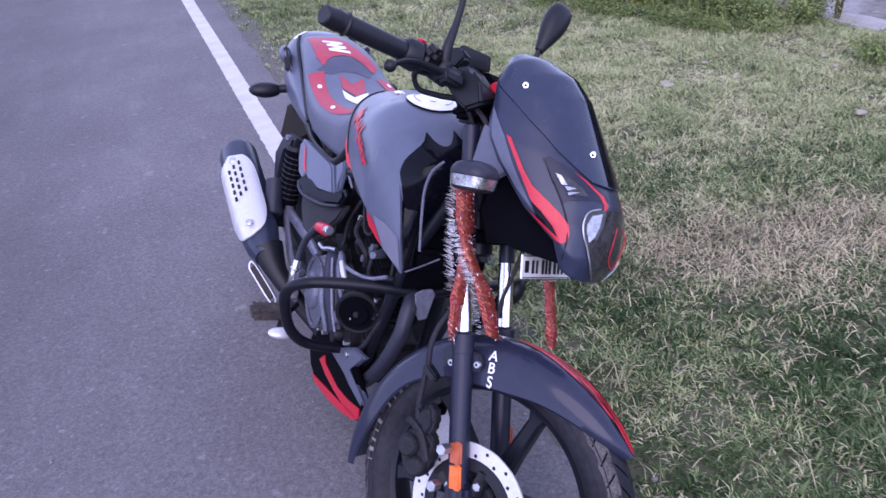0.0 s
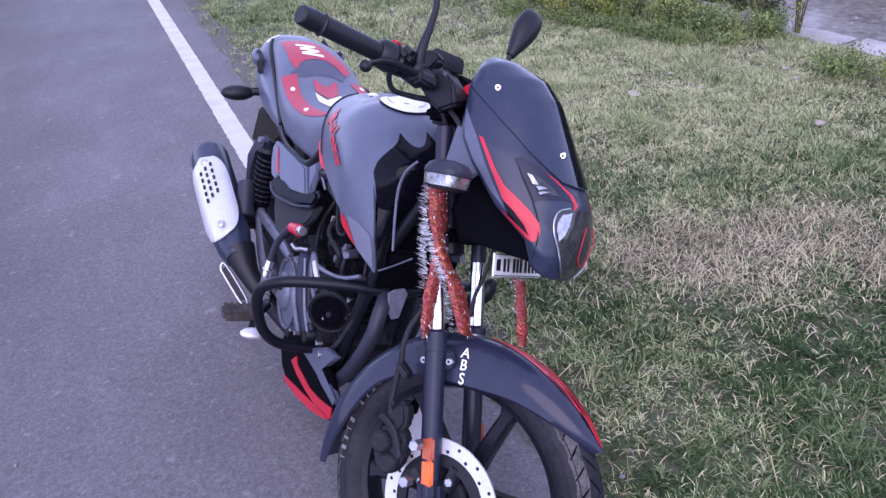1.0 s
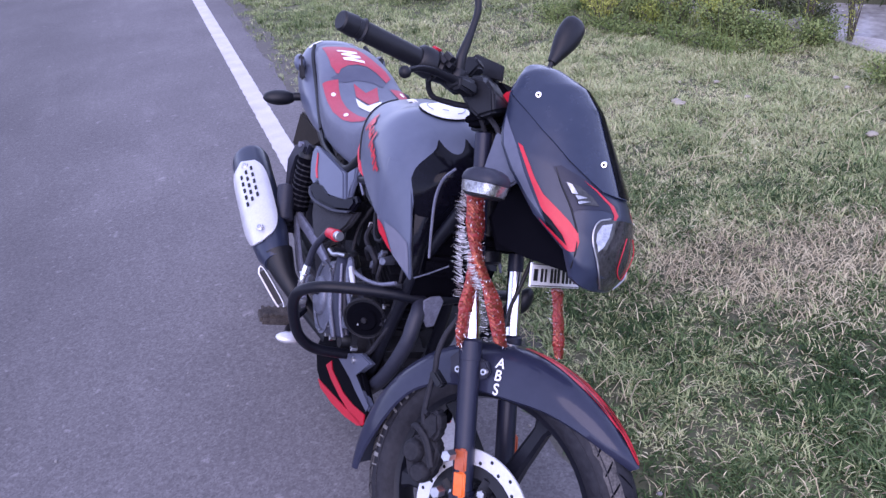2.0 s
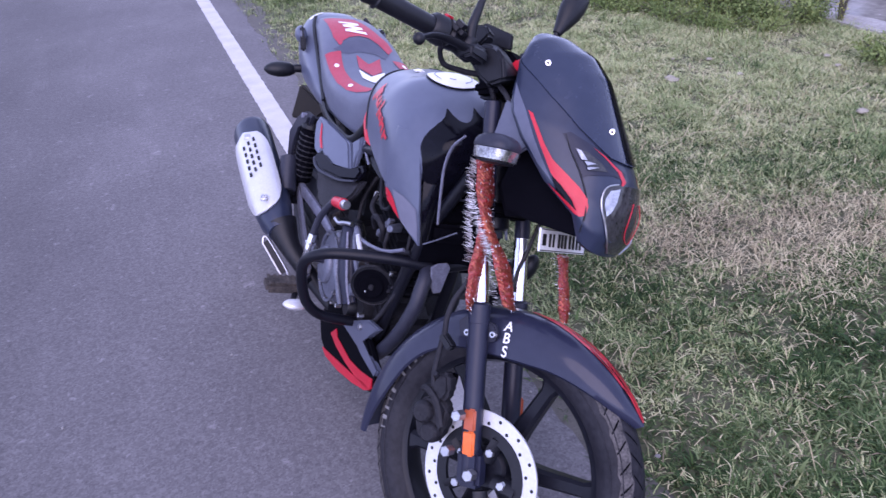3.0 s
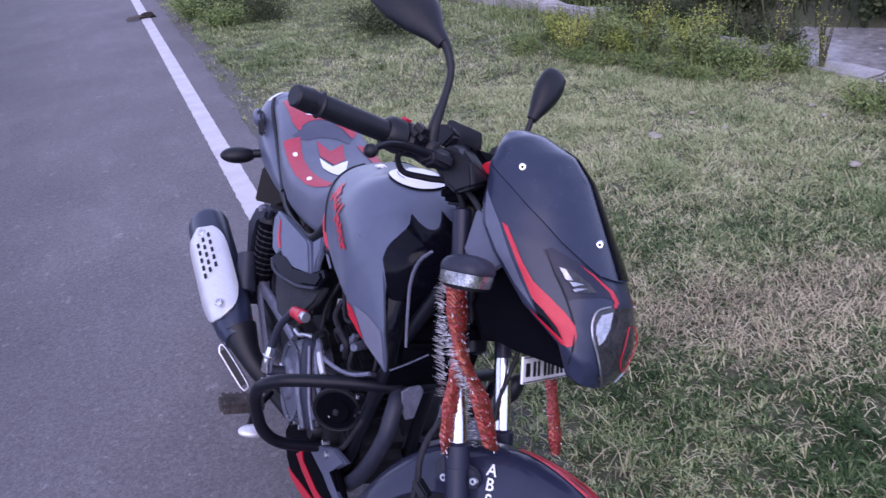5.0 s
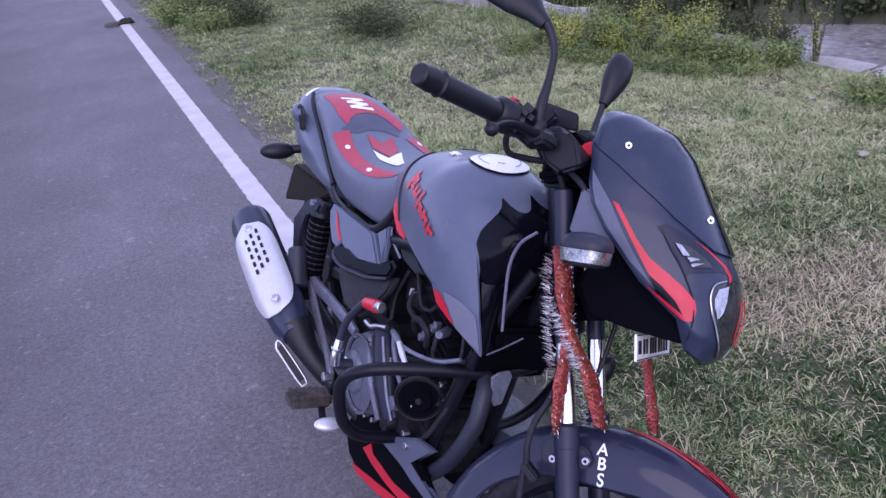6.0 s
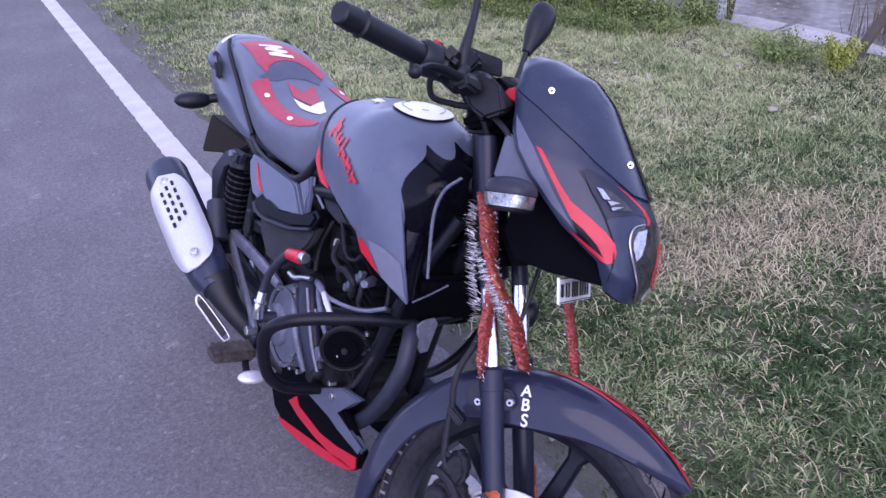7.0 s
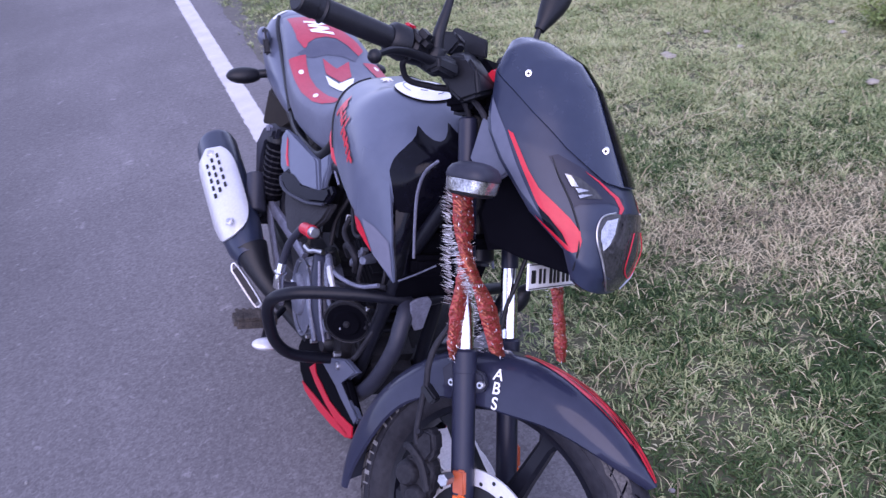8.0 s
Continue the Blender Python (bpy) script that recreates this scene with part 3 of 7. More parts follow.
FEN, FR = Vector((0.0, 0.0, 0.262)), 0.320
rings = []
for deg in np.linspace(53, 201, 75):
    a = radians(deg)
    depth = ease(deg, [53, 60, 70, 85, 100, 116, 132, 150, 180, 201], [0.012, 0.026, 0.044, 0.066, 0.083, 0.085, 0.072, 0.058, 0.05, 0.025])
    half = ease(deg, [53, 57, 62, 70, 80, 92, 130, 180, 201], [0.006, 0.022, 0.036, 0.047, 0.053, 0.057, 0.058, 0.058, 0.05])
    outer = []
    for th in np.linspace(math.pi / 2, 0.06, 9):
        outer.append((-half * math.sin(th) ** 0.8, FR - depth * (1 - math.cos(th) ** 0.8)))
    outer += [(-y, r) for y, r in outer[::-1]]
    inner = [(y * 0.93, r - 0.004) for y, r in outer[::-1]]
    rings.append([FEN + Vector((r * math.cos(a), y, r * math.sin(a))) for y, r in outer + inner])
bm = loft(rings)
FENDER_SKIN = tree_of(bm)
fender = turning("front_fender", bm, GUARD_PAINT, None, "satin black front mudguard with red edge")


def fender_at(deg, y, r=FR):
    a = radians(deg)
    return FEN + Vector((r * math.cos(a), y, r * math.sin(a)))


for side in (1, -1):
    for lo, hi, y0, y1 in ((54, 106, 0.001, 0.023), ):
        line = [fender_at(d, -side * y0, FR + 0.02) for d in np.linspace(lo, hi, 14)] + [fender_at(d, -side * (y1 - (y1 - y0) * abs((d - (lo + hi) / 2) / (hi - lo)) * 1.4), FR + 0.02) for d in np.linspace(hi, lo, 14)]
        bm = bmesh.new()
        vs = [bm.verts.new(p) for p in line]
        for k in range(13):
            bm.faces.new((vs[k], vs[k + 1], vs[26 - k], vs[27 - k]))
        bmesh.ops.subdivide_edges(bm, edges=bm.edges[:], cuts=1, use_grid_fill=True)
        for v in bm.verts:
            hit = FENDER_SKIN.find_nearest(v.co)
            v.co = hit[0] + (v.co - hit[0]).normalized() * 0.0015
        turning("red_stripe", bm, RED, fender, "red stripe along the mudguard")
    for lo, hi, y0 in ((58, 66, 0.014), (64, 76, 0.007), (70, 82, 0.0155), (79, 92, 0.008)):
        bm = bmesh.new()
        rows = [[bm.verts.new(fender_at(d, -side * (y0 + q * 0.0028 * math.sin(math.pi * (d - lo) / (hi - lo) * 0.9 + 0.1)), FR + 0.02)) for q in (-1, 1)] for d in np.linspace(lo, hi, 8)]
        for a, b in zip(rows, rows[1:]):
            bm.faces.new((a[0], a[1], b[1], b[0]))
        for v in bm.verts:
            hit = FENDER_SKIN.find_nearest(v.co)
            v.co = hit[0] + (v.co - hit[0]).normalized() * 0.0024
        turning("black_dash", bm, GLOSS, fender, "black slash in the red stripe")


def letter(text, size, m, skin, way):
    """One letter of the built-in font as a thin mesh, pressed on to a skin."""
    cu = bpy.data.curves.new("letter", "FONT")
    cu.body, cu.size, cu.align_x, cu.align_y, cu.offset = text, size, "CENTER", "CENTER", 0.0004
    ob = bpy.data.objects.new("letter", cu)
    me = bpy.data.meshes.new_from_object(ob)
    bm = bmesh.new()
    bm.from_mesh(me)
    bpy.data.objects.remove(ob)
    bmesh.ops.triangulate(bm, faces=bm.faces[:])
    bmesh.ops.subdivide_edges(bm, edges=bm.edges[:], cuts=4, use_grid_fill=True)
    bmesh.ops.transform(bm, matrix=m, verts=bm.verts)
    return pressed(bm, way, skin, 0.0022)


for text, x, z in (("A", -0.096, 0.54), ("B", -0.0865, 0.517), ("S", -0.077, 0.4925)):
    m = Matrix.Translation((x, -0.06, z)) @ Matrix.Rotation(radians(-25), 4, "Y") @ Matrix.Rotation(radians(60), 4, "X")
    turning("letter", letter(text, 0.0265, m, FENDER_SKIN, (0, 0.87, -0.5)), WHITE, fender, "white letter")

cal = hull([(x, y, z) for y in (-0.072, -0.108) for x, z in ((-0.165, 0.3), (-0.16, 0.345), (-0.135, 0.366), (-0.1, 0.35), (-0.088, 0.31), (-0.1, 0.268), (-0.135, 0.262))], 0.009)
hull([(x, y, z) for y in (-0.08, -0.112) for x, z in ((-0.165, 0.355), (-0.15, 0.405), (-0.13, 0.41), (-0.112, 0.38), (-0.118, 0.35))], 0.007, cal)
cyl((-0.142, -0.1, 0.318), (-0.142, -0.121, 0.318), 0.023, 0.021, 20, bm=cal, rim=0.005)
cyl((-0.112, -0.1, 0.292), (-0.112, -0.119, 0.292), 0.021, 0.019, 20, bm=cal, rim=0.005)
tube([(-0.17, -0.1, 0.35), (-0.155, -0.114, 0.362), (-0.125, -0.114, 0.352), (-0.095, -0.112, 0.318)], 0.007, 8, bm=cal)
caliper = turning("brake_caliper", cal, DIRTY, None, "dusty black brake caliper")
for x, z in ((-0.072, 0.362), (-0.058, 0.293)):
    turning("caliper_bolt", cyl((x, -0.105, z), (x, -0.128, z), 0.0105, seg=6), STEEL, caliper, "steel bolt")
turning("bleed_nipple", cyl((-0.15, -0.108, 0.392), (-0.152, -0.122, 0.4), 0.005, seg=8), RUBBER, caliper)
turning("brake_hose", tube([(-0.2, -0.08, 0.584), (-0.2, -0.085, 0.562), (-0.204, -0.09, 0.529), (-0.2, -0.092, 0.492), (-0.188, -0.093, 0.462), (-0.184, -0.094, 0.443), (-0.173, -0.098, 0.41), (-0.161, -0.104, 0.385), (-0.148, -0.108, 0.372)], 0.0056, 10), RUBBER, None, "rubber brake hose")
turning("hose_clip", box((0.034, 0.02, 0.016), (-0.176, -0.09, 0.452), (0, 20, 0), 0.003), BLACK)
turning("control_cable", tube([(-0.2, 0.072, 0.72), (-0.197, 0.07, 0.693), (-0.189, 0.062, 0.646), (-0.184, 0.056, 0.602), (-0.172, 0.052, 0.564)], 0.0042, 8), BLACK, None, "black cable beside the fork")
turning("rubber_boot", ball((-0.19, 0.108, 0.612), (0.016, 0.02, 0.03)), BLACK, None, "black rubber boot behind the fork")
for z in (0.70, 0.905):
    w = 0.2 if z < 0.8 else 0.17
    bm = box((0.06, w, 0.026), (fork_at(z) - 0.012, 0, z), (0, -27, 0), 0.008)
    turning("fork_yoke", bm, DEEP, None, "black fork yoke")

# ---- nose fairing with lamps ----
SECT = [
    ((-0.327, 1.040), (-0.335, 1.022), 0.040), ((-0.29, 1.043), (-0.322, 1.004), 0.064), ((-0.224, 1.032), (-0.314, 0.976), 0.080),
    ((-0.180, 1.006), (-0.296, 0.946), 0.092), ((-0.134, 0.962), (-0.282, 0.918), 0.104), ((-0.072, 0.902), (-0.262, 0.892), 0.114),
    ((-0.032, 0.861), (-0.222, 0.860), 0.116), ((-0.010, 0.815), (-0.140, 0.812), 0.112), ((-0.004, 0.765), (-0.070, 0.784), 0.096), ((-0.014, 0.735), (-0.045, 0.745), 0.078),
]


def nose(s, v, swell=0.0):
    """A point of the fairing: s down the nose, v from the right rear edge (-1) round the front (0) to the left (1)."""
    k = min(int(s), len(SECT) - 2)
    t = s - k
    f, r, w = [np.array(SECT[k][i]) * (1 - t) + np.array(SECT[k + 1][i]) * t for i in range(3)]
    b = abs(v)
    e = min(1.7, 1.3 + 0.08 * s)
    x, z = f * (1 - b ** e) + r * b ** e
    y = math.copysign(w * math.sin(b * math.pi / 2) ** 0.75, v)
    return Vector((x + swell * (1 - b), y * (1 + 5 * swell), z + swell * 0.7))


def nose_sheet(s0, s1, v0, v1, swell, thick, ns=30, nv=36, edge=None):
    rings = []
    for s in np.linspace(s0, s1, ns):
        a, b = (v0, v1) if edge is None else edge(s)
        out = [nose(s, v, swell) for v in np.linspace(a, b, nv)]
        inn = [nose(s, v, swell) + Vector((-thick, -math.copysign(thick * 0.7, v), -thick * 0.5)) for v in np.linspace(b, a, nv)]
        rings.append(out + inn)
    return loft(rings)


bm = nose_sheet(0, 9, -1, 1, 0.0, 0.006, 46)
NOSE_SKIN = tree_of(bm)
cowl = turning("headlamp_fairing", bm, NAVY, None, "satin black nose fairing with red flashes")
bm = nose_sheet(-0.0, 5.25, -1, 1, 0.004, 0.003, 30, 36, lambda s: (-np.interp(s, [0, 2.2, 3, 4, 4.7, 5.25], [1.0, 1.0, 0.86, 0.68, 0.5, 0.25]), np.interp(s, [0, 2.2, 3, 4, 4.7, 5.25], [1.0, 1.0, 0.86, 0.68, 0.5, 0.25])))
VISOR_SKIN = tree_of(bm)
visor = turning("visor", bm, VISOR, None, "smooth blue black wind visor")
bm = nose_sheet(0.9, 5.2, 0.03, 0.5, 0.0052, 0.003, 30, 14, lambda s: (float(np.interp(s, [0.9, 1.6, 5.2], [0.3, 0.0, -0.06])), float(np.interp(s, [0.9, 2.2, 4, 4.7, 5.2], [0.5, 0.55, 0.55, 0.45, 0.24]))))
turning("visor_band", bm, GLOSS, visor, "gloss black band down the visor")
for x, y, z in ((-0.264, 0.072, 0.99), (-0.116, 0.018, 0.933)):
    for side in (-1, 1) if y > 0.05 else (-1,):
        out = Vector((0.42, side * 0.9, 0.0)).normalized()
        c, nrm = VISOR_SKIN.ray_cast(Vector((x, side * y, z)) + out * 0.3, -out)[0], out
        turning("visor_screw", cyl(c - nrm * 0.002, c + nrm * 0.005, 0.0066, 0.0056, 16), CHROME, visor, "bright visor screw")
        turning("screw_socket", cyl(c + nrm * 0.004, c + nrm * 0.0056, 0.0026, seg=8), BLACK, visor)

SIDE_Y = 0.5


def flank(outline, skin, make, name, material, parent, label="", lift=0.0015, cuts=3):
    """The same painted shape on both flanks, from (x, z)."""
    for side in (-1, 1):
        make(name, film([(x, side * SIDE_Y, z) for x, z in outline], (0, -side, 0), skin, lift, cuts), material, parent, label)


flank([(-0.235, 0.903), (-0.224, 0.902), (-0.202, 0.886), (-0.174, 0.865), (-0.146, 0.848), (-0.112, 0.838), (-0.085, 0.829), (-0.063, 0.818), (-0.055, 0.806), (-0.052, 0.791), (-0.059, 0.785), (-0.066, 0.787), (-0.087, 0.801), (-0.113, 0.814), (-0.139, 0.828), (-0.162, 0.846), (-0.195, 0.872), (-0.219, 0.891)], NOSE_SKIN, turning, "red_flash", RED, cowl, "red flash on the flank", 0.002, 5)
flank([(-0.135, 0.81), (-0.115, 0.804), (-0.091, 0.8), (-0.069, 0.794), (-0.06, 0.785), (-0.069, 0.785), (-0.091, 0.792), (-0.116, 0.801)], NOSE_SKIN, turning, "red_flash", RED, cowl, "", 0.002, 4)
flank([(-0.134, 0.8245), (-0.11, 0.8175), (-0.083, 0.8045), (-0.068, 0.7915), (-0.09, 0.798), (-0.113, 0.8045)], NOSE_SKIN, turning, "black_wedge", GLOSS, cowl, "black wedge in the red flash", 0.0035)
flank([(-0.292, 0.936), (-0.262, 0.916), (-0.236, 0.899), (-0.2, 0.868), (-0.165, 0.841), (-0.125, 0.813), (-0.17, 0.831), (-0.22, 0.861), (-0.255, 0.887), (-0.274, 0.908)], NOSE_SKIN, turning, "grey_fade", FADE, cowl, "grey band beside the red flash")
flank([(-0.158, 0.895), (-0.149, 0.903), (-0.115, 0.9), (-0.087, 0.896), (-0.052, 0.879), (-0.043, 0.868), (-0.056, 0.869), (-0.073, 0.859), (-0.084, 0.852), (-0.088, 0.845), (-0.111, 0.864), (-0.136, 0.881)], NOSE_SKIN, turning, "lamp_recess", FORK, cowl, "gloss black lamp surround", 0.002, 4)
flank([(-0.124, 0.884), (-0.105, 0.886), (-0.08, 0.879), (-0.065, 0.871), (-0.087, 0.86)], NOSE_SKIN, turning, "pilot_lamp", LENS, cowl, "dark slanted pilot lamp", 0.004)
# Glints on the lens, painted as three small pale shapes.
flank([(-0.124, 0.883), (-0.115, 0.884), (-0.098, 0.874), (-0.106, 0.871)], NOSE_SKIN, turning, "lamp_glint", REFLECTOR, cowl, "pale reflector in the pilot lamp", 0.006)
flank([(-0.1, 0.8705), (-0.094, 0.8735), (-0.084, 0.875), (-0.093, 0.8665)], NOSE_SKIN, turning, "lamp_glint", REFLECTOR, cowl, "", 0.006)
flank([(-0.091, 0.863), (-0.088, 0.8665), (-0.077, 0.872), (-0.087, 0.8605)], NOSE_SKIN, turning, "lamp_glint", REFLECTOR, cowl, "", 0.006)
flank([(-0.106, 0.897), (-0.084, 0.892), (-0.056, 0.88), (-0.042, 0.868), (-0.036, 0.856), (-0.0385, 0.857), (-0.0445, 0.8665), (-0.058, 0.8777), (-0.084, 0.89)], NOSE_SKIN, turning, "red_line", RED, cowl, "thin red line over the lamp", 0.003)
for side in (-1, 1):
    line = [NOSE_SKIN.ray_cast(Vector((x, side * 0.5, z)), Vector((0, -side, 0)))[0] + Vector((0, side * 0.0006, 0)) for x, z in ((-0.154, 0.896), (-0.127, 0.873), (-0.095, 0.848), (-0.068, 0.821), (-0.058, 0.803), (-0.052, 0.786), (-0.05, 0.76))]
    turning("panel_joint", tube(line, 0.0016, 6), BLACK, cowl, "dark joint between fairing and lamp")


def front_film(outline, material, name, label, lift):
    turning(name, film([(0.3, y, z) for y, z in outline], (-1, 0, 0), NOSE_SKIN, lift), material, cowl, label)


front_film([(-0.077, 0.832), (-0.069, 0.848), (-0.051, 0.859), (-0.021, 0.864), (0.021, 0.864), (0.051, 0.859), (0.069, 0.848), (0.077, 0.832), (0.079, 0.814), (0.066, 0.787), (0.052, 0.757), (0.026, 0.744), (0, 0.742), (-0.026, 0.744), (-0.052, 0.757), (-0.066, 0.787), (-0.079, 0.814)], LENS, "headlamp_lens", "clear headlamp lens over a dark bowl", 0.003)
front_film([(-0.074, 0.831), (-0.066, 0.846), (-0.049, 0.855), (-0.055, 0.833), (-0.066, 0.813), (-0.071, 0.805), (-0.076, 0.818)], REFLECTOR, "lamp_reflector", "pale reflector edge", 0.005)
for side in (-1, 1):
    edge = [(side * y, z) for y, z in ((0.051, 0.86), (0.069, 0.849), (0.077, 0.832), (0.079, 0.814), (0.067, 0.79), (0.055, 0.767), (0.028, 0.744))]
    line = [NOSE_SKIN.ray_cast(Vector((0.3, y, z)), Vector((-1, 0, 0)))[0] + Vector((0.003, 0, 0)) for y, z in edge]
    turning("lens_rim", tube(line, 0.0016, 6), STEEL, cowl, "bright rim of the headlamp")
loop = [(-0.01, 0.84), (-0.022, 0.815), (-0.016, 0.785), (0.01, 0.77), (0.03, 0.785), (0.035, 0.815), (0.02, 0.84)]
line = [NOSE_SKIN.ray_cast(Vector((0.3, y, z)), Vector((-1, 0, 0)))[0] + Vector((0.005, 0, 0)) for y, z in loop]
turning("red_ring", tube(line, 0.0009, 6), RED, cowl, "thin red ring in the lamp")

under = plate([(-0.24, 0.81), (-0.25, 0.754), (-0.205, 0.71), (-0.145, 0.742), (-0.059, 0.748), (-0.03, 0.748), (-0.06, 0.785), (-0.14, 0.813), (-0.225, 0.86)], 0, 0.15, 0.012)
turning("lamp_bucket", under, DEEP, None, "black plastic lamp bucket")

# Front plate: its signs become bars.
PLATE = pose(-0.114, 0.02, 0.711, 0, -25, 0)


def on_plate(name, size, y, z, material, parent=None, label="", lift=0.0):
    """A flat piece of the plate, from its place on the plate."""
    bm = box(size, (lift, y, z), (0, 0, 0), 0.0006)
    bmesh.ops.transform(bm, matrix=PLATE, verts=bm.verts)
    return turning(name, bm, material, parent, label)


number_plate = on_plate("number_plate", (0.004, 0.196, 0.042), 0, 0, WHITE, None, "small white registration plate under the nose")
for y, w, h in ((-0.083, 0.014, 0.021), (-0.06, 0.008, 0.024), (-0.045, 0.007, 0.024), (-0.022, 0.009, 0.026), (-0.008, 0.008, 0.026), (0.006, 0.009, 0.026), (0.026, 0.009, 0.026), (0.042, 0.009, 0.026), (0.058, 0.008, 0.026), (0.074, 0.008, 0.026)):
    on_plate("plate_bar", (0.0016, w, h), y, 0, BLACK, number_plate, lift=0.0028)
for dz in (-0.019, 0.019):
    on_plate("plate_edge", (0.0016, 0.196, 0.0016), 0, dz, BLACK, number_plate, lift=0.0028)

for side in (-1, 1):
    stalk = tube([(-0.235, side * 0.09, 0.82), (-0.222, side * 0.14, 0.822), (-0.215, side * 0.165, 0.824)], 0.015, 10)
    ind = turning("front_indicator", stalk, BLACK, None, "black front turn signal with a clear lens")
    level = Matrix.Translation((-0.215, side * 0.18, 0.824)) @ Matrix.Rotation(radians(-17), 4, "Y")
    foot_ring = lambda k, z, fwd=0.0: [(fwd + 0.036 * k * math.copysign(abs(math.cos(t)) ** 0.66, math.cos(t)), 0.036 * k * math.copysign(abs(math.sin(t)) ** 0.66, math.sin(t)), z) for t in np.linspace(0, 2 * math.pi, 32, endpoint=False)]
    for name, rows, m, says in (
            ("indicator_housing", ((1.0, 0.0), (1.03, 0.004), (0.99, 0.011), (0.86, 0.018), (0.6, 0.023), (0.25, 0.0255)), PIPE, ""),
            ("indicator_lens", ((0.78, -0.0215), (0.93, -0.019), (0.97, -0.012), (1.0, -0.0008)), AMBER, "clear ribbed lens"),
            ("indicator_base", ((0.5, -0.026), (0.8, -0.0235), (0.82, -0.0215), (0.7, -0.02)), BLACK, "")):
        bm = loft([foot_ring(k, z) for k, z in rows])
        bmesh.ops.transform(bm, matrix=level, verts=bm.verts)
        turning(name, bm, m, ind, says)
    turning("fairing_cheek", hull([(x, side * y, z) for y in (0.088, 0.1) for x, z in ((-0.285, 0.83), (-0.295, 0.905), (-0.262, 0.9), (-0.2, 0.855), (-0.225, 0.82))], 0.004), FADE, cowl, "grey inner cheek of the fairing")

# ---- handlebar, levers, mirrors ----
BAR = [(-0.372, 0.0, 0.905), (-0.372, 0.06, 0.908), (-0.386, 0.115, 0.94), (-0.405, 0.19, 0.956), (-0.435, 0.28, 0.958), (-0.468, 0.365, 0.96)]
bm = tube([(x, -y, z) for x, y, z in BAR[::-1]] + BAR[1:], 0.011, 12)
bar = turning("handlebar", bm, FRAME, None, "black tubular handlebar")
for side in (-1, 1):
    g = lambda y: np.array([np.interp(y, [p[1] for p in BAR], [p[0] for p in BAR]), side * y, np.interp(y, [p[1] for p in BAR], [p[2] for p in BAR])])
    bm = tube([g(0.225), g(0.28), g(0.352)], 0.0172, 18, 3)
    grip = turning("grip", bm, BLACK, bar, "black rubber grip")
    for y in (0.226, 0.335):
        turning("grip_collar", cyl(g(y), g(y + 0.006), 0.0205, seg=18), BLACK, grip)
    turning("bar_end", cyl(g(0.35), g(0.38), 0.0185, 0.0165, 18), BLACK, bar, "black bar-end weight")
    sw = cyl(g(0.168), g(0.2), 0.021, 0.026, 20, rim=0.005)
    cyl(g(0.2), g(0.232), 0.0275, 0.0255, 20, bm=sw, rim=0.006)
    box((0.034, 0.036, 0.026), g(0.19) + (0.014, 0, 0.018), (0, 20, -12 * side), 0.009, bm=sw)
    turning("switch_housing", sw, BLACK, bar, "black switch housing")
    turning("switch_button", box((0.012, 0.018, 0.006), g(0.2) + (-0.004, 0, 0.028), (0, 8, 0), 0.002), RED if side < 0 else BLACK, bar, "small red switch" if side < 0 else "")
    at = lambda pts, y: [(x, side * y, z) for x, z in pts]
    m = hull(at([(-0.394, 0.941), (-0.386, 0.968), (-0.35, 0.976), (-0.325, 0.965), (-0.302, 0.93), (-0.33, 0.908), (-0.36, 0.914)], 0.12) + at([(-0.42, 0.95), (-0.41, 0.981), (-0.375, 0.977), (-0.312, 0.946), (-0.35, 0.905), (-0.40, 0.92)], 0.05), 0.006)
    perch = turning("master_cylinder" if side < 0 else "clutch_perch", m, BLACK, bar, "black moulded lever perch with its reservoir")
    turning("reservoir", hull(at([(-0.424, 0.965), (-0.42, 0.995), (-0.397, 1.003), (-0.38, 0.992), (-0.392, 0.965)], 0.112) + at([(-0.43, 0.965), (-0.424, 0.992), (-0.4, 0.998), (-0.388, 0.988), (-0.392, 0.965)], 0.078), 0.004), BLACK, perch, "small black reservoir")
    turning("perch_clamp", cyl(g(0.125), g(0.172), 0.0185, 0.019, 18, rim=0.004), BLACK, perch)
    turning("pivot_block", hull(at([(-0.402, 0.938), (-0.395, 0.962), (-0.362, 0.962), (-0.352, 0.945), (-0.372, 0.93)], 0.175) + at([(-0.40, 0.938), (-0.395, 0.968), (-0.355, 0.962), (-0.345, 0.94), (-0.372, 0.928)], 0.125), 0.005), BLACK, perch)
    lv = tube([(-0.366, side * 0.15, 0.95), (-0.372, side * 0.18, 0.95), (-0.378, side * 0.22, 0.95), (-0.382, side * 0.255, 0.945), (-0.379, side * 0.285, 0.934)], [0.0105, 0.009, 0.0085, 0.0075, 0.0065], 10, flat=0.7)
    ball((-0.376, side * 0.294, 0.93), (0.0105, 0.0105, 0.0105), lv)
    turning("brake_lever" if side < 0 else "clutch_lever", lv, BLACK, bar, "black lever with a ball end")
    # Cables looping down to the frame.
    turning("cable", tube([(-0.395, side * 0.205, 0.94), (-0.403, side * 0.195, 0.925), (-0.401, side * 0.17, 0.907), (-0.385, side * 0.13, 0.91), (-0.358, side * 0.09, 0.915), (-0.33, side * 0.06, 0.87), (-0.31, side * 0.04, 0.78)], [0.005, 0.005, 0.005, 0.0055, 0.0055, 0.005, 0.005], 10), RUBBER, bar, "rubber sleeved cable")
    turning("cable", tube([(-0.34, side * 0.085, 0.92), (-0.29, side * 0.095, 0.9), (-0.28, side * 0.07, 0.86), (-0.29, side * 0.05, 0.78)], 0.005, 8), RUBBER, bar)
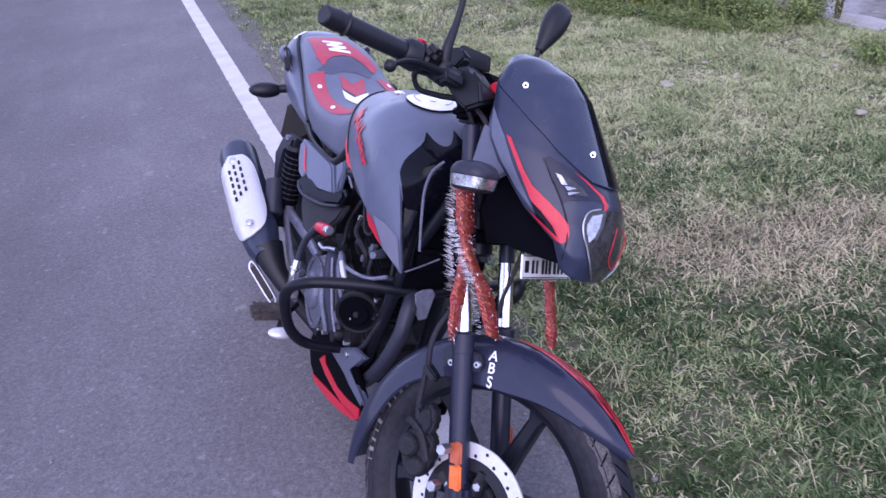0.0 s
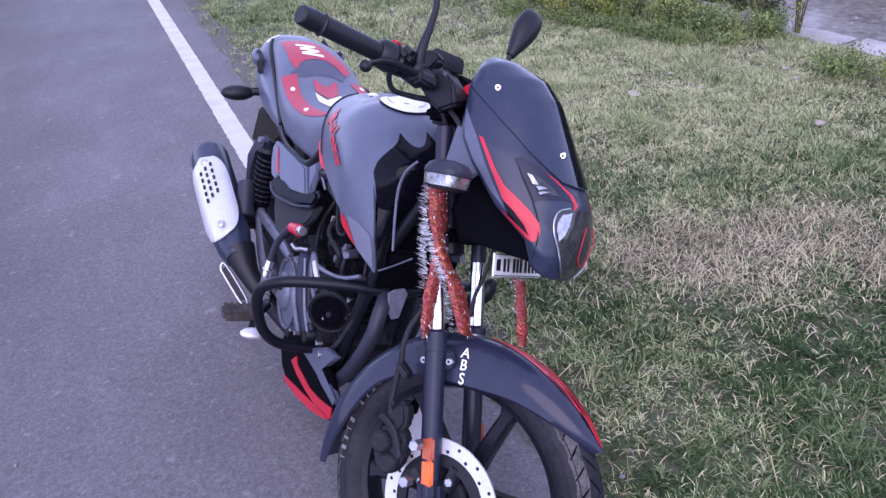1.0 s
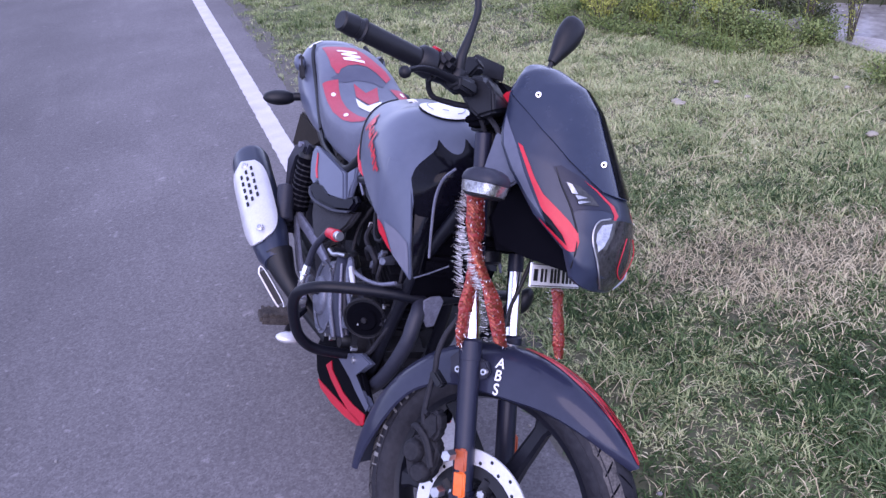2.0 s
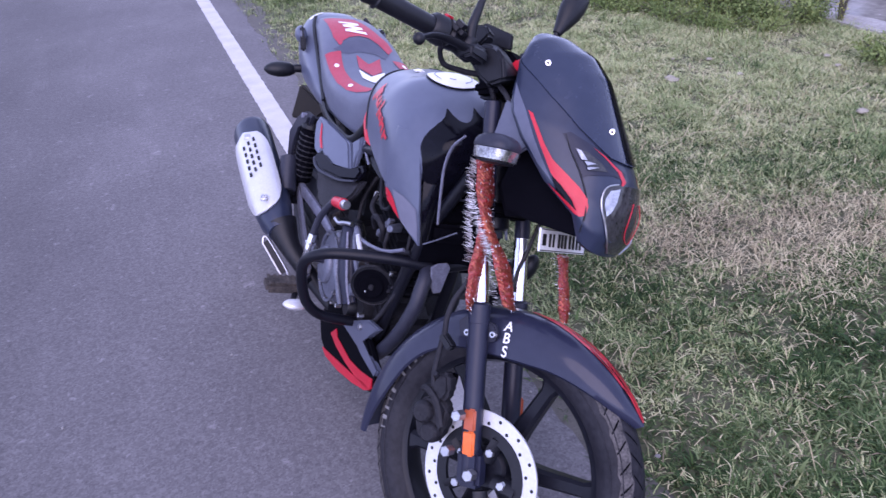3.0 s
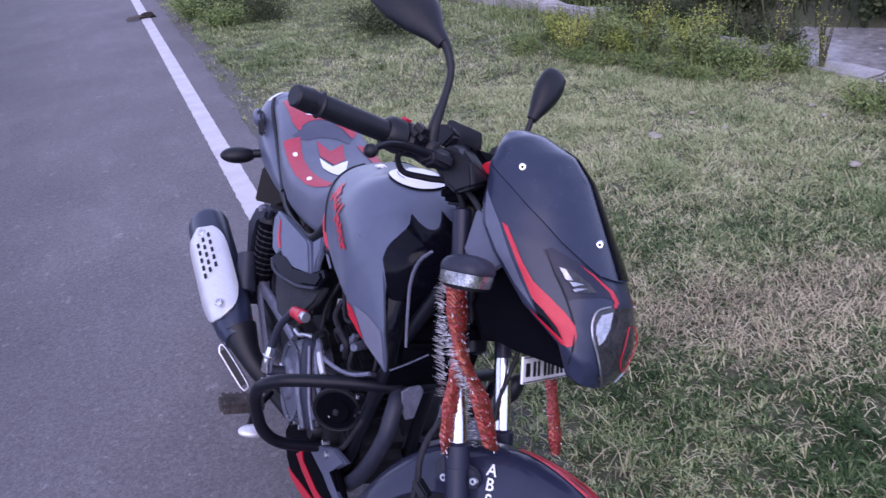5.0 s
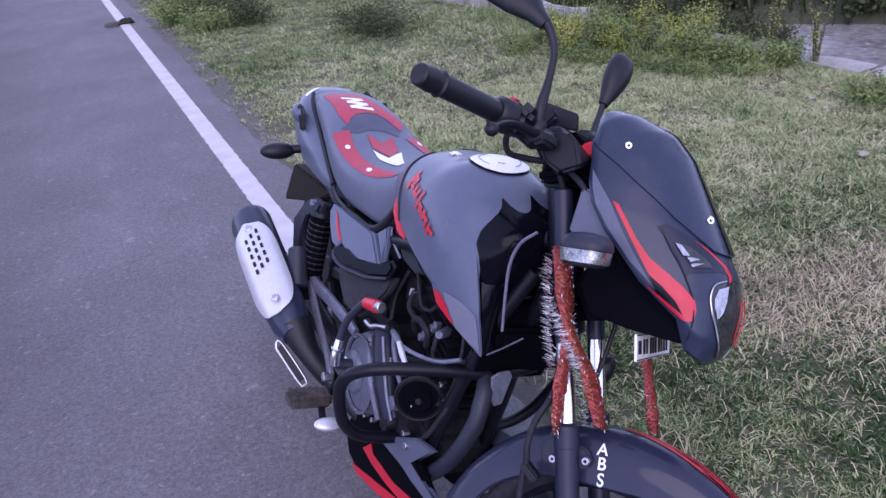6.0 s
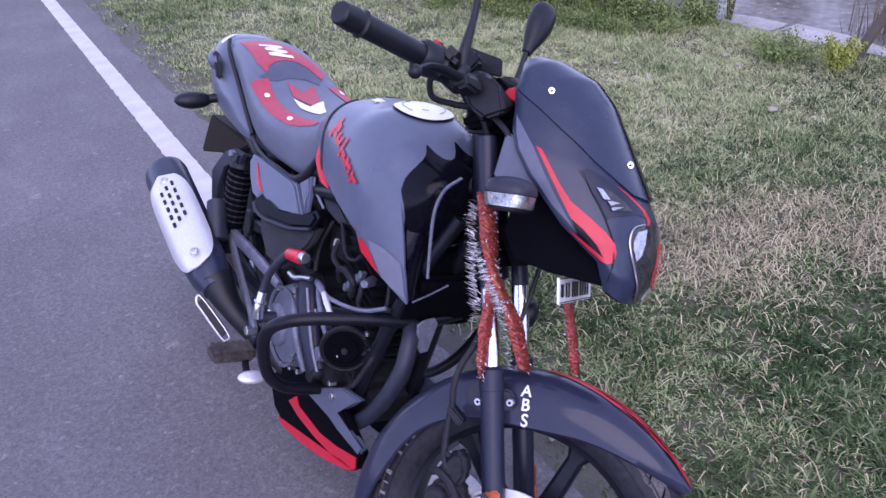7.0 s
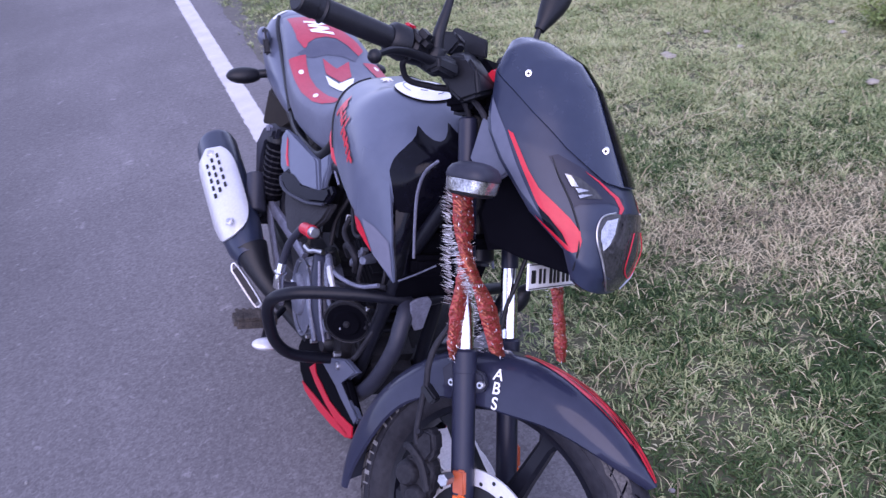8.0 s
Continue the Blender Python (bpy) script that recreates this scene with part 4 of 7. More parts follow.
    turning("bar_clamp", box((0.04, 0.03, 0.05), (-0.372, side * 0.045, 0.905), (0, -20, 0), 0.006), FRAME, bar)

MIR = {-1: [(-0.378, -0.16, 0.958), (-0.386, -0.163, 0.99), (-0.400, -0.15, 1.04), (-0.415, -0.142, 1.08), (-0.44, -0.145, 1.112), (-0.47, -0.148, 1.125)], 1: [(-0.442, 0.232, 0.955), (-0.455, 0.237, 1.0), (-0.464, 0.244, 1.04), (-0.47, 0.25, 1.072)]}
for side, pts in MIR.items():
    bm = tube(pts, [0.0115, 0.0095, 0.0062, 0.0062, 0.008, 0.012][:len(pts)], 12)
    mirror = turning("mirror", bm, BLACK, bar, "black mirror on a bent stem")
    turning("mirror_nut", cyl(Vector(pts[0]) + Vector((0, 0, -0.006)), Vector(pts[0]) + Vector((0, 0, 0.014)), 0.015, 0.012, 8), BLACK, mirror)
    # The shell: a flat drop, drawn from the stem to its broad end.
    foot, end = (Vector((-0.445, -0.145, 1.112)), Vector((-0.63, -0.155, 1.19))) if side < 0 else (Vector((-0.469, 0.249, 1.064)), Vector((-0.489, 0.303, 1.176)))
    long = (end - foot).normalized()
    facing = Vector((0.75, -0.6, 0.25))
    deep = (facing - long * facing.dot(long)).normalized()
    flatways = deep.cross(long)
    big = 0.05 if side < 0 else 0.031
    rings, face = [], []
    for f, w, d in ((0.0, 0.24, 0.012), (0.12, 0.36, 0.016), (0.3, 0.72, 0.022), (0.5, 0.95, 0.026), (0.7, 1.0, 0.026), (0.88, 0.8, 0.02), (0.97, 0.45, 0.014), (1.0, 0.15, 0.006)) if side < 0 else ((0.0, 0.36, 0.011), (0.1, 0.46, 0.015), (0.26, 0.68, 0.02), (0.45, 0.9, 0.024), (0.62, 1.0, 0.025), (0.8, 0.97, 0.022), (0.92, 0.84, 0.017), (0.98, 0.6, 0.011), (1.0, 0.34, 0.006)):
        c = foot.lerp(end, f)
        rings.append([c + flatways * (big * w * math.cos(t)) + deep * (d * math.sin(t) * (1.0 if math.sin(t) > 0 else 0.35)) for t in np.linspace(0, 2 * math.pi, 24, endpoint=False)])
        if 0.2 < f < 0.98:
            face.append([c + flatways * (big * w * 0.72 * v) - deep * (d * 0.36 + 0.0006) for v in (-1, -0.5, 0, 0.5, 1)] + [c + flatways * (big * w * 0.72 * v) - deep * (d * 0.36 - 0.001) for v in (1, 0.5, 0, -0.5, -1)])
    turning("mirror_shell", loft(rings), BLACK, bar, "black mirror shell")
    turning("mirror_glass", loft(face), GLASS, bar, "mirror glass")

bm = hull([(x, y, z) for y in (-0.05, 0.06) for x, z in ((-0.40, 0.90), (-0.42, 0.96), (-0.38, 0.985), (-0.31, 0.955), (-0.29, 0.92), (-0.33, 0.89))], 0.01)
console = turning("instrument_console", bm, DEEP, None, "black instrument console")
turning("console_hood", hull([(x, y, z) for y in (-0.056, -0.046) for x, z in ((-0.446, 1.0), (-0.44, 1.008), (-0.374, 1.009), (-0.362, 0.982), (-0.403, 0.975))], 0.002), BLACK, console, "flat black hood")
turning("console_trim", hull([(x, y, z) for y in (-0.064, -0.02) for x, z in ((-0.345, 0.955), (-0.335, 0.974), (-0.316, 0.978), (-0.305, 0.96), (-0.32, 0.95))], 0.004), RED, console, "red plastic trim")
turning("steering_stem", cyl((0.09 - 0.51 * 0.66, 0, 0.66), (0.09 - 0.51 * 0.92, 0, 0.92), 0.03), FRAME)


# ---- fuel tank ----
BODY = Matrix.Translation((0, CY, 0.70)) @ Matrix.Rotation(radians(8), 4, "X") @ Matrix.Translation((0, -CY, -0.70))


def bodied(name, bm, material, parent=None, label=""):
    """A part of tank, seat or tail, which sit a little more upright than the frame."""
    bmesh.ops.transform(bm, matrix=BODY, verts=bm.verts)
    return part(name, bm, material, parent or bike, label)


TANK = [(-0.338, 0.8, 0.036, 0.772, 0.74), (-0.348, 0.812, 0.062, 0.755, 0.71), (-0.372, 0.826, 0.086, 0.71, 0.665), (-0.4, 0.84, 0.106, 0.695, 0.642), (-0.45, 0.867, 0.133, 0.685, 0.642), (-0.53, 0.884, 0.134, 0.695, 0.663), (-0.6, 0.872, 0.13, 0.71, 0.683), (-0.66, 0.862, 0.122, 0.725, 0.698), (-0.7, 0.8544, 0.112, 0.738, 0.712), (-0.74, 0.835, 0.098, 0.75, 0.72), (-0.79, 0.8, 0.08, 0.75, 0.72), (-0.83, 0.772, 0.05, 0.745, 0.72)]


def stretched(rows, n):
    """More sections, interpolated smoothly."""
    a = np.array(rows)
    path = smooth_path([(r[0], r[1], r[2]) for r in rows], n), smooth_path([(r[3], r[4], 0) for r in rows], n)
    return [(p.x, p.y, p.z, q.x, q.y) for p, q in zip(*path)]


def crown(ring):
    """The tank's top falls a little towards its right."""
    return [(x, y, z + 0.0575 * (y - CY - 0.081) * min(1.0, max(0.0, (z - 0.73) / 0.13)) * min(1.0, max(0.0, (-0.36 - x) / 0.1))) for x, y, z in ring]


TN = 216
sections = [crown(superring(x, CY, w, zw, top, low, 0.678, n=TN)) for x, top, w, zw, low in stretched(TANK, 10)]
TANK_SKIN = tree_of(loft(sections))
# Gloss black front: its waved edge rises in two steps from flank to crown.
WAVE_U, WAVE_X = [-1.6, -0.3, 0.1, 0.3, 0.5, 0.71, 1.01, 1.2, 1.31, 1.38, 1.42, 1.46, 1.52, 1.6], [-0.37, -0.37, -0.372, -0.378, -0.389, -0.392, -0.392, -0.396, -0.403, -0.413, -0.424, -0.4, -0.386, -0.38]
SECX = [ring[0][0] for ring in sections][::-1]
TABLE = np.array([[q for q in ring] for ring in sections[::-1]])


def tank_at(x, k):
    return (x, float(np.interp(x, SECX, TABLE[:, k % TN, 1])), float(np.interp(x, SECX, TABLE[:, k % TN, 2])))


edge = [float(np.interp(math.asin(math.sin(2 * math.pi * k / TN)), WAVE_U, WAVE_X)) for k in range(TN)]
front_x, rear_x = SECX[-1], SECX[0]
black = loft([[tank_at(front_x + (edge[k] - front_x) * t, k) for k in range(TN)] for t in np.linspace(0, 1, 14)])
grey = loft([[tank_at(edge[k] + (rear_x - edge[k]) * t, k) for k in range(TN)] for t in np.linspace(0, 1, 90) ** 1.3])
tank = bodied("fuel_tank", grey, GREY, None, "satin grey fuel tank")
bodied("tank_front", black, GLOSS, tank, "gloss black tank front with a waved edge")

# Black rubber seam where the tank's rear edge meets the seat.
for side in (-1, 1):
    seam = [tank_at(-0.708 + 0.05 * f ** 2, int(TN / 4 - side * f * TN * 0.27)) for f in np.linspace(0.12, 1, 12)]
    bodied("tank_seam", tube(seam, 0.0035, 8, 3), BLACK, tank, "black seam strip")

# Scoop wings on both flanks, drawn to a point in front.
def wing_width(x, z):
    """Half width of the wing: it leaves the tank's flank and bends in towards its front edge."""
    s = min(1.0, max(0.0, (z - 0.685) / 0.182) ** 1.475)
    flankwise = 0.133 * (1 - s * s) ** 0.375 if z > 0.685 else 0.133 - 0.03 * (0.685 - z)
    bend = float(np.interp(z, [0.596, 0.657, 0.777, 0.8], [0.23, 0.33, 0.72, 0.82]))
    d = max(0.0, x + 0.455)
    return flankwise - bend * (d - 0.015 * (1 - math.exp(-d / 0.015))) - 0.0025 * max(0.0, (-0.44 - x) / 0.03)


for side in (-1, 1):
    rings = []
    for x in np.linspace(-0.47, -0.3105, 64):
        lo = float(np.interp(x, [-0.47, -0.44, -0.40, -0.36, -0.3105], [0.668, 0.642, 0.622, 0.608, 0.5955]))
        up = float(np.interp(x, [-0.47, -0.402, -0.391, -0.361, -0.328, -0.3105], [0.80, 0.80, 0.78, 0.71, 0.639, 0.5975]))
        ring = [(x, CY + side * wing_width(x, z), z) for z in np.linspace(lo, up, 22)]
        ring += [(px - 0.002, py - side * 0.004, pz) for px, py, pz in ring[::-1]]
        rings.append(ring)
    bm = loft(rings)
    skin = tree_of(bm)
    panel = bodied("tank_panel", bm, GREY, tank, "satin grey tank scoop panel")
    flat = lambda pts: [(x, CY + side * 0.4, z) for x, z in pts]
    press = lambda pts, lift=0.0015: film(flat(pts), (0, -side, 0), skin, lift)
    press_tank = lambda pts, lift=0.0015: film(flat(pts), (0, -side, 0), TANK_SKIN, lift)
    bodied("red_flash", press([(-0.455, 0.664), (-0.44, 0.667), (-0.43, 0.663), (-0.417, 0.652), (-0.403, 0.635), (-0.384, 0.614), (-0.4, 0.6195), (-0.425, 0.63), (-0.445, 0.645)]), RED, panel, "red flash at the lower edge")
    bodied("pale_flash", press([(-0.424, 0.673), (-0.389, 0.6715), (-0.345, 0.661), (-0.341, 0.6555), (-0.315, 0.603), (-0.35, 0.6085), (-0.381, 0.616), (-0.4, 0.637), (-0.416, 0.655)]), PALEGREY, panel, "pale grey flash")
    # Red script badge reduced to slanted strokes.
    for x, z, h, w in ((-0.674, 0.797, 0.036, 0.006), (-0.662, 0.803, 0.010, 0.014), (-0.66, 0.79, 0.006, 0.012), (-0.644, 0.79, 0.018, 0.005), (-0.636, 0.782, 0.006, 0.012), (-0.63, 0.787, 0.018, 0.005), (-0.615, 0.782, 0.036, 0.005), (-0.603, 0.774, 0.006, 0.012), (-0.6, 0.766, 0.006, 0.012), (-0.586, 0.764, 0.018, 0.006), (-0.576, 0.762, 0.006, 0.012), (-0.572, 0.755, 0.018, 0.005), (-0.56, 0.748, 0.02, 0.005), (-0.55, 0.748, 0.006, 0.014)):
        x, z, sl, w = -0.636 + 1.2 * (x + 0.674), z + 0.018, 0.35 * h, w * 1.6
        pts = [(x - w / 2 - sl / 2, z - h / 2), (x + w / 2 - sl / 2, z - h / 2 - 0.004), (x + w / 2 + sl / 2, z + h / 2 - 0.002), (x - w / 2 + sl / 2, z + h / 2 + 0.003)]
        bodied("badge_stroke", press_tank(pts, 0.003), RED, panel, "red raised stroke of a script badge")
    bodied("screw_recess", cyl((-0.41, CY + side * 0.06, 0.774), (-0.391, CY + side * 0.0835, 0.7785), 0.0125, seg=18), GLOSS, panel, "gloss black recess round the screw")
    bodied("panel_screw", cyl((-0.404, CY + side * 0.07, 0.775), (-0.389, CY + side * 0.087, 0.779), 0.0062, seg=12), CHROME, panel, "bright screw")
    # Gloss black inner cowl between the scoop and the fork.
    rings = []
    for z, x0, x1, y0 in ((0.597, -0.316, -0.37, 0.092), (0.64, -0.334, -0.365, 0.09), (0.70, -0.362, -0.36, 0.084), (0.75, -0.384, -0.355, 0.076), (0.78, -0.396, -0.352, 0.068), (0.795, -0.40, -0.352, 0.055)):
        ring = []
        for v in np.linspace(0, 1, 8):
            ring.append((x0 + (x1 - x0) * v + 0.008 * math.sin(v * math.pi), CY + side * (y0 - (y0 - 0.03) * v), z))
        ring += [(px - 0.03, py, pz) for px, py, pz in ring[::-1]]
        rings.append(ring)
    bodied("inner_cowl", loft(rings), GLOSS, tank, "gloss black inner cowl")
    bodied("cowl_edge", tube([(-0.268, CY + side * 0.05, 0.845), (-0.3, CY + side * 0.058, 0.812), (-0.313, CY + side * 0.064, 0.769), (-0.311, CY + side * 0.066, 0.711), (-0.306, CY + side * 0.066, 0.645)], [0.0025, 0.003, 0.003, 0.0028, 0.0025], 8), ALLOY, tank, "pale edge of the inner cowl")
    # Red line where tank and seat meet.
    bodied("red_edge", tube([(-0.722, CY + side * 0.098, 0.755), (-0.7, CY + side * 0.108, 0.728), (-0.66, CY + side * 0.115, 0.70), (-0.63, CY + side * 0.12, 0.69)], [0.005, 0.013, 0.012, 0.002], 8, flat=0.5), RED, tank, "red edge at the knee recess")

# Filler cap under a round white sticker, with a line drawing of plain strokes.
def tank_disc(cx, cy_, r, n=40):
    return [(cx + 1.06 * r * math.cos(t), cy_ + r * math.sin(t), 1.2) for t in np.linspace(0, 2 * math.pi, n, endpoint=False)]


CAPX, CAPY = -0.531, CY + 0.023
bodied("filler_ring", film(tank_disc(CAPX, CAPY, 0.0588), (0, 0, -1), TANK_SKIN, 0.002, 2), BLACK, tank, "black filler ring")
sticker = bodied("filler_cap", film(tank_disc(CAPX, CAPY, 0.057), (0, 0, -1), TANK_SKIN, 0.005, 2), WHITE, tank, "round white sticker over the filler cap")
for a0, a1, r in ((0.3, 2.4, 0.04), (3.3, 5.2, 0.041), (5.6, 6.1, 0.026)):
    pts = [(CAPX + 1.06 * r * math.cos(t), CAPY + r * math.sin(t), TANK_SKIN.ray_cast(Vector((CAPX + 1.06 * r * math.cos(t), CAPY + r * math.sin(t), 1.2)), Vector((0, 0, -1)))[0].z + 0.006) for t in np.linspace(a0, a1, 7)]
    bodied("sticker_line", tube(pts, 0.0007, 6), ALLOY, sticker)
hit = TANK_SKIN.ray_cast(Vector((-0.645, CY - 0.015, 1.2)), Vector((0, 0, -1)))[0]
for a in (0, 60, 120):
    d = Vector((math.cos(radians(a)), math.sin(radians(a)), 0)) * 0.013
    bodied("star_badge", tube([hit - d + Vector((0, 0, 0.002)), hit + Vector((0, 0, 0.003)), hit + d + Vector((0, 0, 0.002))], [0.001, 0.004, 0.001], 6), WHITE, tank, "small white star sticker")

# ---- seat and tail ----
def leaning(bm, side, lift):
    """Moves a flat panel on to the flaring plane of the side covers."""
    for v in bm.verts:
        v.co.y = CY + side * (0.107 + 0.15 * (-0.797 - v.co.x) + 0.6 * (0.613 - v.co.z) + lift) + v.co.y
    return bm


SEAT = [(-0.735, 0.80, 0.060, 0.755, 0.725), (-0.78, 0.785, 0.088, 0.73, 0.672), (-0.82, 0.772, 0.107, 0.70, 0.626), (-0.94, 0.753, 0.13, 0.70, 0.622), (-1.04, 0.755, 0.132, 0.705, 0.625), (-1.13, 0.772, 0.124, 0.715, 0.65), (-1.22, 0.80, 0.112, 0.745, 0.685), (-1.32, 0.815, 0.098, 0.765, 0.73), (-1.41, 0.812, 0.086, 0.775, 0.74), (-1.48, 0.80, 0.066, 0.775, 0.755), (-1.52, 0.785, 0.04, 0.775, 0.765)]
bm = loft([superring(x, CY, w, zw, top, low, 0.62, 0.42, 40) for x, top, w, zw, low in stretched(SEAT, 4)])
SEAT_SKIN = tree_of(bm)
seat = bodied("seat", bm, VINYL, None, "long stepped seat in a grey vinyl cover with red panels")


def seat_art(name, pts, material, label, both=True, lift=0.0018):
    """Sewn-on shapes of the cover, from (x, y off the middle)."""
    for side in ((1, -1) if both else (1,)):
        bodied(name, film([(x, CY + side * y, 1.2) for x, y in pts], (0, 0, -1), SEAT_SKIN, lift, 4), material, seat, label)


SIDE_PANEL = [(-1.16, -0.112), (-1.153, -0.092), (-1.149, -0.069), (-1.104, -0.077), (-1.035, -0.085), (-0.965, -0.085), (-0.873, -0.079), (-0.809, -0.066), (-0.812, -0.082), (-0.851, -0.1), (-0.895, -0.112), (-0.97, -0.12), (-1.055, -0.119)]
seat_art("dark_panel", [(-1.165, -0.088), (-1.177, -0.062), (-1.197, -0.052), (-1.217, 0.0), (-1.208, 0.027), (-1.176, 0.049), (-1.132, 0.067), (-1.104, 0.05), (-1.13, 0.022), (-1.14, -0.017), (-1.13, -0.052), (-1.14, -0.069)], DARKVINYL, "dark grey panel between the red ones", False, 0.0012)
seat_art("red_panel", SIDE_PANEL, SEATRED, "red sewn panel", False)
seat_art("red_panel", [(x + 0.05, -y) for x, y in SIDE_PANEL[::-1]], SEATRED, "red sewn panel", False)
seat_art("red_panel", [(-1.397, -0.068), (-1.317, -0.05), (-1.283, -0.058), (-1.252, -0.073), (-1.223, -0.076), (-1.179, -0.068), (-1.177, -0.062), (-1.197, -0.052), (-1.214, -0.029), (-1.221, 0.001), (-1.211, 0.027), (-1.179, 0.05), (-1.135, 0.068), (-1.165, 0.089), (-1.201, 0.082), (-1.237, 0.065), (-1.293, 0.046), (-1.366, 0.021), (-1.384, -0.027)], SEATRED, "red arched panel behind the step", False)
seat_art("red_chevron", [(-1.123, -0.031), (-1.066, -0.009), (-1.102, 0.032), (-1.013, 0.015), (-0.977, -0.02), (-1.042, -0.042)], SEATRED, "red chevron", False)
seat_art("white_chevron", [(-1.032, -0.046), (-0.968, -0.029), (-0.995, 0.003), (-1.005, 0.02), (-0.905, -0.014), (-0.883, -0.038), (-0.898, -0.044), (-0.965, -0.054)], WHITE, "white chevron", False)
for x, y in ((-1.073, -0.098), (-0.908, -0.1)):
    seat_art("white_dot", [(x + 0.012 * math.cos(t), y + 0.006 * math.sin(t)) for t in np.linspace(0, 2 * math.pi, 14, endpoint=False)], WHITE, "white dot", lift=0.003)
ZIG = [(-1.324, -0.037), (-1.303, 0.019), (-1.291, -0.031), (-1.269, 0.022), (-1.257, -0.032), (-1.236, 0.027)]
for (x0, y0), (x1, y1) in zip(ZIG, ZIG[1:]):
    seat_art("white_zigzag", [(x0 - 0.008, y0), (x0 + 0.008, y0), (x1 + 0.008, y1), (x1 - 0.008, y1)], WHITE, "white zigzag stroke", False, 0.003)

TAIL = [(-1.05, 0.63, 0.09, 0.61, 0.585), (-1.2, 0.685, 0.12, 0.63, 0.575), (-1.32, 0.74, 0.128, 0.65, 0.57), (-1.42, 0.778, 0.13, 0.67, 0.575), (-1.50, 0.80, 0.12, 0.70, 0.595), (-1.57, 0.795, 0.095, 0.715, 0.635), (-1.62, 0.775, 0.065, 0.72, 0.675), (-1.64, 0.75, 0.03, 0.72, 0.70)]
bm = loft([superring(x, CY, w, zw, top, low, 0.85, 0.85) for x, top, w, zw, low in stretched(TAIL, 4)])
TAIL_SKIN = tree_of(bm)
tail = bodied("tail_cowl", bm, GREY, None, "satin grey tail cowl")
for side in (-1, 1):
    bodied("seat_seam", tube([(-1.12, CY + side * 0.119, 0.64), (-1.22, CY + side * 0.11, 0.69), (-1.32, CY + side * 0.1, 0.735), (-1.41, CY + side * 0.092, 0.782), (-1.45, CY + side * 0.08, 0.803)], 0.0068, 8, flat=0.7), BLACK, tail, "black rubber seam under the seat")
    rings = []
    for x, d, lo, up, _ in stretched([(-1.16, 0.112, 0.64, 0.655, 0), (-1.10, 0.119, 0.607, 0.634, 0), (-1.04, 0.125, 0.608, 0.628, 0), (-0.96, 0.127, 0.611, 0.631, 0), (-0.9, 0.124, 0.612, 0.636, 0), (-0.845, 0.117, 0.614, 0.636, 0), (-0.813, 0.11, 0.624, 0.65, 0), (-0.782, 0.098, 0.655, 0.684, 0), (-0.758, 0.086, 0.7, 0.722, 0), (-0.742, 0.076, 0.735, 0.742, 0)], 4):
        mid, h = (lo + up) / 2, (up - lo) / 2
        rings.append([(x, CY + side * (d + 0.006 * math.cos(a)), mid + h * math.sin(a)) for a in np.linspace(0, 2 * math.pi, 12, endpoint=False)])
    bodied("seat_base", loft(rings), BLACK, seat, "black base of the seat, pointed at the knee")
    bodied("grab_knob", ball((-1.43, CY + side * 0.128, 0.752), (0.034, 0.018, 0.026)), GREY, tail, "grey grab handle mount")
    bodied("grab_strap", box((0.02, 0.016, 0.075), (-1.40, CY + side * 0.128, 0.745), (0, -28, 0), 0.005), BLACK, tail)
    bodied("white_mark", film([(-1.56, CY + side * 0.4, 0.735), (-1.54, CY + side * 0.4, 0.735), (-1.53, CY + side * 0.4, 0.69), (-1.55, CY + side * 0.4, 0.69)], (0, -side, 0), TAIL_SKIN, 0.002), WHITE, tail, "white mark on the flank")
    bodied("white_mark", film([(x, CY + side * y, 1.2) for x, y in ((-1.55, 0.04), (-1.522, 0.085), (-1.5, 0.085), (-1.535, 0.035))], (0, 0, -1), TAIL_SKIN, 0.002), WHITE, tail, "white mark on the tail's top")
    st = cyl((-1.41, CY + side * 0.11, 0.65), (-1.415, CY + side * 0.15, 0.648), 0.013)
    ind = bodied("rear_indicator", st, BLACK, None, "black rear turn signal on a stub")
    bodied("indicator_housing", ball((-1.425, CY + side * 0.19, 0.642), (0.03, 0.052, 0.024)), BLACK, ind)
    # Side cover, trim and lower panel.
    lean = lambda outline, lift, thick, bevel: leaning(plate(outline, 0.0, thick, bevel), side, lift)
    cover = fixed("side_cover", lean([(-1.0, 0.611), (-0.95, 0.614), (-0.877, 0.614), (-0.821, 0.614), (-0.798, 0.615), (-0.712, 0.574), (-0.778, 0.561), (-0.832, 0.559), (-0.878, 0.547), (-0.909, 0.55), (-0.953, 0.571), (-0.987, 0.597)], 0.0, 0.016, 0.004), GREY, None, "satin grey side cover")
    fixed("cover_fold", lean([(-0.798, 0.618), (-0.781, 0.642), (-0.753, 0.619), (-0.709, 0.575), (-0.716, 0.577)], -0.004, 0.014, 0.004), GREY, cover, "grey fold at the cover's front edge")
    fixed("cover_line", lean([(-0.976, 0.608), (-0.956, 0.604), (-0.9, 0.576), (-0.872, 0.567), (-0.878, 0.556), (-0.91, 0.569), (-0.95, 0.592)], 0.0086, 0.002, 0.0006), CASE, cover, "darker grey stripe")
    fixed("cover_line", lean([(-0.962, 0.606), (-0.953, 0.604), (-0.908, 0.58), (-0.873, 0.5665), (-0.88, 0.564), (-0.912, 0.576)], 0.0104, 0.002, 0.0006), RED, cover, "thin red line")
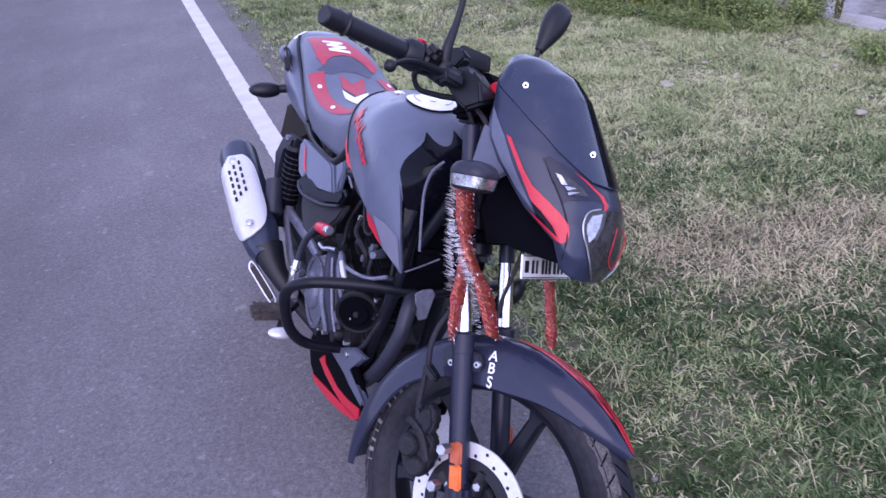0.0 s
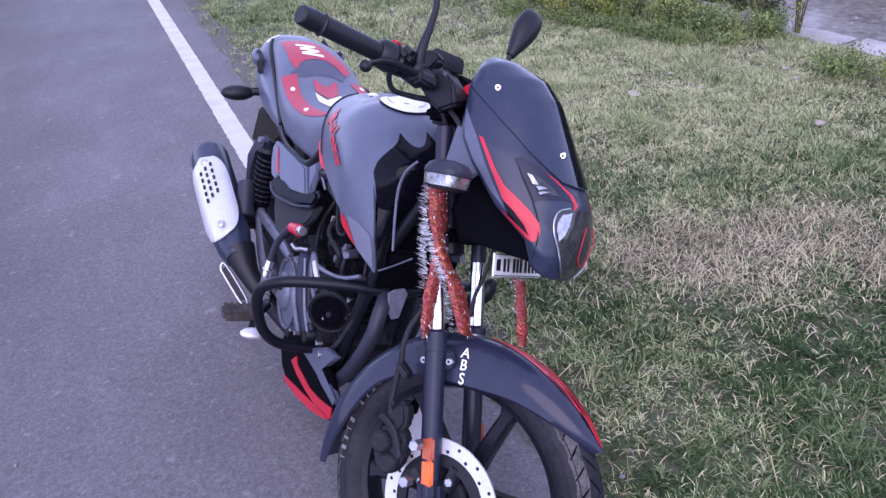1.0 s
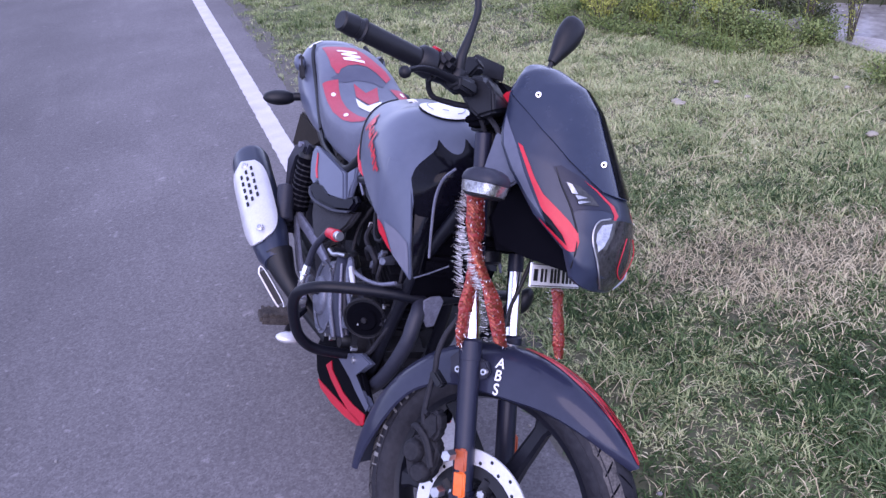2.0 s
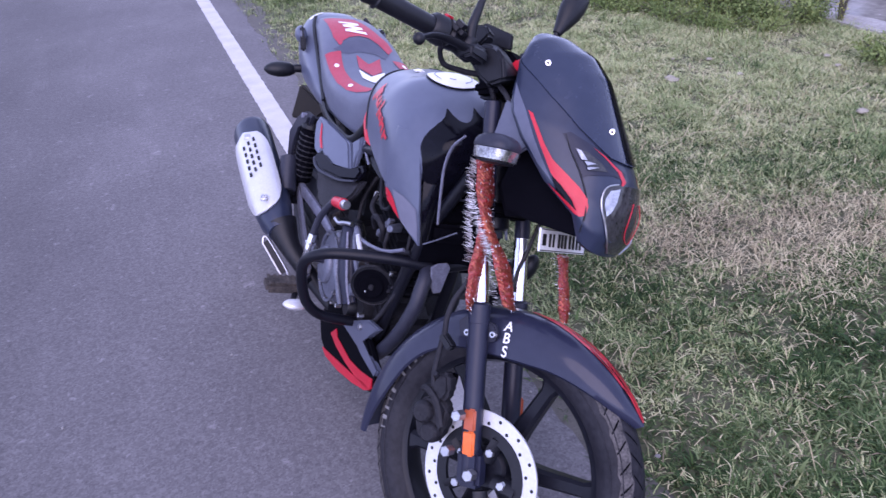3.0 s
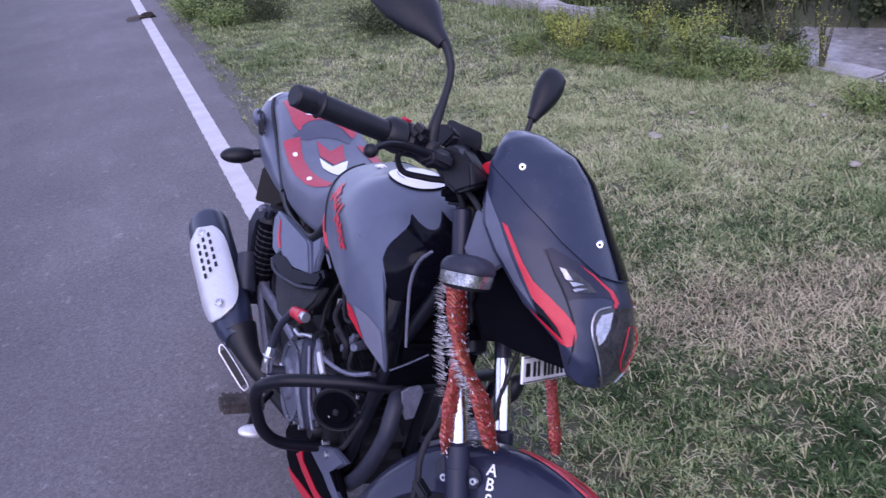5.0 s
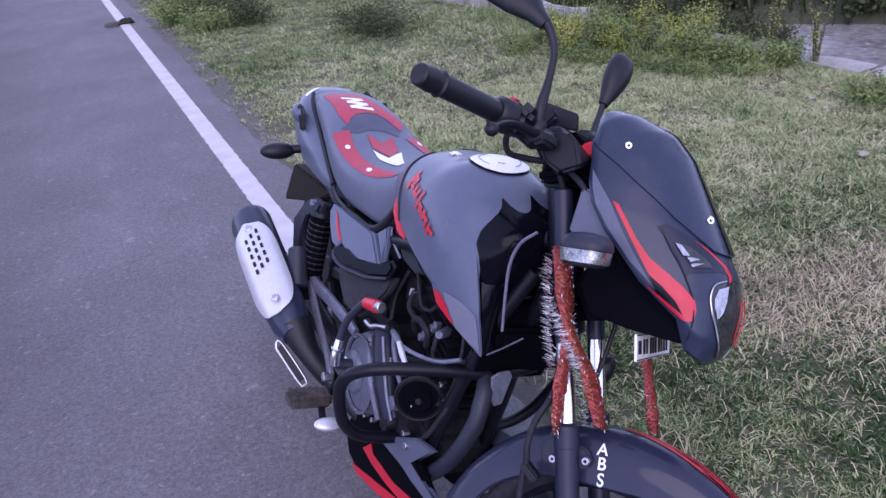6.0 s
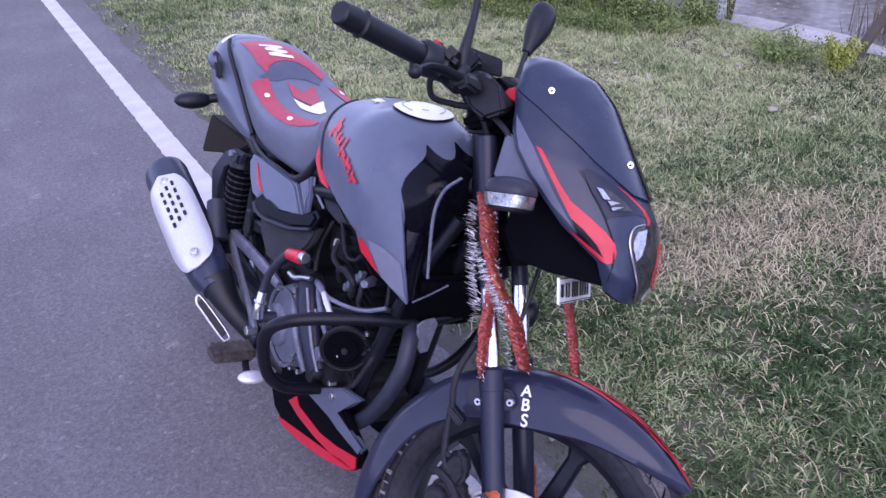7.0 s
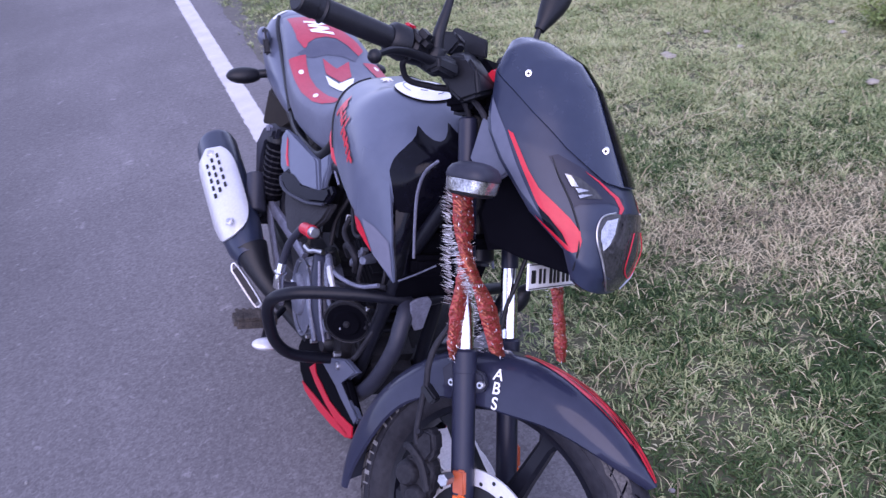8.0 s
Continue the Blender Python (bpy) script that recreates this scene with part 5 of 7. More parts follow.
    fixed("cover_trim", lean([(-0.877, 0.546), (-0.87, 0.563), (-0.832, 0.556), (-0.778, 0.559), (-0.712, 0.572), (-0.687, 0.601), (-0.665, 0.595), (-0.66, 0.571), (-0.716, 0.548), (-0.812, 0.53), (-0.863, 0.534)], 0.004, 0.02, 0.006), GLOSS, cover, "gloss black lower trim")
    fixed("trim_lip", leaning(tube([(-0.874, 0, 0.541), (-0.85, 0, 0.531), (-0.812, 0, 0.5285), (-0.76, 0, 0.537), (-0.716, 0, 0.5465), (-0.665, 0, 0.567)], 0.0032, 8), side, 0.01), PIPE, cover, "dull dark lip of the trim")
    fixed("lower_panel", lean([(-0.875, 0.534), (-0.812, 0.532), (-0.714, 0.55), (-0.657, 0.572), (-0.648, 0.539), (-0.657, 0.5), (-0.672, 0.472), (-0.74, 0.47), (-0.8, 0.5)], -0.012, 0.02, 0.006), DIRTY, cover, "dusty black lower panel")
    fixed("cover_web", lean([(-0.777, 0.637), (-0.75, 0.648), (-0.602, 0.606), (-0.632, 0.595), (-0.691, 0.602)], -0.02, 0.012, 0.003), BLACK, cover, "black web under the tank")
    fixed("web_edge", leaning(tube([(-0.779, 0, 0.64), (-0.755, 0, 0.624), (-0.69, 0, 0.604)], 0.0022, 6), side, -0.008), ALLOY, cover, "thin bright edge")

flap = plate([(-1.66, 0.515), (-1.71, 0.375), (-1.42, 0.47), (-1.25, 0.555)], CY, 0.11, 0.006)
guard = fixed("rear_mudguard", flap, BROWN, None, "brown black rear mudguard flap")
bodied("tail_lamp", box((0.03, 0.1, 0.05), (-1.645, CY, 0.71), (0, 0, 0), 0.01), RED, tail, "red tail lamp")

# ---- frame, engine and exhaust ----
for side in (-1, 1):
    fixed("frame_tube", tube([(-0.34, CY * 0.5, 0.80), (-0.50, CY + side * 0.06, 0.70), (-0.72, CY + side * 0.075, 0.63), (-0.95, CY + side * 0.085, 0.56), (-1.25, CY + side * 0.085, 0.60)], 0.015, 10), FRAME)
    fixed("down_tube", tube([(-0.33, CY * 0.5 + side * 0.02, 0.74), (-0.37, CY + side * 0.045, 0.58), (-0.41, CY + side * 0.06, 0.40), (-0.46, CY + side * 0.07, 0.25), (-0.62, CY + side * 0.08, 0.20), (-0.85, CY + side * 0.08, 0.22)], 0.014, 10), FRAME)
    # Rear spring and damper.
    a, b = Vector((-1.088, CY + side * 0.136, 0.575)), Vector((-1.062, CY + side * 0.149, 0.345))
    sh = fixed("rear_shock", cyl(a, b, 0.014), FRAME, None, "black rear spring and gas damper")
    d = b - a
    pts = []
    for k in range(110):
        t = k / 109
        q = a + d * (0.14 + 0.62 * t)
        pts.append(q + Vector((0.0265 * math.cos(t * 62), 0.0265 * math.sin(t * 62), 0)))
    fixed("shock_spring", tube(pts, 0.004, 6, 1), DIRTY, sh, "dusty black coil spring")
    fixed("shock_cup", cyl(a + d * -0.02, a + d * 0.14, 0.028, 0.03), BLACK, sh)
    fixed("dust_cover", cyl(a + d * 0.1, a + d * 0.8, 0.0285, 0.0285, 20), DEEP, sh, "dusty inner sleeve of the damper")
    fixed("shock_bracket", plate([(-1.2, 0.4), (-1.235, 0.487), (-1.16, 0.562), (-1.1, 0.59), (-1.03, 0.6), (-1.05, 0.566), (-1.14, 0.535), (-1.168, 0.475), (-1.15, 0.41)], CY + side * 0.152, 0.026, 0.008), PIPE, sh, "dusty black damper bracket")
    fixed("gas_canister", cyl((-1.092, CY + side * 0.185, 0.452), (-1.028, CY + side * 0.19, 0.37), 0.0245, 0.0255, 20), PIPE, sh, "black gas canister")
    fixed("shock_clamp", box((0.06, 0.05, 0.03), b + Vector((0, side * 0.006, 0.0)), (0, 8, 0), 0.008), FRAME, sh)
    fixed("shock_bolt", cyl(a + Vector((0, side * 0.018, 0.005)), a + Vector((0, side * 0.036, 0.005)), 0.009, seg=6), ALLOY, sh, "steel bolt")
    fixed("swingarm", tube([(-0.83, CY + side * 0.09, 0.285), (-1.0, CY + side * 0.11, 0.285), (-1.33, CY + side * 0.11, 0.285)], 0.021, 10, flat=1.2), FRAME)
    # Foot-rest bracket and pegs.
    y = CY + side * 0.15
    arms = []
    for run in ([(-1.06, 0.147, 0.376, 0.019, 0), (-0.98, 0.138, 0.38, 0.0165, 0), (-0.86, 0.122, 0.375, 0.0155, 0), (-0.79, 0.112, 0.366, 0.012, 0)], [(-1.06, 0.149, 0.368, 0.016, 0), (-0.95, 0.152, 0.322, 0.0135, 0), (-0.862, 0.152, 0.283, 0.0135, 0), (-0.785, 0.155, 0.248, 0.016, 0)]):
        arms.append(loft([[(x, CY + side * (d + u * 0.007), z + v * h) for u, v in ((-1, -0.6), (-0.5, -1), (0.5, -1), (1, -0.6), (1, 0.6), (0.5, 1), (-0.5, 1), (-1, 0.6))] for x, d, z, h, _ in stretched(run, 4)]))
    br = fixed("footrest_bracket", arms[0], ALLOY, None, "grey cast footrest bracket")
    fixed("lower_arm", arms[1], ALLOY, br)
    fixed("bracket_bolt", cyl((-0.79, CY + side * 0.15, 0.25), (-0.79, CY + side * 0.176, 0.25), 0.012, seg=6), STEEL, br, "steel bolt")
    fixed("heel_plate", plate([(-0.96, 0.35), (-0.85, 0.365), (-0.8, 0.35), (-0.8, 0.27), (-0.85, 0.29)], CY + side * 0.112, 0.008, 0.002), BLACK, br)
    peg = box((0.052, 0.098, 0.03), (-0.70, CY + side * 0.235, 0.254), (0, 0, 0), 0.008)
    peg = fixed("footpeg", peg, MUD, None, "muddy rubber rider footpeg")
    for k in range(6):
        fixed("peg_rib", box((0.046, 0.009, 0.004), (-0.70, CY + side * (0.197 + 0.0155 * k), 0.2685), (0, 0, 0), 0.0015), MUD, peg)
    # Passenger peg folded up, edged in bright metal.
    a, b = Vector((-0.918, 0, 0.262)), Vector((-0.855, 0, 0.2))
    a.y, b.y = CY + side * 0.25, CY + side * 0.2
    w = Vector((0.15, 0.76 * side, -0.63)) * 0.0095
    l = (b - a).normalized() * 0.012
    fixed("passenger_peg", tube([a + w, b + w, b + l, b - w, a - w, a - l, a + w], 0.0032, 8, 5), STEEL, None, "bright metal loop of the folded passenger footrest")
    n = w.cross(l).normalized() * 0.0025
    fixed("peg_rubber", hull([p + s * w * 0.85 + q * n for p in (a, b) for s in (-1, 1) for q in (-1, 1)], 0.001), FRAME, None, "dark rubber inside the metal loop")

crank = box((0.36, 0.19, 0.17), (-0.64, CY, 0.30), (0, -12, 0), 0.03)
box((0.2, 0.17, 0.12), (-0.78, CY, 0.36), (0, -6, 0), 0.03, bm=crank)
box((0.16, 0.14, 0.14), (-0.5, CY, 0.29), (0, 20, 0), 0.025, bm=crank)
engine = fixed("engine", crank, DIRTY, None, "dusty black air-cooled engine")
def ring_tube(centre, axis, radius, r):
    """A round hoop of bar about an axis."""
    u = axis.orthogonal().normalized()
    v = axis.cross(u)
    return tube([centre + radius * (math.cos(t) * u + math.sin(t) * v) for t in np.linspace(0, 2 * math.pi, 25)], r, 8, 2)


def casing(y0, y1, c, r, material, name, label, flatz=1.0, tilt=-20, n=30):
    rings = []
    for y, q in ((y0, 1.0), (y0 + (y1 - y0) * 0.6, 1.0), (y0 + (y1 - y0) * 0.85, 0.95), (y1, 0.85)):
        rings.append([Vector((c[0], 0, c[1])) + Matrix.Rotation(radians(tilt), 3, "Y") @ Vector((q * r * math.cos(t), 0, q * r * flatz * math.sin(t))) + Vector((0, y, 0)) for t in np.linspace(0, 2 * math.pi, n, endpoint=False)])
    return fixed(name, loft(rings), material, engine, label)


casing(-0.10, -0.172, (-0.672, 0.33), 0.09, CASE, "clutch_cover", "grey cast clutch cover", 1.05)
casing(-0.16, -0.184, (-0.70, 0.32), 0.05, CASE, "clutch_boss", "raised cover boss")
casing(-0.17, -0.1875, (-0.735, 0.318), 0.013, CHROME, "cover_badge", "bright oval cover badge", 1.4)
casing(-0.10, -0.152, (-0.555, 0.285), 0.026, BLACK, "oil_cover", "dark oil filter cover")
fixed("cover_rib", tube([(-0.67, -0.165, 0.425), (-0.635, -0.172, 0.392), (-0.595, -0.176, 0.35), (-0.54, -0.172, 0.298)], [0.006, 0.008, 0.0085, 0.006], 10), CASE, engine, "grey casing rib")
fixed("cover_rib", tube([(-0.575, -0.16, 0.487), (-0.545, -0.168, 0.47), (-0.505, -0.17, 0.437), (-0.47, -0.166, 0.408)], [0.0045, 0.006, 0.006, 0.0045], 10), CASE, engine, "grey casing rib")
fixed("cover_rib", tube([(-0.605, -0.168, 0.46), (-0.565, -0.171, 0.415), (-0.525, -0.171, 0.365), (-0.49, -0.168, 0.33)], [0.003, 0.004, 0.004, 0.003], 8), ALLOY, engine, "thin raised line on the casing")
fixed("oil_spout", cyl((-0.508, -0.15, 0.36), (-0.508, -0.169, 0.36), 0.016, 0.015, 18), CASE, engine, "oil sight ring")
fixed("clutch_rim", turned([(0.088, -0.173), (0.09, -0.178), (0.084, -0.178), (0.082, -0.173)], (-0.672, 0, 0.33), 40), CASE, engine, "raised rim of the clutch cover")
fixed("clutch_band", tube([(-0.64, -0.155, 0.46), (-0.6, -0.163, 0.425), (-0.555, -0.165, 0.37), (-0.51, -0.16, 0.32)], [0.02, 0.024, 0.024, 0.018], 12, flat=0.5), FORK, engine, "dark band across the clutch cover")
fixed("bright_rib", tube([(-0.522, -0.172, 0.494), (-0.5, -0.173, 0.484), (-0.478, -0.172, 0.472)], [0.0055, 0.0065, 0.0055], 8), SHIELD, engine, "bright casing rib")
casing(0.06, 0.13, (-0.60, 0.33), 0.095, DIRTY, "magneto_cover", "dusty black generator cover")
# Fins and cylinder are blackened for the shade inside the engine bay.
for k in range(9):
    z = 0.40 + 0.019 * k
    w = 0.075 if k < 7 else 0.065
    fixed("cylinder_fin", box((0.155, 2 * w, 0.005), (-0.50 - 0.006 * k + 0.02, CY, z + 0.03), (0, 14, 0), 0.002), BLACK, engine, "dusty cooling fin")
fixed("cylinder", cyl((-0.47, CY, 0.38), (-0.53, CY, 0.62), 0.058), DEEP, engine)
fixed("cylinder_head", box((0.15, 0.13, 0.06), (-0.53, CY, 0.625), (0, 14, 0), 0.015), DIRTY, engine)
fixed("spark_lead", tube([(-0.6, -0.15, 0.475), (-0.562, -0.16, 0.484), (-0.52, -0.165, 0.487), (-0.46, -0.158, 0.5), (-0.403, -0.145, 0.519), (-0.364, -0.124, 0.545)], [0.007, 0.0075, 0.005, 0.0042, 0.0042, 0.0042], 8), ALLOY, engine, "pale ignition lead")
fixed("clutch_arm", tube([(-0.668, -0.184, 0.465), (-0.65, -0.178, 0.462), (-0.635, -0.17, 0.47), (-0.612, -0.16, 0.478)], [0.007, 0.0065, 0.005, 0.006], 8), STEEL, engine, "bright clutch arm")
fixed("oil_cap", cyl((-0.645, -0.12, 0.43), (-0.65, -0.135, 0.465), 0.016), BLACK, engine)
for pts, r, m in (([(-0.60, -0.14, 0.47), (-0.56, -0.15, 0.455), (-0.50, -0.155, 0.47), (-0.44, -0.14, 0.50), (-0.38, -0.1, 0.53)], 0.0055, RUBBER), ([(-0.66, -0.13, 0.47), (-0.68, -0.12, 0.52), (-0.70, -0.09, 0.57)], 0.005, RUBBER), ([(-0.46, -0.12, 0.30), (-0.42, -0.12, 0.34), (-0.40, -0.1, 0.42), (-0.38, -0.08, 0.5)], 0.0055, RUBBER), ([(-0.43, -0.09, 0.60), (-0.40, -0.1, 0.52), (-0.41, -0.1, 0.44), (-0.45, -0.11, 0.38)], 0.004, RUBBER)):
    fixed("engine_hose", tube(pts, r, 8), m, engine, "thin engine hose")
for x, y, z in ((-0.56, -0.16, 0.43), (-0.52, -0.155, 0.425), (-0.455, -0.15, 0.39), (-0.46, -0.15, 0.32), (-0.58, -0.165, 0.27), (-0.62, -0.165, 0.255), (-0.43, -0.11, 0.45), (-0.48, -0.12, 0.46), (-0.66, -0.13, 0.44)):
    fixed("engine_bolt", cyl((x, y + 0.012, z), (x, y - 0.004, z), 0.006, seg=6), STEEL, engine)
fixed("cable_clamp", box((0.014, 0.01, 0.024), (-0.575, -0.15, 0.458), (0, 20, 0), 0.003), SHIELD, engine, "bright cable clamp")
fixed("lead_tag", box((0.016, 0.008, 0.018), (-0.622, -0.112, 0.553), (0, 10, 0), 0.001), SHIELD, engine, "pale tag on a lead")
fixed("side_lead", tube([(-0.62, -0.11, 0.60), (-0.56, -0.12, 0.56), (-0.52, -0.12, 0.565), (-0.49, -0.125, 0.59)], 0.004, 8), RUBBER, engine)
for pts, r in (([(-0.56, -0.12, 0.5), (-0.545, -0.135, 0.53), (-0.515, -0.138, 0.545), (-0.49, -0.13, 0.53), (-0.495, -0.125, 0.5)], 0.0075), ([(-0.47, -0.12, 0.56), (-0.455, -0.13, 0.53), (-0.45, -0.13, 0.5), (-0.42, -0.12, 0.49)], 0.005), ([(-0.62, -0.11, 0.56), (-0.6, -0.125, 0.535), (-0.57, -0.12, 0.52)], 0.006)):
    fixed("engine_hose", tube(pts, r, 8), RUBBER, engine, "looped rubber hose by the cylinder")
fixed("spark_plug", cyl((-0.47, -0.1, 0.545), (-0.44, -0.135, 0.555), 0.011, 0.008, 12), CASE, engine, "grey spark plug cap")
for k in range(5):
    fixed("plug_rib", cyl((-0.528 + 0.012 * k, -0.112, 0.5 + 0.013 * k), (-0.53 + 0.012 * k, -0.126, 0.501 + 0.013 * k), 0.0085, seg=10), CASE, engine)
fixed("carburettor", box((0.1, 0.08, 0.09), (-0.69, CY, 0.53), (0, -10, 0), 0.015), BLACK, engine)
fixed("airbox", box((0.26, 0.17, 0.17), (-0.87, CY, 0.50), (0, 0, 0), 0.03), BLACK, None, "black airbox")
for k in range(7):
    fixed("casing_bolt", cyl((-0.672 + 0.084 * math.cos(0.5 + k * 0.9), -0.165, 0.33 + 0.086 * math.sin(0.5 + k * 0.9)), (-0.672 + 0.084 * math.cos(0.5 + k * 0.9), -0.178, 0.33 + 0.086 * math.sin(0.5 + k * 0.9)), 0.0055, seg=6), STEEL, engine)

pipe = tube([(-0.43, -0.04, 0.5), (-0.385, -0.05, 0.502), (-0.352, -0.064, 0.49), (-0.335, -0.075, 0.465), (-0.328, -0.082, 0.425), (-0.345, -0.094, 0.35), (-0.39, -0.1, 0.275), (-0.46, -0.092, 0.21), (-0.54, -0.085, 0.18), (-0.62, -0.09, 0.165)], 0.0165, 16)
exhaust = fixed("exhaust_pipe", pipe, PIPE, None, "blue black exhaust header pipe")
fixed("link_pipe", tube([(-0.60, -0.09, 0.165), (-0.70, -0.11, 0.17), (-0.80, -0.17, 0.215), (-0.87, -0.225, 0.27), (-0.93, -0.25, 0.315)], [0.018, 0.019, 0.022, 0.028, 0.045], 16), BLACK, exhaust, "black link pipe to the silencer")
AX0, AX1 = Vector((-0.90, -0.255, 0.30)), Vector((-1.325, -0.292, 0.432))
dv = (AX1 - AX0).normalized()
up = Vector((0, 0, 1))
up = (up - dv * up.dot(dv)).normalized()
sd = dv.cross(up).normalized()
if sd.y > 0:
    sd = -sd
Lx = (AX1 - AX0).length
ring = lambda f, r, fl=1.12: [AX0 + dv * (Lx * f) + r * (math.cos(t) * sd + fl * math.sin(t) * up) for t in np.linspace(0, 2 * math.pi, 28, endpoint=False)]
bm = loft([ring(0, 0.03), ring(0.08, 0.044), ring(0.2, 0.052), ring(0.6, 0.056), ring(0.96, 0.056), ring(1.0, 0.052), ring(1.0, 0.035), ring(0.97, 0.033)])
silencer = fixed("silencer", bm, NAVY, None, "black silencer with a silver heat shield")


def shield_point(f, a, r):
    return AX0 + dv * (Lx * f) + r * (math.cos(a) * sd + 1.12 * math.sin(a) * up)


rings = []
for f in np.linspace(0.10, 0.83, 26):
    g = (f - 0.10) / 0.73
    spread = 1.02 * (1 - abs(2 * g - 1) ** 4.5) ** 0.5 + 0.05
    mid = 0.72
    r = float(np.interp(f, [0.1, 0.3, 0.83], [0.053, 0.063, 0.065]))
    row = [shield_point(f, mid + spread * v, r) for v in np.linspace(-1, 1, 14)]
    rings.append(row + [shield_point(f, mid + spread * v, r - 0.004) for v in np.linspace(1, -1, 14)])
bm = loft(rings)
shield = fixed("heat_shield", bm, SHIELD, silencer, "silver heat shield with slots")
for i in range(3):
    for k in range(5):
        f = 0.41 + 0.065 * k + 0.02 * i
        a = 0.58 + 0.26 * i
        p, q = shield_point(f, a, 0.0655), shield_point(f + 0.03, a, 0.0655)
        fixed("shield_slot", tube([p, q], 0.0042, 8, flat=0.6), BLACK, shield)
for f in (0.18, 0.775):
    p = shield_point(f, 0.86, 0.063)
    nrm = (p - (AX0 + dv * (Lx * f))).normalized()
    s = fixed("shield_screw", cyl(p, p + nrm * 0.006, 0.0115, 0.010, 16), SHIELD, shield, "bright screw in a cup")
    fixed("screw_head", cyl(p + nrm * 0.004, p + nrm * 0.009, 0.006, seg=6), STEEL, shield)

kick = tube([(-0.70, -0.18, 0.335), (-0.703, -0.222, 0.342), (-0.702, -0.224, 0.366), (-0.706, -0.22, 0.4), (-0.702, -0.214, 0.445), (-0.68, -0.205, 0.487), (-0.663, -0.198, 0.51), (-0.64, -0.194, 0.519)], [0.014, 0.012, 0.0105, 0.009, 0.0085, 0.008, 0.008, 0.008], 12)
kicker = fixed("kick_starter", kick, PIPE, None, "kick lever with a red rubber")
fixed("kick_collar", cyl((-0.704, -0.223, 0.372), (-0.7045, -0.2225, 0.38), 0.0145, seg=14), CHROME, kicker)
fixed("kick_knuckle", tube([(-0.703, -0.223, 0.34), (-0.702, -0.225, 0.366), (-0.705, -0.221, 0.4)], [0.0145, 0.0115, 0.0098], 12), CHROME, kicker, "chromed knuckle")
fixed("kick_rubber", cyl((-0.658, -0.196, 0.513), (-0.606, -0.192, 0.53), 0.0128, 0.0145, 18), RED, kicker, "red rubber sleeve")
fixed("kick_cap", cyl((-0.61, -0.192, 0.529), (-0.592, -0.19, 0.535), 0.0122, 0.011, 18), STEEL, kicker, "steel end")
ped = tube([(-0.76, -0.19, 0.24), (-0.70, -0.235, 0.235), (-0.62, -0.262, 0.255), (-0.575, -0.27, 0.27)], 0.008, 8)
pedal = fixed("brake_pedal", ped, FRAME, None, "rear brake pedal")
fixed("pedal_pad", ball((-0.566, -0.27, 0.278), (0.019, 0.031, 0.0115)), SHIELD, pedal, "bright pedal pad")

GUARD = [(-0.37, -0.05, 0.505), (-0.385, -0.13, 0.51), (-0.42, -0.235, 0.498), (-0.45, -0.282, 0.475), (-0.475, -0.297, 0.44), (-0.49, -0.29, 0.39), (-0.505, -0.265, 0.325), (-0.515, -0.22, 0.283), (-0.52, -0.14, 0.265), (-0.52, -0.06, 0.26)]
for side in (-1, 1):
    fixed("crash_guard", tube([(x, y if side < 0 else 2 * CY - y, z) for x, y, z in GUARD], 0.0124, 14), FRAME, None, "bent black tubular crash guard")

# Belly pan with red edges.
for side in (-1, 1):
    y = CY + side * 0.093
    pan = fixed("belly_pan", plate([(-0.72, 0.22), (-0.62, 0.235), (-0.58, 0.25), (-0.47, 0.29), (-0.40, 0.285), (-0.31, 0.262), (-0.305, 0.228), (-0.337, 0.196), (-0.431, 0.15), (-0.54, 0.105), (-0.649, 0.07), (-0.72, 0.075), (-0.77, 0.12)], y, 0.02, 0.006), DEEP, None, "black belly pan with red edges")
    fixed("red_edge", plate([(-0.647, 0.145), (-0.612, 0.182), (-0.591, 0.169), (-0.476, 0.183), (-0.393, 0.211), (-0.322, 0.242), (-0.315, 0.22), (-0.333, 0.206), (-0.41, 0.179), (-0.501, 0.158), (-0.585, 0.146)], y + side * 0.0105, 0.004, 0.001), RED, pan, "red edge")
    fixed("red_edge", plate([(-0.319, 0.214), (-0.35, 0.19), (-0.431, 0.15), (-0.54, 0.105), (-0.649, 0.07), (-0.69, 0.072), (-0.56, 0.122), (-0.44, 0.168), (-0.36, 0.204)], y + side * 0.0105, 0.004, 0.001), RED, pan, "red lower edge")
    fixed("pan_bracket", plate([(-0.589, 0.214), (-0.561, 0.239), (-0.429, 0.328), (-0.354, 0.351), (-0.434, 0.267), (-0.308, 0.274), (-0.317, 0.249), (-0.414, 0.24), (-0.456, 0.242)], y + side * 0.004, 0.014, 0.003), FADE, pan, "grey pan bracket")
    fixed("pan_screw", cyl((-0.459, y, 0.289), (-0.459, y + side * 0.016, 0.289), 0.008, seg=12), STEEL, pan)
side_stand = tube([(-0.66, CY + 0.08, 0.22), (-0.70, CY + 0.16, 0.13), (-0.72, 0.225, 0.075)], 0.012, 10)
fixed("side_stand", side_stand, FRAME, None, "black side stand let down")
fixed("stand_foot", box((0.06, 0.05, 0.008), (-0.72, 0.228, 0.078), (20, 0, 0), 0.003), FRAME, None, "flat stand foot")
fixed("brake_rod", tube([(-1.165, -0.17, 0.222), (-1.117, -0.17, 0.185), (-1.07, -0.17, 0.15)], 0.005, 8), RED, None, "thin red rear brake rod")
fixed("leg_guard_bracket", box((0.05, 0.12, 0.04), (-0.345, CY * 0.6, 0.60), (0, -20, 0), 0.01), DEEP)
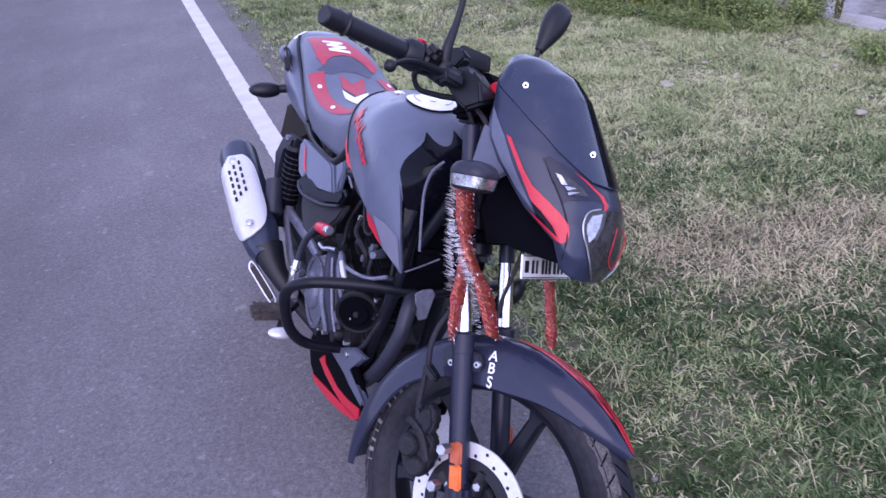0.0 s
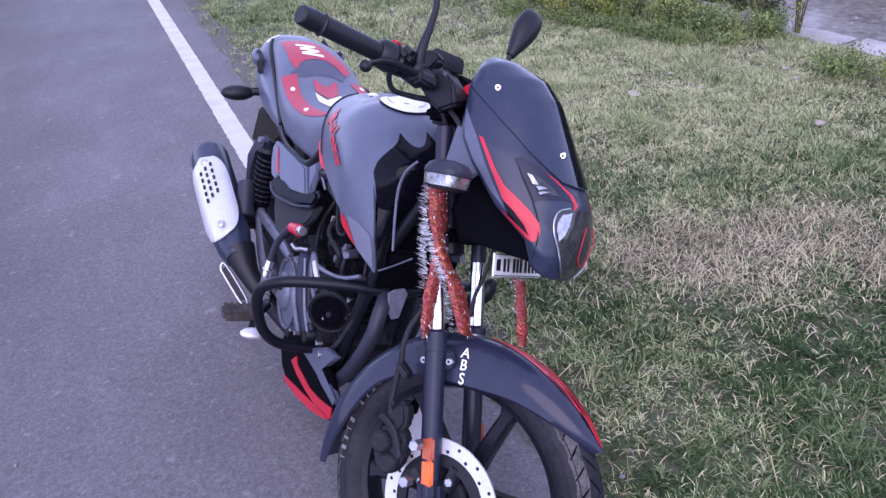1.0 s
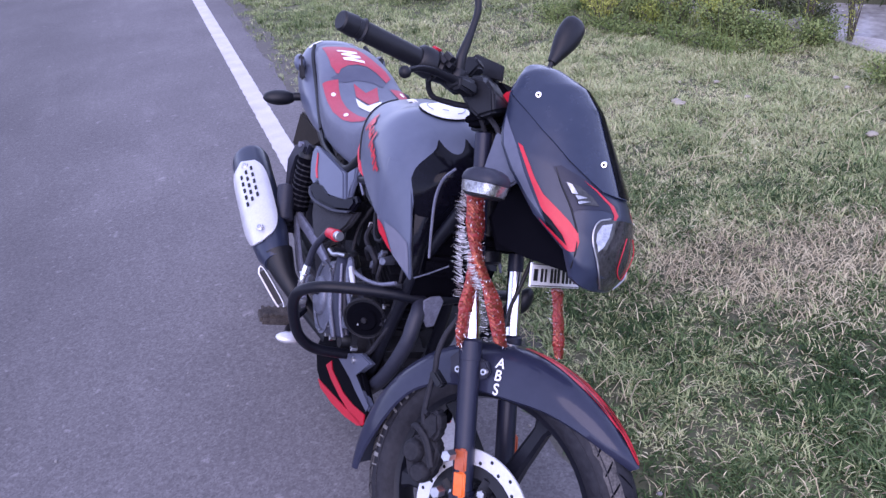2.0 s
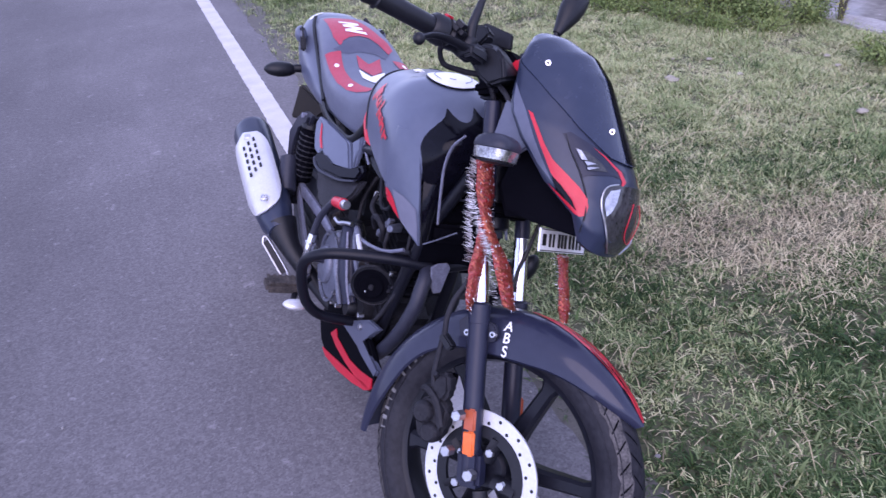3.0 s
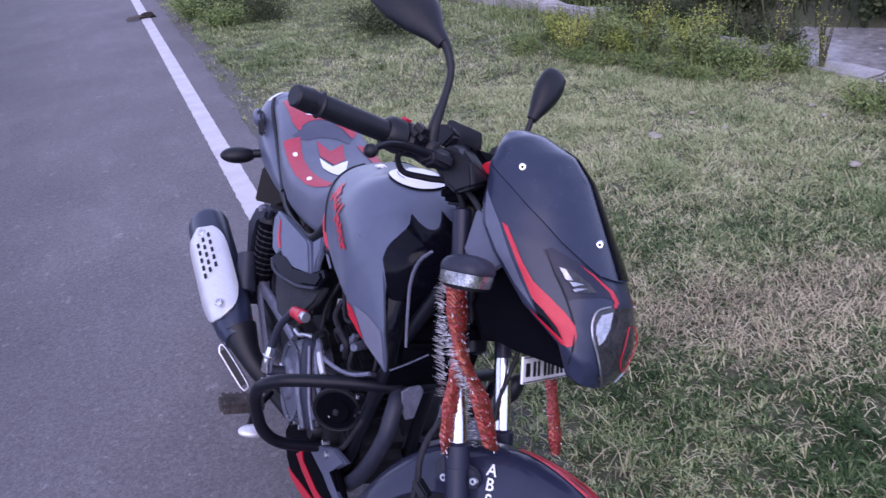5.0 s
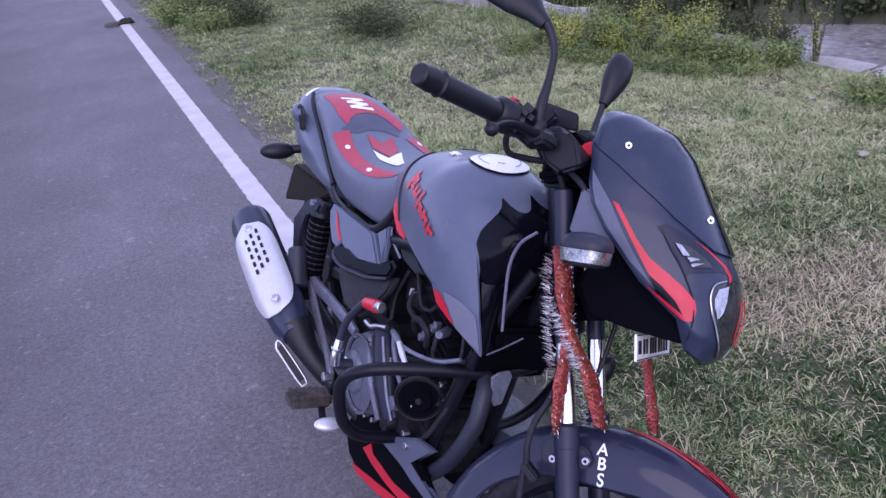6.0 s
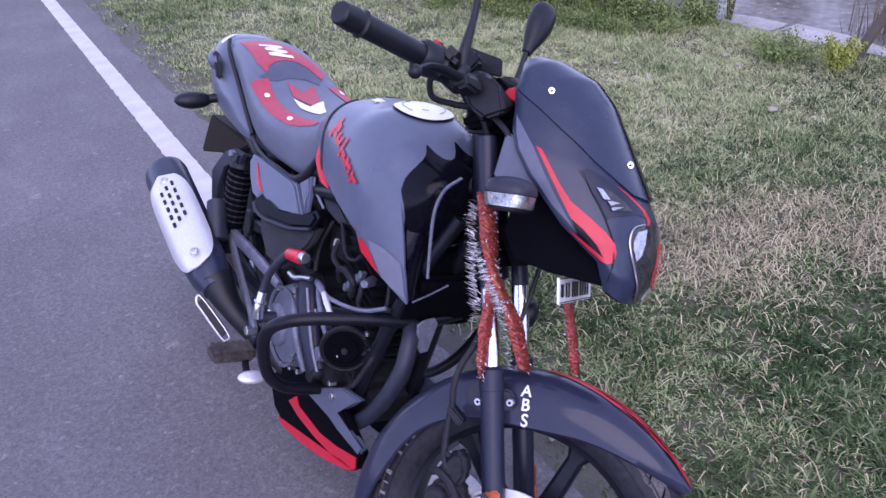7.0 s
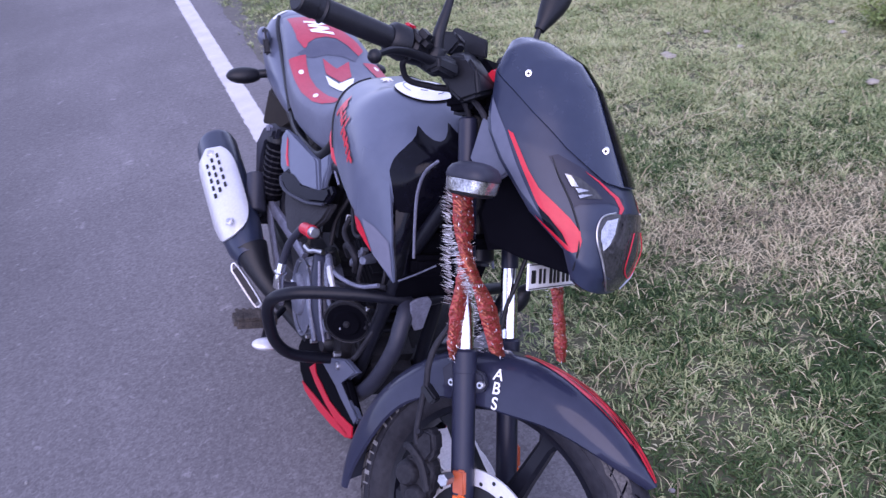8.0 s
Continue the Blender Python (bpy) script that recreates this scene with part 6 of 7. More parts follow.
# Added block that keeps the gap between fork and engine dark.
fixed("gap_block", hull([(x, CY + y, z) for y in (-0.062, 0.13) for x, z in ((-0.41, 0.47), (-0.43, 0.66), (-0.365, 0.67), (-0.352, 0.6), (-0.37, 0.5))], 0.012), DEEP, None, "added black block filling the dark gap before the engine")
HORN, OUT = Vector((-0.45, -0.14, 0.405)), Vector((0.86, -0.46, -0.02)).normalized()
horn = fixed("horn", cyl(HORN - OUT * 0.03, HORN, 0.04, 0.05, 32), BLACK, None, "dusty black round horn")
fixed("horn_rim", ring_tube(HORN, OUT, 0.0475, 0.002), DIRTY, horn, "rolled rim of the horn")
fixed("horn_face", cyl(HORN - OUT * 0.004, HORN + OUT * 0.006, 0.042, 0.03, 28), DEEP, horn, "dark domed horn face")
fixed("horn_nut", cyl(HORN, HORN + OUT * 0.012, 0.008, 0.006, 12), DIRTY, horn)
# Added pale patch, standing in for the bright gap past the fork.
fixed("pale_patch", hull([(x, y, z) for x in (-0.342, -0.336) for y, z in ((-0.065, 0.521), (-0.051, 0.530), (-0.029, 0.533), (-0.020, 0.522), (-0.028, 0.499), (-0.027, 0.461), (-0.044, 0.457), (-0.054, 0.474))], 0.0015), ALLOY, None, "pale grey patch added for the bright gap behind the fork")
fixed("thin_lead", tube([(-0.3, -0.116, 0.593), (-0.3, -0.085, 0.606), (-0.3, -0.049, 0.624)], 0.0016, 6), CASE, None, "thin grey lead")
fixed("chain_guard", box((0.42, 0.02, 0.05), (-1.1, CY + 0.085, 0.35), (0, 4, 0), 0.008), BLACK)


# ---- tinsel garlands ----
def garland(name, paths, label, place, fringes, seed):
    """Red tinsel scarves: soft ribbons under a knotted gold net, with silver hairs along some edges."""
    rnd = random.Random(seed)
    body, net, glint, fringe = bmesh.new(), bmesh.new(), bmesh.new(), bmesh.new()
    for path, widths in paths:
        pts = smooth_path(path, 8)
        ws = np.interp(np.linspace(0, 1, len(pts)), np.linspace(0, 1, len(widths)), widths)
        rings, frames = [], []
        for k, (p, w) in enumerate(zip(pts, ws)):
            t = k / (len(pts) - 1)
            tw = 0.35 * math.sin(t * 7 + seed)
            w = w * (1 + 0.08 * math.sin(t * 23 + seed) + rnd.uniform(-0.05, 0.05))
            s = Vector((0.45 * math.cos(tw), math.cos(tw), math.sin(tw) * 0.5)).normalized()
            n = s.cross(Vector((0, 0, 1))).normalized()
            frames.append((p, s, n, w))
            rings.append([p + s * w * c + n * (0.45 * w * q + rnd.uniform(-0.0012, 0.0012)) for c, q in ((-1, 0), (-0.6, 0.7), (0, 1), (0.6, 0.7), (1, 0), (0.6, -0.7), (0, -1), (-0.6, -0.7))])
        loft(rings, bm=body)

        def on(k, c, q):
            p, s, n, w = frames[max(0, min(len(frames) - 1, k))]
            return p + s * w * c + n * q * (0.45 * w * (1 - abs(c) ** 2.2) ** 0.6 + 0.0012)
        # The net: crossing strands over both faces.
        for q in (-1, 1):
            for k in range(len(frames) - 1):
                for c0 in (-0.95, -0.48, 0.0, 0.48):
                    for a, b in ((c0, c0 + 0.47), (c0 + 0.47, c0)) if k % 2 else ((c0 + 0.24, c0 + 0.6), (c0 + 0.24, c0 - 0.04)):
                        if rnd.random() < 0.45 or abs(a) > 1 or abs(b) > 1:
                            continue
                        u, v = on(k, a, q), on(k + 1, b, q)
                        e = (v - u).cross(frames[k][2]).normalized() * 0.0008
                        net.faces.new([net.verts.new(x) for x in (u - e, u + e, v + e, v - e)])
        for k in range(len(frames)):
            for _ in range(3):
                u = on(k, rnd.uniform(-0.95, 0.95), rnd.choice((-1, 1))) + Vector((0, 0, rnd.uniform(-0.006, 0.006)))
                d = Vector((rnd.uniform(-1, 1), rnd.uniform(-1, 1), rnd.uniform(-1, 1))).normalized() * 0.005
                e = d.orthogonal().normalized() * 0.0008
                glint.faces.new([glint.verts.new(x) for x in (u - e, u + e, u + d)])
    for path, n, length, way in fringes:
        pts = smooth_path(path, 10)
        for p in pts:
            for _ in range(n):
                d = (Vector(way) + Vector((rnd.uniform(-0.35, 0.35), rnd.uniform(-0.35, 0.35), rnd.uniform(-0.3, 0.3)))).normalized()
                q = p + Vector((rnd.uniform(-0.004, 0.004), rnd.uniform(-0.004, 0.004), rnd.uniform(-0.006, 0.006)))
                v = q + d * rnd.uniform(0.55, 1.0) * length
                e = Vector((0, 0, 0.0005))
                fringe.faces.new([fringe.verts.new(x) for x in (q - e, q + e, v)])
    ob = place(name, body, TINSELRED)
    ob.parent = None
    ob.matrix_world = BIKE
    tagged(ob, label, "garland")
    for nm, b, m in (("fringe", fringe, SILVER), ("net", net, GOLD), ("glitter", glint, SILVER)):
        f = place(nm, b, m)
        f.parent = ob
        tagged(f, "glittering hairs" if nm != "net" else "knotted gold net", kind="stuff")


garland("garland", [([(-0.28, -0.1, 0.8), (-0.272, -0.1, 0.781), (-0.255, -0.1, 0.754), (-0.241, -0.1, 0.727), (-0.223, -0.1, 0.701), (-0.205, -0.098, 0.682), (-0.187, -0.095, 0.666), (-0.174, -0.086, 0.653), (-0.157, -0.077, 0.633), (-0.14, -0.067, 0.607), (-0.124, -0.057, 0.58), (-0.115, -0.052, 0.565)], [0.024, 0.023, 0.022, 0.022, 0.017, 0.013, 0.013, 0.015, 0.017, 0.018, 0.018, 0.016]), ([(-0.225, -0.1, 0.69), (-0.205, -0.1, 0.665), (-0.197, -0.1, 0.634), (-0.188, -0.1, 0.603), (-0.178, -0.1, 0.573), (-0.168, -0.1, 0.545), (-0.163, -0.098, 0.531)], [0.012, 0.015, 0.016, 0.015, 0.013, 0.009, 0.005])], "red tinsel garland with silver fringe wound round the fork tube", turning, [([(-0.289, -0.1, 0.778), (-0.279, -0.1, 0.748), (-0.26, -0.1, 0.711), (-0.243, -0.1, 0.673), (-0.225, -0.1, 0.647), (-0.207, -0.1, 0.613)], 4, 0.019, (-0.7, -0.65, 0.0)), ([(-0.256, -0.108, 0.722), (-0.23, -0.112, 0.698), (-0.208, -0.114, 0.681), (-0.188, -0.112, 0.664), (-0.172, -0.108, 0.649)], 4, 0.018, (-0.5, -0.5, -0.5)), ([(-0.178, -0.095, 0.642), (-0.16, -0.087, 0.613), (-0.143, -0.08, 0.587), (-0.127, -0.073, 0.561)], 2, 0.012, (-0.6, -0.6, -0.2))], 3)
garland("garland", [([(-0.132, 0.1, 0.672), (-0.13, 0.1, 0.667), (-0.106, 0.1, 0.629), (-0.082, 0.1, 0.591), (-0.064, 0.1, 0.56)], [0.013, 0.0155, 0.0155, 0.015, 0.011])], "end of a red tinsel garland hanging from the fork", turning, [([(-0.14, 0.085, 0.667), (-0.11, 0.085, 0.629), (-0.086, 0.085, 0.591)], 1, 0.01, (-0.6, -0.6, -0.2))], 8)


# ---- verge: grass, straw, weeds ----
def blades(name, material, spots, length, width, lean, label, category, rng, kind="stuff", heading=None, size=None):
    """Many narrow bent leaves: two joined triangles and a tip each, rooted at the spots."""
    n = len(spots)
    a = rng.uniform(0, 2 * np.pi, n) if heading is None else heading
    ln = length * rng.uniform(0.45, 1.25, n) * (1.0 if size is None else size)
    tilt = np.clip(rng.normal(lean, 0.28, n), 0.05, 1.5)
    w = width * rng.uniform(0.6, 1.3, n)
    d = np.stack([np.cos(a), np.sin(a), 0 * a], 1)
    s = np.stack([-np.sin(a), np.cos(a), 0 * a], 1) * w[:, None] / 2
    twist = rng.uniform(-0.8, 0.8, n)[:, None] * d * w[:, None] / 2
    mid = spots + d * (ln * 0.5 * np.sin(tilt * 0.7))[:, None] + np.array([0, 0, 1.0]) * (ln * 0.5 * np.cos(tilt * 0.7))[:, None]
    tip = mid + d * (ln * 0.5 * np.sin(np.minimum(tilt * 1.35, 1.7)))[:, None] + np.array([0, 0, 1.0]) * (ln * 0.5 * np.cos(np.minimum(tilt * 1.35, 1.7)))[:, None]
    verts = np.stack([spots - s, spots + s, mid + s * 0.85 + twist, mid - s * 0.85 - twist, tip], 1).reshape(-1, 3)
    base = np.arange(n) * 5
    faces = np.concatenate([np.stack([base, base + 1, base + 2, base + 3], 1).reshape(-1), np.stack([base + 3, base + 2, base + 4], 1).reshape(-1)])
    me = bpy.data.meshes.new(name)
    me.vertices.add(n * 5)
    me.vertices.foreach_set("co", verts.astype(np.float32).reshape(-1))
    me.loops.add(n * 7)
    me.loops.foreach_set("vertex_index", faces.astype(np.int32))
    me.polygons.add(n * 2)
    starts = np.concatenate([np.arange(n) * 4, n * 4 + np.arange(n) * 3])
    me.polygons.foreach_set("loop_start", starts.astype(np.int32))
    me.update(calc_edges=True)
    me.validate()
    me.materials.append(material)
    return tagged(new(name, me), label, category, kind=kind)


rng = np.random.default_rng(5)


def scatter(n, x0, x1, y0, y1, keep=None, sink=0.004):
    pts = []
    xy = np.stack([rng.uniform(x0, x1, n), rng.uniform(y0, y1, n)], 1)
    for x, y in xy:
        if keep is None or keep(x, y):
            pts.append((x, y, ground_height(x, y) - sink))
    return np.array(pts)


def dry(x, y):
    """How dry the verge is at a place, 0 to 1: raked hay lies in one broad patch."""
    near = 1.8 * math.exp(-((x - 1.45) / 0.6) ** 4 - ((y + 1.64 + 0.42 * (x - 1.25)) / 0.27) ** 2)
    return min(1.0, near * (0.75 + 0.9 * noise.noise((x * 4, y * 4, 2))) + 0.15 * max(0.0, noise.noise((x * 1.3, y * 1.3, 4))))


def green_here(x, y):
    e = road_edge(y) - 0.01 + 0.12 * noise.noise((x * 3, y * 3, 1))
    return x > e and x < 3.3 and rng.random() > 0.9 * dry(x, y) and rng.random() < min(1.0, 0.08 + (x - e) / 0.34)


def split(spots, far_share):
    """Greener and paler tufts, mixed by the place."""
    pale = np.array([rng.random() < far_share(x, y) for x, y, _ in spots])
    return spots[~pale], spots[pale]


def tufted(material, roots, per, length, width, lean, label, spread=0.016):
    """Grass in small tufts, whose blades lean away from the tuft's middle."""
    n = len(roots)
    vigour = np.array([max(0.5, 1.0 + 0.75 * noise.noise((x * 2.6, y * 2.6, 6)) + 0.5 * noise.noise((x * 9, y * 9, 1))) for x, y, _ in roots]) * rng.uniform(0.7, 1.3, n)
    who = np.repeat(np.arange(n), per)
    a = rng.uniform(0, 2 * np.pi, len(who))
    r = np.abs(rng.normal(0, spread, len(who))) * vigour[who]
    spots = roots[who] + np.stack([r * np.cos(a), r * np.sin(a), 0 * a], 1)
    blades("grass", material, spots, length, width, lean, label, "grass", rng, heading=a + rng.normal(0, 0.9, len(who)), size=vigour[who])


# Share of pale tufts: rises with y, lowest in the near outer corner.
pale_share = lambda x, y: min(0.97, max(0.16 if y > -2.1 or x < 0.85 else 0.02, 0.28 - 0.4 * min(1.0, max(0.0, (-1.85 - y) / 0.25)) * min(1.0, max(0.0, (x - 0.8) / 0.2)) + 0.5 * (y + 1.7) + 0.08 * (x - 1) + 0.3 * min(1.0, max(0.0, y + 1.0)) + 0.42 * math.exp(-((x - 0.55) / 0.32) ** 2 - ((y + 2.0) / 0.45) ** 2) + 0.5 * math.exp(-((x - 0.42) / 0.16) ** 2 - ((y + 1.65) / 0.3) ** 2) + 0.55 * noise.noise((x * 1.6, y * 1.6, 3)) + 0.3 * noise.noise((x * 6, y * 6, 3))))
green, pale = split(scatter(33000, 0.2, 3.3, -2.95, 1.2, lambda x, y: green_here(x, y) and (y > -2.65 or rng.random() < (y + 2.95) / 0.3)), pale_share)
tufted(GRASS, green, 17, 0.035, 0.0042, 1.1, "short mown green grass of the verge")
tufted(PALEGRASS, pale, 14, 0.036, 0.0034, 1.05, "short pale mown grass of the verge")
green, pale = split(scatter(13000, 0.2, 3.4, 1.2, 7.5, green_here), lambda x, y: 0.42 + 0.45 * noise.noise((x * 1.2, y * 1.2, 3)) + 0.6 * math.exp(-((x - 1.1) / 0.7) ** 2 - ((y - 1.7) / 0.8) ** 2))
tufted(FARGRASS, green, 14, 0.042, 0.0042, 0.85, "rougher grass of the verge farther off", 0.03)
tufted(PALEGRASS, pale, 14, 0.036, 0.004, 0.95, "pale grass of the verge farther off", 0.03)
wide = scatter(26000, 0.3, 3.4, 7.5, 26, lambda x, y: x > road_edge(y) + 0.1)
blades("grass", FARGRASS, wide, 0.12, 0.016, 0.5, "tall grass along the road", "grass", rng)
green, pale = split(scatter(70000, 0.2, 3.3, -12, -2.65, green_here), lambda x, y: 0.5 + 0.5 * noise.noise((x * 1.4, y * 1.4, 3)))
blades("grass", GRASS, green, 0.06, 0.008, 0.8, "short grass of the verge behind", "grass", rng)
blades("grass", PALEGRASS, pale, 0.06, 0.008, 0.8, "pale short grass of the verge behind", "grass", rng)
wide = scatter(14000, -16, -6.7, -8, 26)
blades("grass", GRASS, wide, 0.14, 0.02, 0.5, "grass on the far side of the road", "grass", rng)
hay = scatter(190000, 0.3, 3.2, -2.8, 2.0, lambda x, y: x > road_edge(y) + 0.05 and rng.random() < 0.09 + 0.8 * dry(x, y), -0.006)
blades("dry_grass", STRAW, hay, 0.044, 0.0026, 1.36, "cut dry grass lying in a brownish patch", "hay", rng)
tufts = scatter(900, 0.35, 3.2, -2.8, 3.5, lambda x, y: noise.noise((x * 2.2, y * 2.2, 8)) > 0.05)
tufted(GRASS, tufts, 16, 0.06, 0.0034, 0.7, "longer tufts standing in the mown grass", 0.014)
broad = scatter(1800, 0.35, 3.2, -2.9, -0.6, lambda x, y: x > road_edge(y) + 0.1 and dry(x, y) < 0.4, -0.012)
blades("grass", GRASS, broad, 0.046, 0.0062, 1.1, "broader leaves among the mown grass", "grass", rng)
ends = scatter(650, 0.3, 3.2, -2.8, 2.5, lambda x, y: x > road_edge(y) + 0.1, -0.01)
blades("dry_stalk", STRAW, ends, 0.11, 0.0028, 1.3, "dry stalks lying loose on the grass", "hay", rng)

# A few long straws and twigs that lie on the grass.
def straw(points, r, label):
    ob = part("straw", tube(points, r, 6, 4), STRAW)
    return tagged(ob, label, "straw", group="straws on the verge")


for x, y, ang, ln in ((0.50, -1.98, 0.5, 0.13), (1.5, -0.92, 0.1, 0.35), (1.8, -0.75, 0.6, 0.3), (1.42, -1.6, 1.1, 0.2), (2.4, -0.9, 0.3, 0.3)):
    d = Vector((math.cos(ang), math.sin(ang), 0)) * ln / 2
    c = Vector((x, y, 0.045))
    straw([c - d, c + Vector((0, 0.01, 0.008)), c + d * 0.5 + Vector((0.004, -0.008, 0.004)), c + d], 0.0014, "pale dry straw lying on the grass")

# Litter and stones.
for x, y, s in ((1.9, -0.27, 0.035), (1.25, -0.25, 0.012), (2.1, 0.0, 0.01), (2.76, -0.41, 0.02), (2.69, -0.55, 0.018), (2.22, -0.38, 0.02), (1.91, -0.23, 0.03), (2.25, -0.11, 0.018), (2.32, -1.04, 0.03)):
    bm = ball((0, 0, 0), (s, s * 0.8, s * 0.35), None, 8, 5)
    for v in bm.verts:
        v.co += Vector((noise.noise(v.co * 60), noise.noise(v.co * 60 + Vector((5, 0, 0))), 0)) * s * 0.3
    ob = part("litter", bm, PAPER, smooth=False)
    ob.location = (x, y, 0.018)
    tagged(ob, "crumpled pale scrap lying in the grass", "litter", group="scraps on the verge")
rnd = random.Random(11)
stone = None
for k in range(120):
    y = rnd.uniform(-2.9, 5)
    x = rnd.choice((rnd.uniform(-2.2, 0.0), road_edge(y) + rnd.uniform(-0.08, 0.12)))
    s = rnd.uniform(0.003, 0.006) if x < 0 else rnd.uniform(0.003, 0.009)
    bm = ball((0, 0, 0), (1, 0.8, 0.55), None, 7, 5)
    for v in bm.verts:
        v.co *= 1 + 0.25 * noise.noise(v.co * 2 + Vector((k, 0, 0)))
    bmesh.ops.scale(bm, vec=(s, s, s), verts=bm.verts)
    ob = part("pebble", bm, STONE, smooth=False)
    ob.matrix_world = pose(x, y, s * 0.3 + (0 if x < 0.2 else 0.002), 0, 0, rnd.uniform(0, 360))
    tagged(ob, "small pale stone lying on the asphalt" if x < 0.1 else "small stone in the dirt at the asphalt edge", "stone", group="loose stones")


def shrub(name, at, height, spread, leaves, leaf, material, label, seed, stems=9, category="shrub"):
    """Stems with small leaves, thick below and open above."""
    rnd = random.Random(seed)
    root = Vector((at[0], at[1], ground_height(*at) - 0.01))
    bm = bmesh.new()
    tips = []
    for k in range(stems):
        a = rnd.uniform(0, 6.28)
        out = Vector((math.cos(a), math.sin(a), 0)) * spread * rnd.uniform(0.3, 1.0)
        h = height * rnd.uniform(0.55, 1.0)
        p = [root + out * 0.15, root + out * 0.5 + Vector((0, 0, h * 0.5)), root + out + Vector((rnd.uniform(-0.03, 0.03), rnd.uniform(-0.03, 0.03), h))]
        tube(p, [0.006, 0.004, 0.002], 5, 3, bm=bm)
        tips.append(p)
    ob = tagged(new(name), label, category)
    part("stem", bm, BARK, ob, "thin branching stem", kind="stuff")
    gen = np.random.default_rng(seed)
    stem = np.array([[list(v) for v in tips[k]] for k in gen.integers(0, stems, leaves)])
    t = gen.random((leaves, 1)) ** 0.7
    q = stem[:, 0] * (1 - t) ** 2 + stem[:, 1] * 2 * t * (1 - t) + stem[:, 2] * t * t + gen.normal(0, 1, (leaves, 3)) * np.array([0.3, 0.3, 0.18]) * spread * 0.55
    q[:, 2] = np.maximum(q[:, 2], root.z + 0.005)
    d = gen.uniform(-1, 1, (leaves, 3)) + np.array([0, 0, 0.35])
    d *= leaf * gen.uniform(0.6, 1.3, (leaves, 1)) / np.linalg.norm(d, axis=1, keepdims=True)
    s = np.cross(d, gen.normal(0, 1, (leaves, 3)))
    s *= leaf * 0.28 / np.linalg.norm(s, axis=1, keepdims=True)
    verts = np.stack([q, q + d * 0.5 + s, q + d, q + d * 0.5 - s], 1).reshape(-1, 3)
    me = bpy.data.meshes.new("foliage")
    me.from_pydata(verts.tolist(), [], np.arange(leaves * 4).reshape(-1, 4).tolist())
    me.materials.append(material)
    leafy = new("foliage", me)
    leafy.parent = ob
    tagged(leafy, "small leaves", kind="stuff")
    return ob


CLUMP, FLOWER, LOW = "leafy green weed clump by the broken kerb", "yellow green flowering weed among green ones", "low green weeds before the broken kerb"
SHRUBS = [((2.45, 1.35), 0.28, 0.10, 900, 0.016, BLOOM, "yellow green weed standing alone in the grass"), ((3.0, 1.2), 0.34, 0.12, 900, 0.016, BLOOM, FLOWER), ((3.1, 0.72), 0.36, 0.13, 1000, 0.016, BLOOM, FLOWER), ((3.25, 0.3), 0.42, 0.06, 350, 0.014, BLOOM, FLOWER), ((3.3, 0.02), 0.40, 0.07, 350, 0.014, BLOOM, FLOWER), ((2.98, -0.9), 0.17, 0.09, 2200, 0.016, BLOOM, "bright yellow green bush beside a leaning trunk"), ((2.95, -0.62), 0.13, 0.2, 1800, 0.018, WEED, "low dark weeds along the water"), ((3.15, -1.25), 0.15, 0.22, 1500, 0.018, WEED, "low dark weeds along the water"), ((1.75, 3.2), 0.22, 0.45, 5000, 0.022, SHADE, "bushy dark green weeds in the verge"), ((0.95, 6.0), 0.5, 0.5, 3000, 0.045, WEED, "dark green shrub near the road"), ((1.7, 6.6), 0.6, 0.6, 3500, 0.05, WEED, "dark green shrub near the road"), ((2.5, 5.4), 0.5, 0.5, 3000, 0.05, WEED, "dark green shrub near the road"), ((0.85, 5.3), 0.25, 0.4, 4000, 0.025, SHADE, "low green shrub near the road"), ((0.62, 4.75), 0.24, 0.3, 3000, 0.024, WEED, "low green shrub near the road"), ((1.05, 4.7), 0.26, 0.36, 3400, 0.024, SHADE, "low green shrub near the road"), ((0.5, 5.6), 0.3, 0.3, 2600, 0.026, WEED, "low green shrub near the road")]
rnd = random.Random(77)
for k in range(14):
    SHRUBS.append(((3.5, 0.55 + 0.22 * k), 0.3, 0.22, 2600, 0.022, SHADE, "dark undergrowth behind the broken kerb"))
for k in range(11):
    y = 0.1 + 0.165 * k
    x = 3.1 - 0.05 * k + rnd.uniform(-0.1, 0.1)
    SHRUBS.append(((x, y), (0.12 if k < 3 else 0.2) + rnd.uniform(0.0, 0.12), 0.17, 2100, 0.017, BLOOM if k in (4, 6, 9) else WEED, FLOWER if k in (4, 6, 9) else CLUMP))
    SHRUBS.append(((x - 0.25 + rnd.uniform(-0.08, 0.08), y + 0.05), rnd.uniform(0.05, 0.12), 0.17, 1300, 0.015, WEED, LOW))
for k, (at, h, sp, lv, lf, m, label) in enumerate(SHRUBS):
    shrub("weed", at, h, sp, lv, lf, m, label, 100 + k, 14)
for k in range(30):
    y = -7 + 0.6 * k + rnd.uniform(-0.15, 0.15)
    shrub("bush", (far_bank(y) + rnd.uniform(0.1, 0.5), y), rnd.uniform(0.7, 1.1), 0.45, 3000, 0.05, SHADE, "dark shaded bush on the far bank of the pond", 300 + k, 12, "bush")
verge = scatter(1200, 2.5, 3.35, 0.0, 3.2)
blades("weed_stalks", WEED, verge, 0.2, 0.004, 0.35, "tall thin weeds and stalks by the broken kerb", "weeds", rng)
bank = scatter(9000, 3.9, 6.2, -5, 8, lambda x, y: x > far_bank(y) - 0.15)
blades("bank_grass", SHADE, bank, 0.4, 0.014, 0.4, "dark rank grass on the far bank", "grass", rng)

